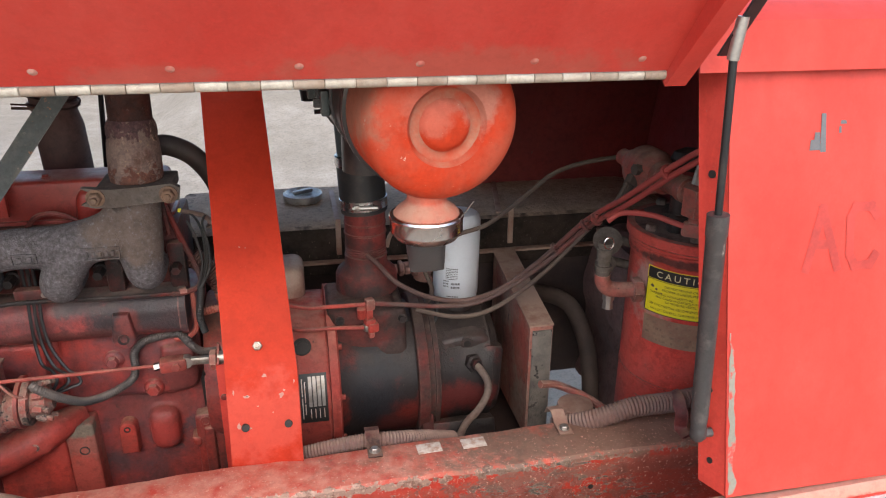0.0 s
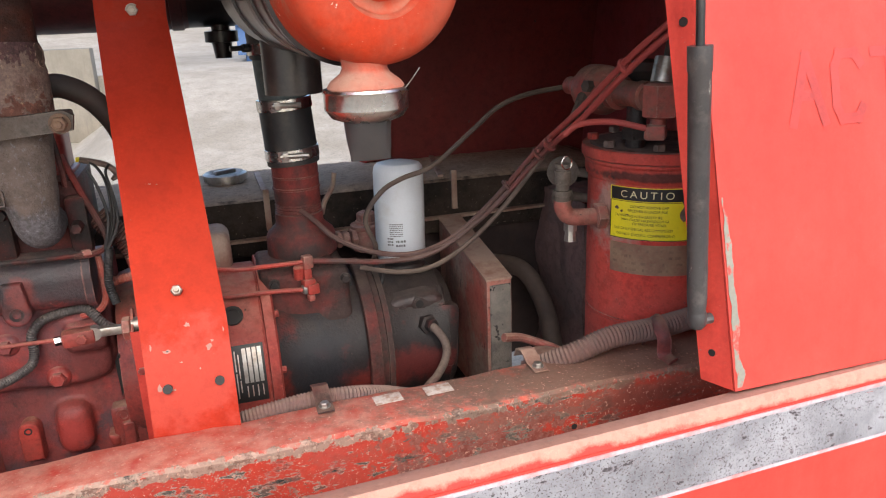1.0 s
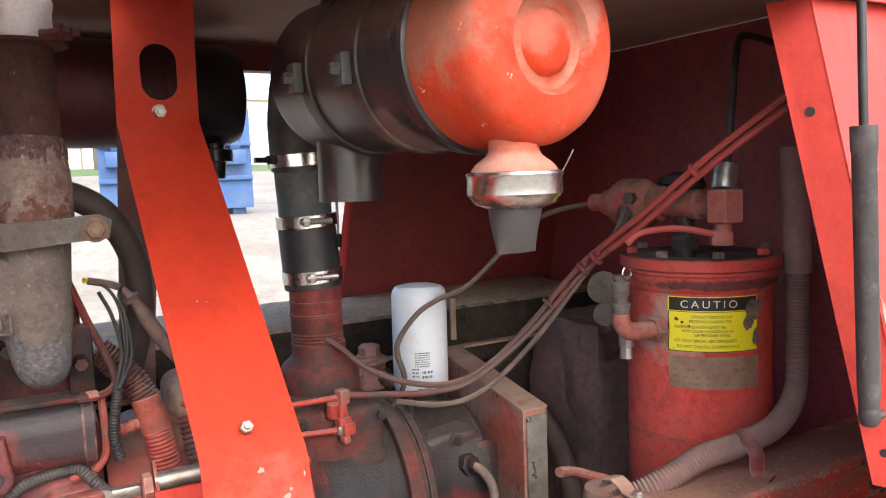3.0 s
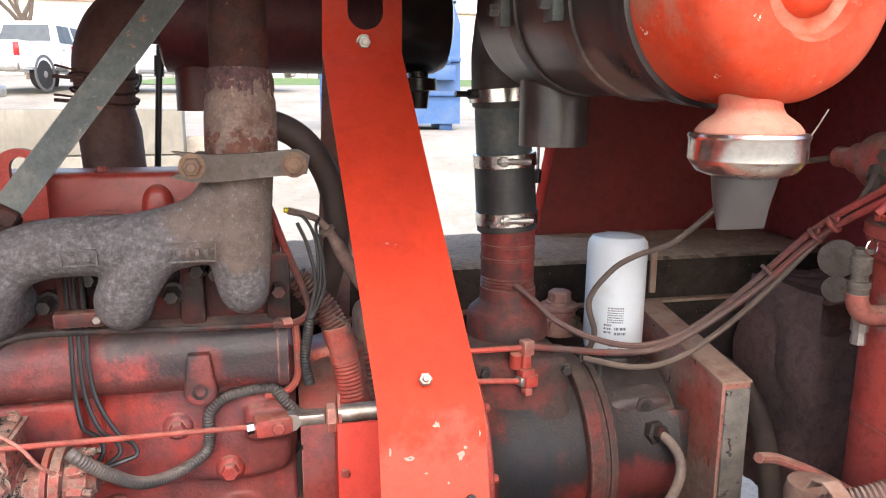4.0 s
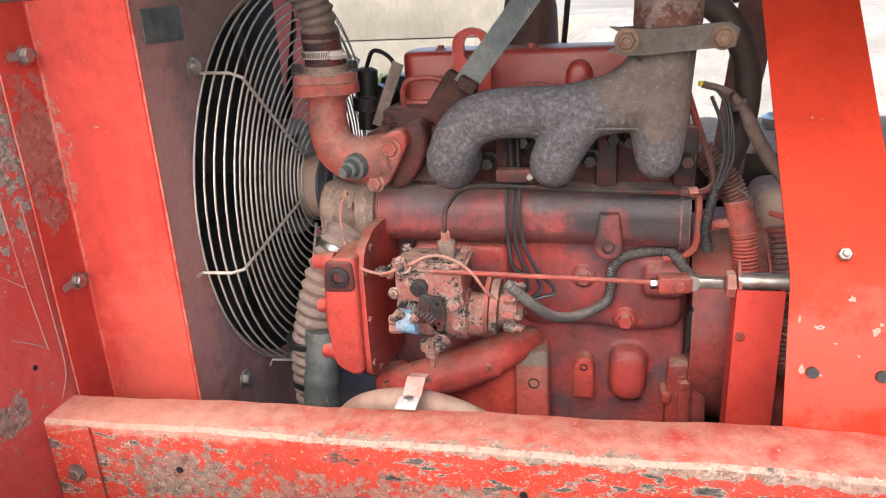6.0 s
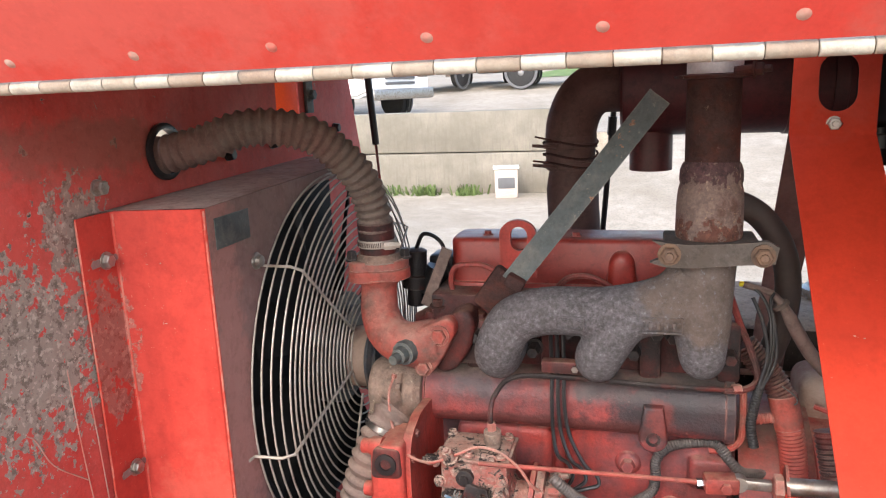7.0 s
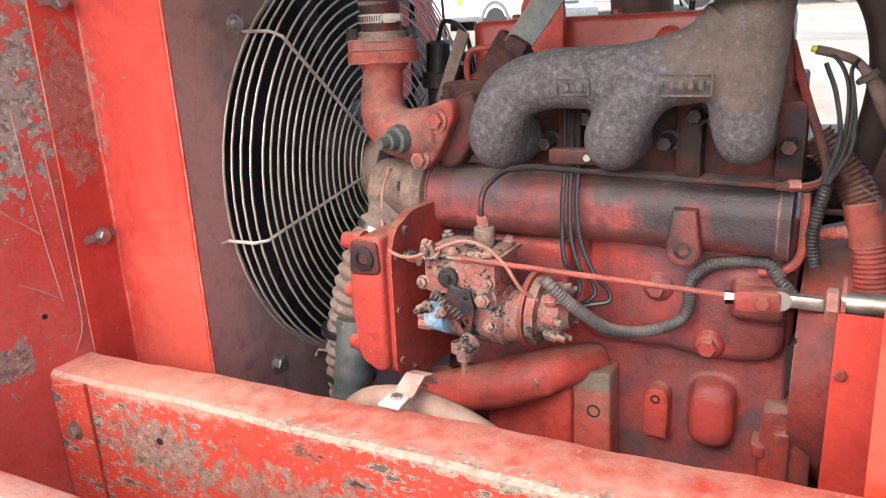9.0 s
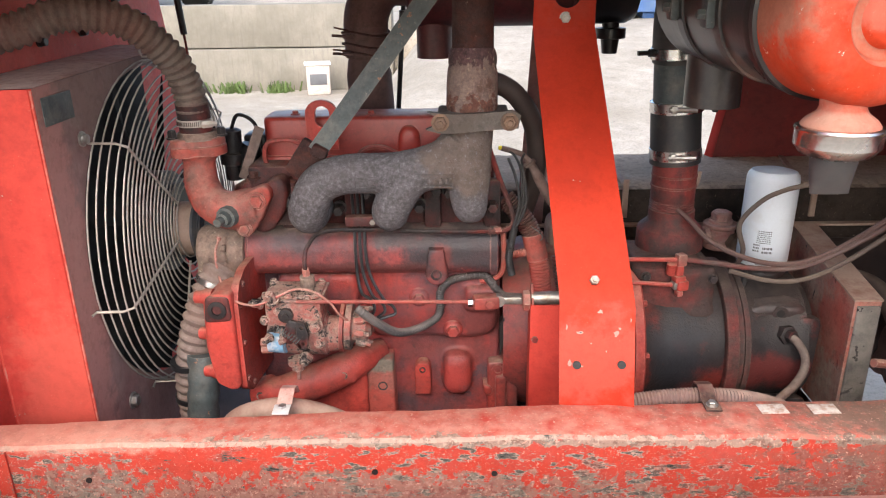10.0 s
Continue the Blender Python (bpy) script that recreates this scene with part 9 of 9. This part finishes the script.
# ---- wiring between engine and post ----
wl = thing("wiring_loom", (-0.15, 1.5, 0.9), "dark wiring loom with ribbed sleeves", "wiring")
for pts, r, m_ in (
    ([(-0.452, 1.390, 0.872), (-0.440, 1.388, 0.862), (-0.415, 1.405, 0.832), (-0.382, 1.44, 0.795), (-0.347, 1.48, 0.781), (-0.307, 1.51, 0.791), (-0.298, 1.525, 0.81), (-0.297, 1.53, 0.843), (-0.275, 1.535, 0.866), (-0.235, 1.54, 0.874), (-0.204, 1.54, 0.874), (-0.185, 1.53, 0.858)], 0.0098, "sleeve_black"),
    ([(-0.150, 1.52, 0.885), (-0.156, 1.52, 0.92), (-0.152, 1.52, 0.955), (-0.146, 1.52, 0.988)], 0.0088, "rubber"),
    ([(-0.200, 1.535, 0.872), (-0.182, 1.53, 0.85), (-0.165, 1.535, 0.832), (-0.142, 1.55, 0.822), (-0.11, 1.57, 0.815)], 0.0095, "sleeve_black"),
):
    b = B()
    ribbed(b, pts, r * 0.92, pitch=0.0045, depth=0.14, seg=10, per=3)
    part("ribbed_sleeve", b, m_, wl)
for k, (pts, r_, m_) in enumerate((
    ([(-0.148, 1.505, 0.99), (-0.135, 1.52, 1.03), (-0.132, 1.53, 1.07), (-0.136, 1.54, 1.105), (-0.150, 1.55, 1.13), (-0.172, 1.555, 1.142)], 0.0025, "ink"),
    ([(-0.146, 1.505, 0.99), (-0.131, 1.522, 1.03), (-0.128, 1.535, 1.08), (-0.133, 1.545, 1.115), (-0.127, 1.555, 1.128)], 0.0024, "ink"),
    ([(-0.150, 1.505, 0.99), (-0.138, 1.515, 1.04), (-0.146, 1.525, 1.09), (-0.160, 1.535, 1.125)], 0.0028, "rubber"),
    ([(-0.145, 1.505, 0.99), (-0.126, 1.52, 1.025), (-0.124, 1.53, 1.06), (-0.130, 1.54, 1.10)], 0.0024, "rubber"),
    ([(-0.20, 1.56, 1.15), (-0.188, 1.55, 1.115), (-0.174, 1.545, 1.075), (-0.158, 1.54, 1.035), (-0.148, 1.535, 1.002), (-0.152, 1.525, 0.988), (-0.172, 1.51, 0.983), (-0.20, 1.50, 0.985)], 0.0056, "valve_red"),
    ([(-0.215, 1.54, 0.862), (-0.185, 1.54, 0.868), (-0.168, 1.535, 0.89), (-0.166, 1.535, 0.93), (-0.168, 1.535, 0.972)], 0.0060, "elbow_red"),
    ([(-0.206, 1.53, 1.20), (-0.200, 1.53, 1.15), (-0.197, 1.53, 1.10)], 0.0050, "oily_red"),
)):
    b = B()
    tube(b, pts, r_, seg=8)
    part("wire" if k < 4 else "line", b, m_, wl)
b = B()
tube(b, [(-0.172, 1.555, 1.140), (-0.15, 1.555, 1.134), (-0.128, 1.558, 1.124), (-0.108, 1.562, 1.098), (-0.085, 1.57, 1.055), (-0.06, 1.58, 1.015), (-0.03, 1.60, 0.98)], 0.0098, seg=12, radius=lambda f, s: 0.0055 + 0.0055 * min(1, max(0, (f - 0.25) / 0.2)))
part("taped_cable", b, "hose_pink", wl, "pale dusty taped cable")
b = B()
turned(b, (-0.118, 1.560, 1.110), (0.3, 0.05, -0.45), [(0, 0.010), (0.001, 0.0135), (0.006, 0.0135), (0.007, 0.010)], 14)
part("tie", b, "rubber_dusty", wl)
b = B()
turned(b, (-0.178, 1.555, 1.141), (1, 0.1, -0.1), [(0, 0.003), (0.001, 0.0042), (0.010, 0.0042), (0.011, 0.003)], 10)
part("connector", b, "yellow", wl, "small yellow connector")
ch = thing("coolant_bypass", (-0.1, 1.56, 0.9), "orange-red and brown ribbed bypass hose behind the post", "hose")
b = B()
ribbed(b, [(-0.165, 1.575, 1.035), (-0.145, 1.572, 1.012), (-0.122, 1.568, 0.985), (-0.106, 1.562, 0.955)], 0.0215, pitch=0.0062, depth=0.13, seg=18, per=5)
part("upper_tube", b, "oily_red", ch, "dark brown ribbed upper length")
b = B()
tube(b, [(-0.106, 1.562, 0.958), (-0.100, 1.559, 0.932), (-0.094, 1.556, 0.905)], 0.0225, seg=18)
ribbed(b, [(-0.165, 1.552, 0.912), (-0.135, 1.555, 0.918), (-0.104, 1.558, 0.922)], 0.0095, pitch=0.0055, depth=0.14, seg=12, per=4)
part("tee", b, "elbow_red", ch)
b = B()
ribbed(b, [(-0.094, 1.556, 0.906), (-0.088, 1.553, 0.87), (-0.084, 1.55, 0.83), (-0.084, 1.55, 0.78)], 0.0215, pitch=0.0062, depth=0.13, seg=18, per=5)
part("lower_tube", b, "engine_bright", ch, "orange-red ribbed lower length")
b = B()
tube(b, [(-0.112, 1.53, 0.985), (-0.092, 1.535, 0.968), (-0.088, 1.54, 0.955), (-0.095, 1.545, 0.948)], 0.0012, seg=5)
part("tie_end", b, "strap", ch, "curled end of a cable tie")
bm = B()
tube(bm, [(-0.215, 1.60, 1.262), (-0.185, 1.60, 1.262), (-0.145, 1.61, 1.238), (-0.112, 1.62, 1.19), (-0.096, 1.63, 1.13), (-0.098, 1.64, 1.06), (-0.115, 1.66, 0.98)], 0.0205, seg=18)
bh = thing("breather_hose", (-0.1, 1.64, 0.98), "thick brown-black breather hose curving down behind the engine", "hose")
part("rubber_tube", bm, "breather_rubber", bh)
bm = B()
turned(bm, (-0.218, 1.60, 1.262), (1, 0, 0), [(0, 0.016), (0.002, 0.0235), (0.014, 0.0235), (0.016, 0.021)], 20)
part("hose_clamp", bm, "steel", bh, "dull band clamp")
# distributor box on the flywheel housing, pale in the dust
bm = B()
soft_slab(bm, rounded([(-0.06, 0.80), (-0.06, 0.945), (0.06, 0.950), (0.06, 0.80)], 0.03, 6), "xz", 1.66, 0.10, 0.03)
single("starter_cover", bm, "tan_metal", "pale dusty rounded cover behind the post", "cover")
bm = B()
box(bm, (-0.70, 1.72, 1.10), (0.05, 0.06, 0.09), bevel=0.008)
box(bm, (-0.64, 1.70, 1.10), (0.015, 0.02, 0.14), rot=(0, 30, 0), bevel=0.003)
cyl(bm, (-0.72, 1.66, 1.08), (-0.70, 1.66, 1.13), 0.018, seg=14)
single("belt_tensioner", bm, "black", "black bracket and fittings beside the fan", "bracket")

# fittings crowded between the elbow and the rocker cover
hs = thing("thermostat_housing", (-0.662, 1.59, 0.99), "grimy red thermostat housing with rusty bolts", "housing")
bm = B()
box(bm, (-0.662, 1.60, 1.041), (0.085, 0.07, 0.055), rot=(0, 8, 0), bevel=0.012)
tube(bm, [(-0.712, 1.59, 1.041), (-0.662, 1.585, 1.061), (-0.612, 1.58, 1.031)], 0.022, seg=12)
part("casting", bm, "oily_red", hs)
for p in [(-0.673, 1.57, 1.081), (-0.604, 1.57, 1.07), (-0.614, 1.57, 1.035)]:
    b = B()
    turned(b, p, (0, -0.2, 1), [(-0.02, 0.008), (-0.002, 0.008), (0, 0.015), (0.003, 0.015)], 14)
    hexa(b, V(*p) + V(0, 0, 0.003), (0, -0.2, 1), 0.011, 0.012)
    part("bolt", b, "rust_dark", hs)
bm = B()
a_, b_ = V(-0.661, 1.6, 1.178), V(-0.706, 1.6, 1.071)
d_ = (b_ - a_).normalized()
s_ = d_.cross(V(0, 1, 0)).normalized() * 0.010
add(bm, [a_ - s_, a_ + s_, b_ + s_, b_ - s_, a_ - s_ + V(0, 0.004, 0), a_ + s_ + V(0, 0.004, 0), b_ + s_ + V(0, 0.004, 0), b_ - s_ + V(0, 0.004, 0)], [(0, 1, 2, 3), (7, 6, 5, 4), (0, 4, 5, 1), (1, 5, 6, 2), (2, 6, 7, 3), (3, 7, 4, 0)])
part("strap", bm, "hose_pink", hs, "pinkish flat strap")
bm = B()
turned(bm, V(-0.738, 1.66, 1.165), V(-0.742, 1.66, 1.066) - V(-0.738, 1.66, 1.165), [(0, 0.012), (0.004, 0.02), (0.05, 0.02), (0.052, 0.027), (0.075, 0.027), (0.078, 0.018), (0.11, 0.018)], 16)
part("sensor", bm, "oily", hs, "dark cylindrical sensor")
b = B()
tube(b, [V(-0.738, 1.66, 1.165), V(-0.738, 1.66, 1.165) + V(0.02, -0.01, 0.03), V(-0.738, 1.66, 1.165) + V(0.05, 0, 0.01), V(-0.738, 1.66, 1.165) + V(0.06, 0.01, -0.05), V(-0.738, 1.66, 1.165) + V(0.08, 0.0, -0.09)], 0.004, seg=7)
part("wire", b, "black", hs)

# ---- the yard's far things ----
def car_wheel(parent, x, y, z, r, side):
    b = B()
    turned(b, (x, y, z), (0, side, 0), [(0, r * 0.75), (0.01, r * 0.97), (0.04, r), (0.20, r), (0.23, r * 0.95), (0.24, r * 0.72)], 28)
    w = part("wheel", b, "tyre", parent)
    b = B()
    turned(b, (x, y + side * 0.235, z), (0, side, 0), [(-0.05, r * 0.60), (-0.005, r * 0.60), (-0.02, r * 0.53), (-0.035, r * 0.42), (0.0, r * 0.24), (0.02, r * 0.20), (0.03, r * 0.12)], 28)
    rim = part("rim", b, "rim", w)
    b = B()
    for k in range(8):
        a = 2 * math.pi * k / 8
        turned(b, (x + r * 0.37 * math.cos(a), y + side * 0.222, z + r * 0.37 * math.sin(a)), (0, side, 0), [(-0.01, r * 0.07), (0.004, r * 0.07)], 8)
    part("hand_hole", b, "ink", rim)


def pickup(x, y, z, yaw, label, nose):
    """A white pickup truck; its nose points along +x before turning."""
    ob = thing("pickup_truck", (0, 0, 0), label, "truck", "parked trucks")
    hw = 1.0
    lower = [(-2.9, 0.62), (-2.9, 1.12), (-2.85, 1.22), (-0.95, 1.22), (-0.95, 1.18), (0.95, 1.18), (1.2, 1.24), (2.55, 1.16), (2.78, 1.02), (2.82, 0.62), (2.45, 0.50), (-2.75, 0.50)]
    b = B()
    slab(b, lower, "xz", -hw, 2 * hw)
    bmesh.ops.bevel(b, geom=[e for e in b.edges if abs(e.verts[0].co.y - e.verts[1].co.y) < 0.01 and len(e.link_faces) == 2 and e.calc_face_angle(0) > 1.0], offset=0.06, segments=2, affect="EDGES")
    part("body", b, "truck", ob)
    b = B()
    vs = []
    for xx, zz, w in ((-0.95, 1.16, 0.93), (1.15, 1.20, 0.93), (0.45, 1.86, 0.74), (-0.75, 1.88, 0.74)):
        vs += [(xx, -w, zz), (xx, w, zz)]
    add(b, vs, [(0, 2, 4, 6), (1, 7, 5, 3), (4, 5, 7, 6), (2, 3, 5, 4), (0, 6, 7, 1), (0, 1, 3, 2)])
    bmesh.ops.bevel(b, geom=b.edges[:], offset=0.05, segments=2, affect="EDGES")
    cab = part("cab", b, "truck", ob)
    for s in (-1, 1):
        for x0, x1, x2, x3 in ((-0.80, -0.05, -0.05, -0.68), (0.05, 0.95, 0.42, 0.05)):
            q = lambda xx, zz: (xx, s * (0.945 - 0.19 * (zz - 1.16) / 0.7), zz)
            b = B()
            add(b, [q(x0, 1.27), q(x1, 1.27), q(x2, 1.76), q(x3, 1.76)], [(0, 1, 2, 3)])
            bmesh.ops.solidify(b, geom=b.faces[:], thickness=0.01)
            part("side_window", b, "glass_dark", cab)
    b = B()
    add(b, [(1.13, -0.78, 1.26), (1.13, 0.78, 1.26), (0.55, 0.66, 1.80), (0.55, -0.66, 1.80)], [(0, 1, 2, 3)])
    bmesh.ops.solidify(b, geom=b.faces[:], thickness=0.012)
    part("windscreen", b, "glass_dark", cab)
    b = B()
    add(b, [(-0.965, -0.75, 1.32), (-0.965, 0.75, 1.32), (-0.80, 0.64, 1.78), (-0.80, -0.64, 1.78)], [(0, 1, 2, 3)])
    bmesh.ops.solidify(b, geom=b.faces[:], thickness=0.012)
    part("rear_window", b, "glass_dark", cab)
    b = B()
    for k in range(3):
        box(b, (2.825, 0, 0.80 + 0.115 * k), (0.03, 0.95, 0.06), bevel=0.01)
    part("grille", b, "grey_plastic", ob)
    for s in (-1, 1):
        b = B()
        box(b, (2.72, s * 0.78, 0.98), (0.16, 0.36, 0.18), bevel=0.04)
        part("headlight", b, "steel", ob)
        b = B()
        box(b, (2.62, s * 0.985, 0.90), (0.16, 0.03, 0.08), bevel=0.01)
        part("indicator", b, "amber", ob)
        b = B()
        box(b, (-2.90, s * 0.90, 1.0), (0.04, 0.16, 0.34), bevel=0.02)
        part("tail_light", b, "red_lens", ob)
        b = B()
        box(b, (0.85, s * 1.10, 1.30), (0.10, 0.20, 0.22), bevel=0.03)
        part("mirror", b, "truck", ob)
        for xw in (-1.85, 1.75):
            b = B()
            turned(b, (xw, s * 0.985, 0.42), (0, s, 0), [(0, 0.49), (0.035, 0.49), (0.04, 0.46), (0.035, 0.415), (0, 0.415)], 32, cap=False)
            part("wheel_arch", b, "grey_plastic", ob)
            car_wheel(ob, xw, s * 0.775, 0.39, 0.39, s)
            b = B()
            turned(b, (xw, s * 0.9, 0.42), (0, s, 0), [(0, 0.41), (0.088, 0.41)], 28)
            part("wheel_well", b, "ink", ob)
    for s in (-1, 1):
        for xx in (-0.98, 0.0, 1.0):
            b = B()
            box(b, (xx, s * 1.001, 0.88), (0.014, 0.006, 0.60))
            part("door_seam", b, "grey_plastic", ob)
        for xx in (-0.82, 0.16):
            b = B()
            box(b, (xx, s * 1.012, 1.08), (0.16, 0.02, 0.03), bevel=0.006)
            part("door_handle", b, "grey_plastic", ob)
        b = B()
        turned(b, (0.50, s * 1.0, 0.95), (0, s, 0), [(0, 0.10), (0.003, 0.10)], 18)
        part("door_emblem", b, "yellow", ob, "plain yellow shape on the door")
        b = B()
        box(b, (0.0, s * 0.99, 0.55), (2.6, 0.05, 0.10), bevel=0.015)
        part("side_step", b, "grey_plastic", ob)
    for xx, w in ((2.88, 0.18), (-2.98, 0.14)):
        b = B()
        box(b, (xx, 0, 0.56), (w, 1.95, 0.24), bevel=0.05)
        part("bumper", b, "steel", ob)
    ob.matrix_basis = pose(x, y, z, 0, 0, yaw)
    return ob


pickup(-8.34, 17.73, ground_z(-8.34, 17.2), -25, "white pickup truck with grey wheel arches parked on the terrace", 1)
pickup(-6.4, 24.9, ground_z(-6.4, 24.2), 75, "white pickup truck parked with its red tail lights showing", 1)
pickup(-2.3, 23.7, ground_z(-2.3, 23.7), 4, "white pickup truck parked side-on further back", 1)
pickup(-13.5, 29.5, ground_z(-13.5, 29.5), 150, "white pickup truck parked at the far side", 1)

dump = thing("dumpster", (0, 0, 0), "blue steel dumpster with side pockets", "dumpster")
b = B()
slab(b, [(-1.05, 0.10), (1.05, 0.10), (1.05, 1.55), (0.95, 1.85), (-0.95, 1.85), (-1.05, 1.55)], "xz", -0.7, 1.4)
part("bin", b, "blue", dump)
for z in (0.55, 1.05):
    b = B()
    box(b, (0.0, -0.74, z), (2.1, 0.08, 0.07), bevel=0.01)
    part("rib", b, "blue", dump)
for s in (-1, 1):
    b = B()
    box(b, (s * 0.6, -0.82, 0.85), (0.7, 0.22, 0.22), bevel=0.02)
    part("pocket", b, "blue", dump)
    for xx in (0.45, 0.8):
        b = B()
        box(b, (s * xx, -0.86, 1.02), (0.14, 0.14, 0.10), rot=(30, 0, 0), bevel=0.01)
        part("lug", b, "blue", dump)
    b = B()
    box(b, (s * 0.85, 0, 0.05), (0.2, 1.2, 0.10), bevel=0.01)
    part("skid", b, "blue", dump)
b = B()
box(b, (0, 0.0, 1.88), (1.98, 1.42, 0.05), bevel=0.02)
part("lid", b, "black", dump)
dump.matrix_basis = pose(1.72, 12.4, ground_z(1.72, 12.0), 0, 0, -6)

b = B()
box(b, (0, 0, 0.19), (0.30, 0.20, 0.38), bevel=0.02)
wb = thing("battery_box", (0, 0, 0), "small pale box standing on the ground", "box")
part("case", b, "pale_sticker", wb)
b = B()
box(b, (0, 0, 0.395), (0.34, 0.24, 0.03), bevel=0.01)
part("lid", b, "truck", wb)
b = B()
box(b, (0, -0.102, 0.20), (0.22, 0.01, 0.14), bevel=0.004)
part("panel", b, "grey_plastic", wb)
wb.matrix_basis = pose(-2.15, 9.9, 0, 0, 0, 12)

hall = thing("blue_warehouse", (0, 0, 0), "pale blue ribbed metal warehouse in the distance", "building")
b = B()
box(b, (0, 0, 4.0), (16, 10, 8))
part("wall", b, "blue_sheet", hall)
for i in range(40):
    b = B()
    box(b, (-7.9 + i * 0.4, -5.03, 4.0), (0.10, 0.06, 8))
    part("rib", b, "blue_sheet", hall)
b = B()
box(b, (0, 0, 8.05), (16.3, 10.3, 0.12), bevel=0.02)
part("roof", b, "pale_wall", hall)
hall.matrix_basis = pose(-31.4, 47.8, ground_z(-29, 47), 0, 0, 27)
hall2 = thing("pale_warehouse", (0, 0, 0), "long pale low warehouse in the distance", "building")
b = B()
box(b, (0, 0, 2.6), (46, 10, 5.2))
part("wall", b, "pale_wall", hall2)
b = B()
box(b, (0, 0, 5.25), (46.4, 10.4, 0.12), bevel=0.02)
part("roof", b, "tan_metal", hall2)
for i in range(9):
    b = B()
    box(b, (-20 + i * 5, -5.03, 2.6), (0.12, 0.08, 5.2))
    part("wall_joint", b, "concrete", hall2)
hall2.matrix_basis = pose(-2, 66, ground_z(0, 61), 0, 0, 2)


def tree(x, y, h, seed):
    r = random.Random(seed)
    z0 = ground_z(x, y)
    ob = thing("tree", (x, y, z0), "bare-branched spring tree with a thin green crown", "tree", "far trees")
    b = B()
    tips = []

    def limb(p, d, L, rad, lev):
        q = p + d * L
        mid_ = p.lerp(q, 0.5) + V(r.uniform(-1, 1), r.uniform(-1, 1), 0) * L * 0.06
        tube(b, [p, mid_, q], rad, seg=6, n=3, radius=lambda f, s: rad * (1 - 0.45 * f))
        if lev >= 3:
            tips.append(q)
            return
        for k in range(4 if lev else 5):
            nd = (d + V(r.uniform(-1, 1), r.uniform(-1, 1), r.uniform(-0.1, 0.7)) * 0.75).normalized()
            limb(p.lerp(q, r.uniform(0.6, 1.0)), nd, L * r.uniform(0.5, 0.75), rad * 0.5, lev + 1)
    limb(V(x, y, z0 - 0.1), V(0, 0, 1), h * 0.38, h * 0.028, 0)
    part("trunk", b, "bark", ob)
    b = B()
    for tpt in tips:
        for _ in range(9):
            c = tpt + V(r.gauss(0, 1), r.gauss(0, 1), r.gauss(0, 0.8)) * h * 0.055
            n1 = V(r.uniform(-1, 1), r.uniform(-1, 1), r.uniform(-1, 1)).normalized()
            n2 = n1.orthogonal().normalized()
            s_ = r.uniform(0.04, 0.09)
            add(b, [c - n1 * s_, c + n2 * s_ * 0.6, c + n1 * s_, c - n2 * s_ * 0.6], [(0, 1, 2, 3)])
    part("crown", b, "leaf", ob, smooth=0)


tree(-13.6, 40, 8.0, 2)
tree(-11.2, 41, 8.4, 5)
tree(3.5, 52, 6.5, 7)
bm = B()
add(bm, [(-6, 30, ground_z(-6, 30) + 0.02), (60, 30, ground_z(60, 30) + 0.02), (60, 58, ground_z(60, 58) + 0.02), (-6, 58, ground_z(-6, 58) + 0.02)], [(0, 1, 2, 3)])
single("lawn", bm, "grass", "green lawn beyond the yard", "lawn", kind="structure", smooth=0)

# orange marker beyond the oval opening
oc = thing("traffic_barrel", (0, 0, 0), "bright orange plastic marker barrel with a white band", "barrel")
b = B()
turned(b, (0, 0, 0), (0, 0, 1), [(0, 0.32), (0.05, 0.32), (0.06, 0.27), (0.50, 0.25), (0.52, 0.23), (0.98, 0.21), (1.0, 0.19), (1.58, 0.18), (1.60, 0.17), (1.602, 0.10)], 28)
part("shell", b, "orange", oc)
b = B()
turned(b, (0, 0, 1.62), (0, 0, 1), [(0, 0.10), (0.03, 0.105), (0.08, 0.08)], 20)
part("handle", b, "white", oc)
oc.matrix_basis = pose(-1.38, 2.30, 0)
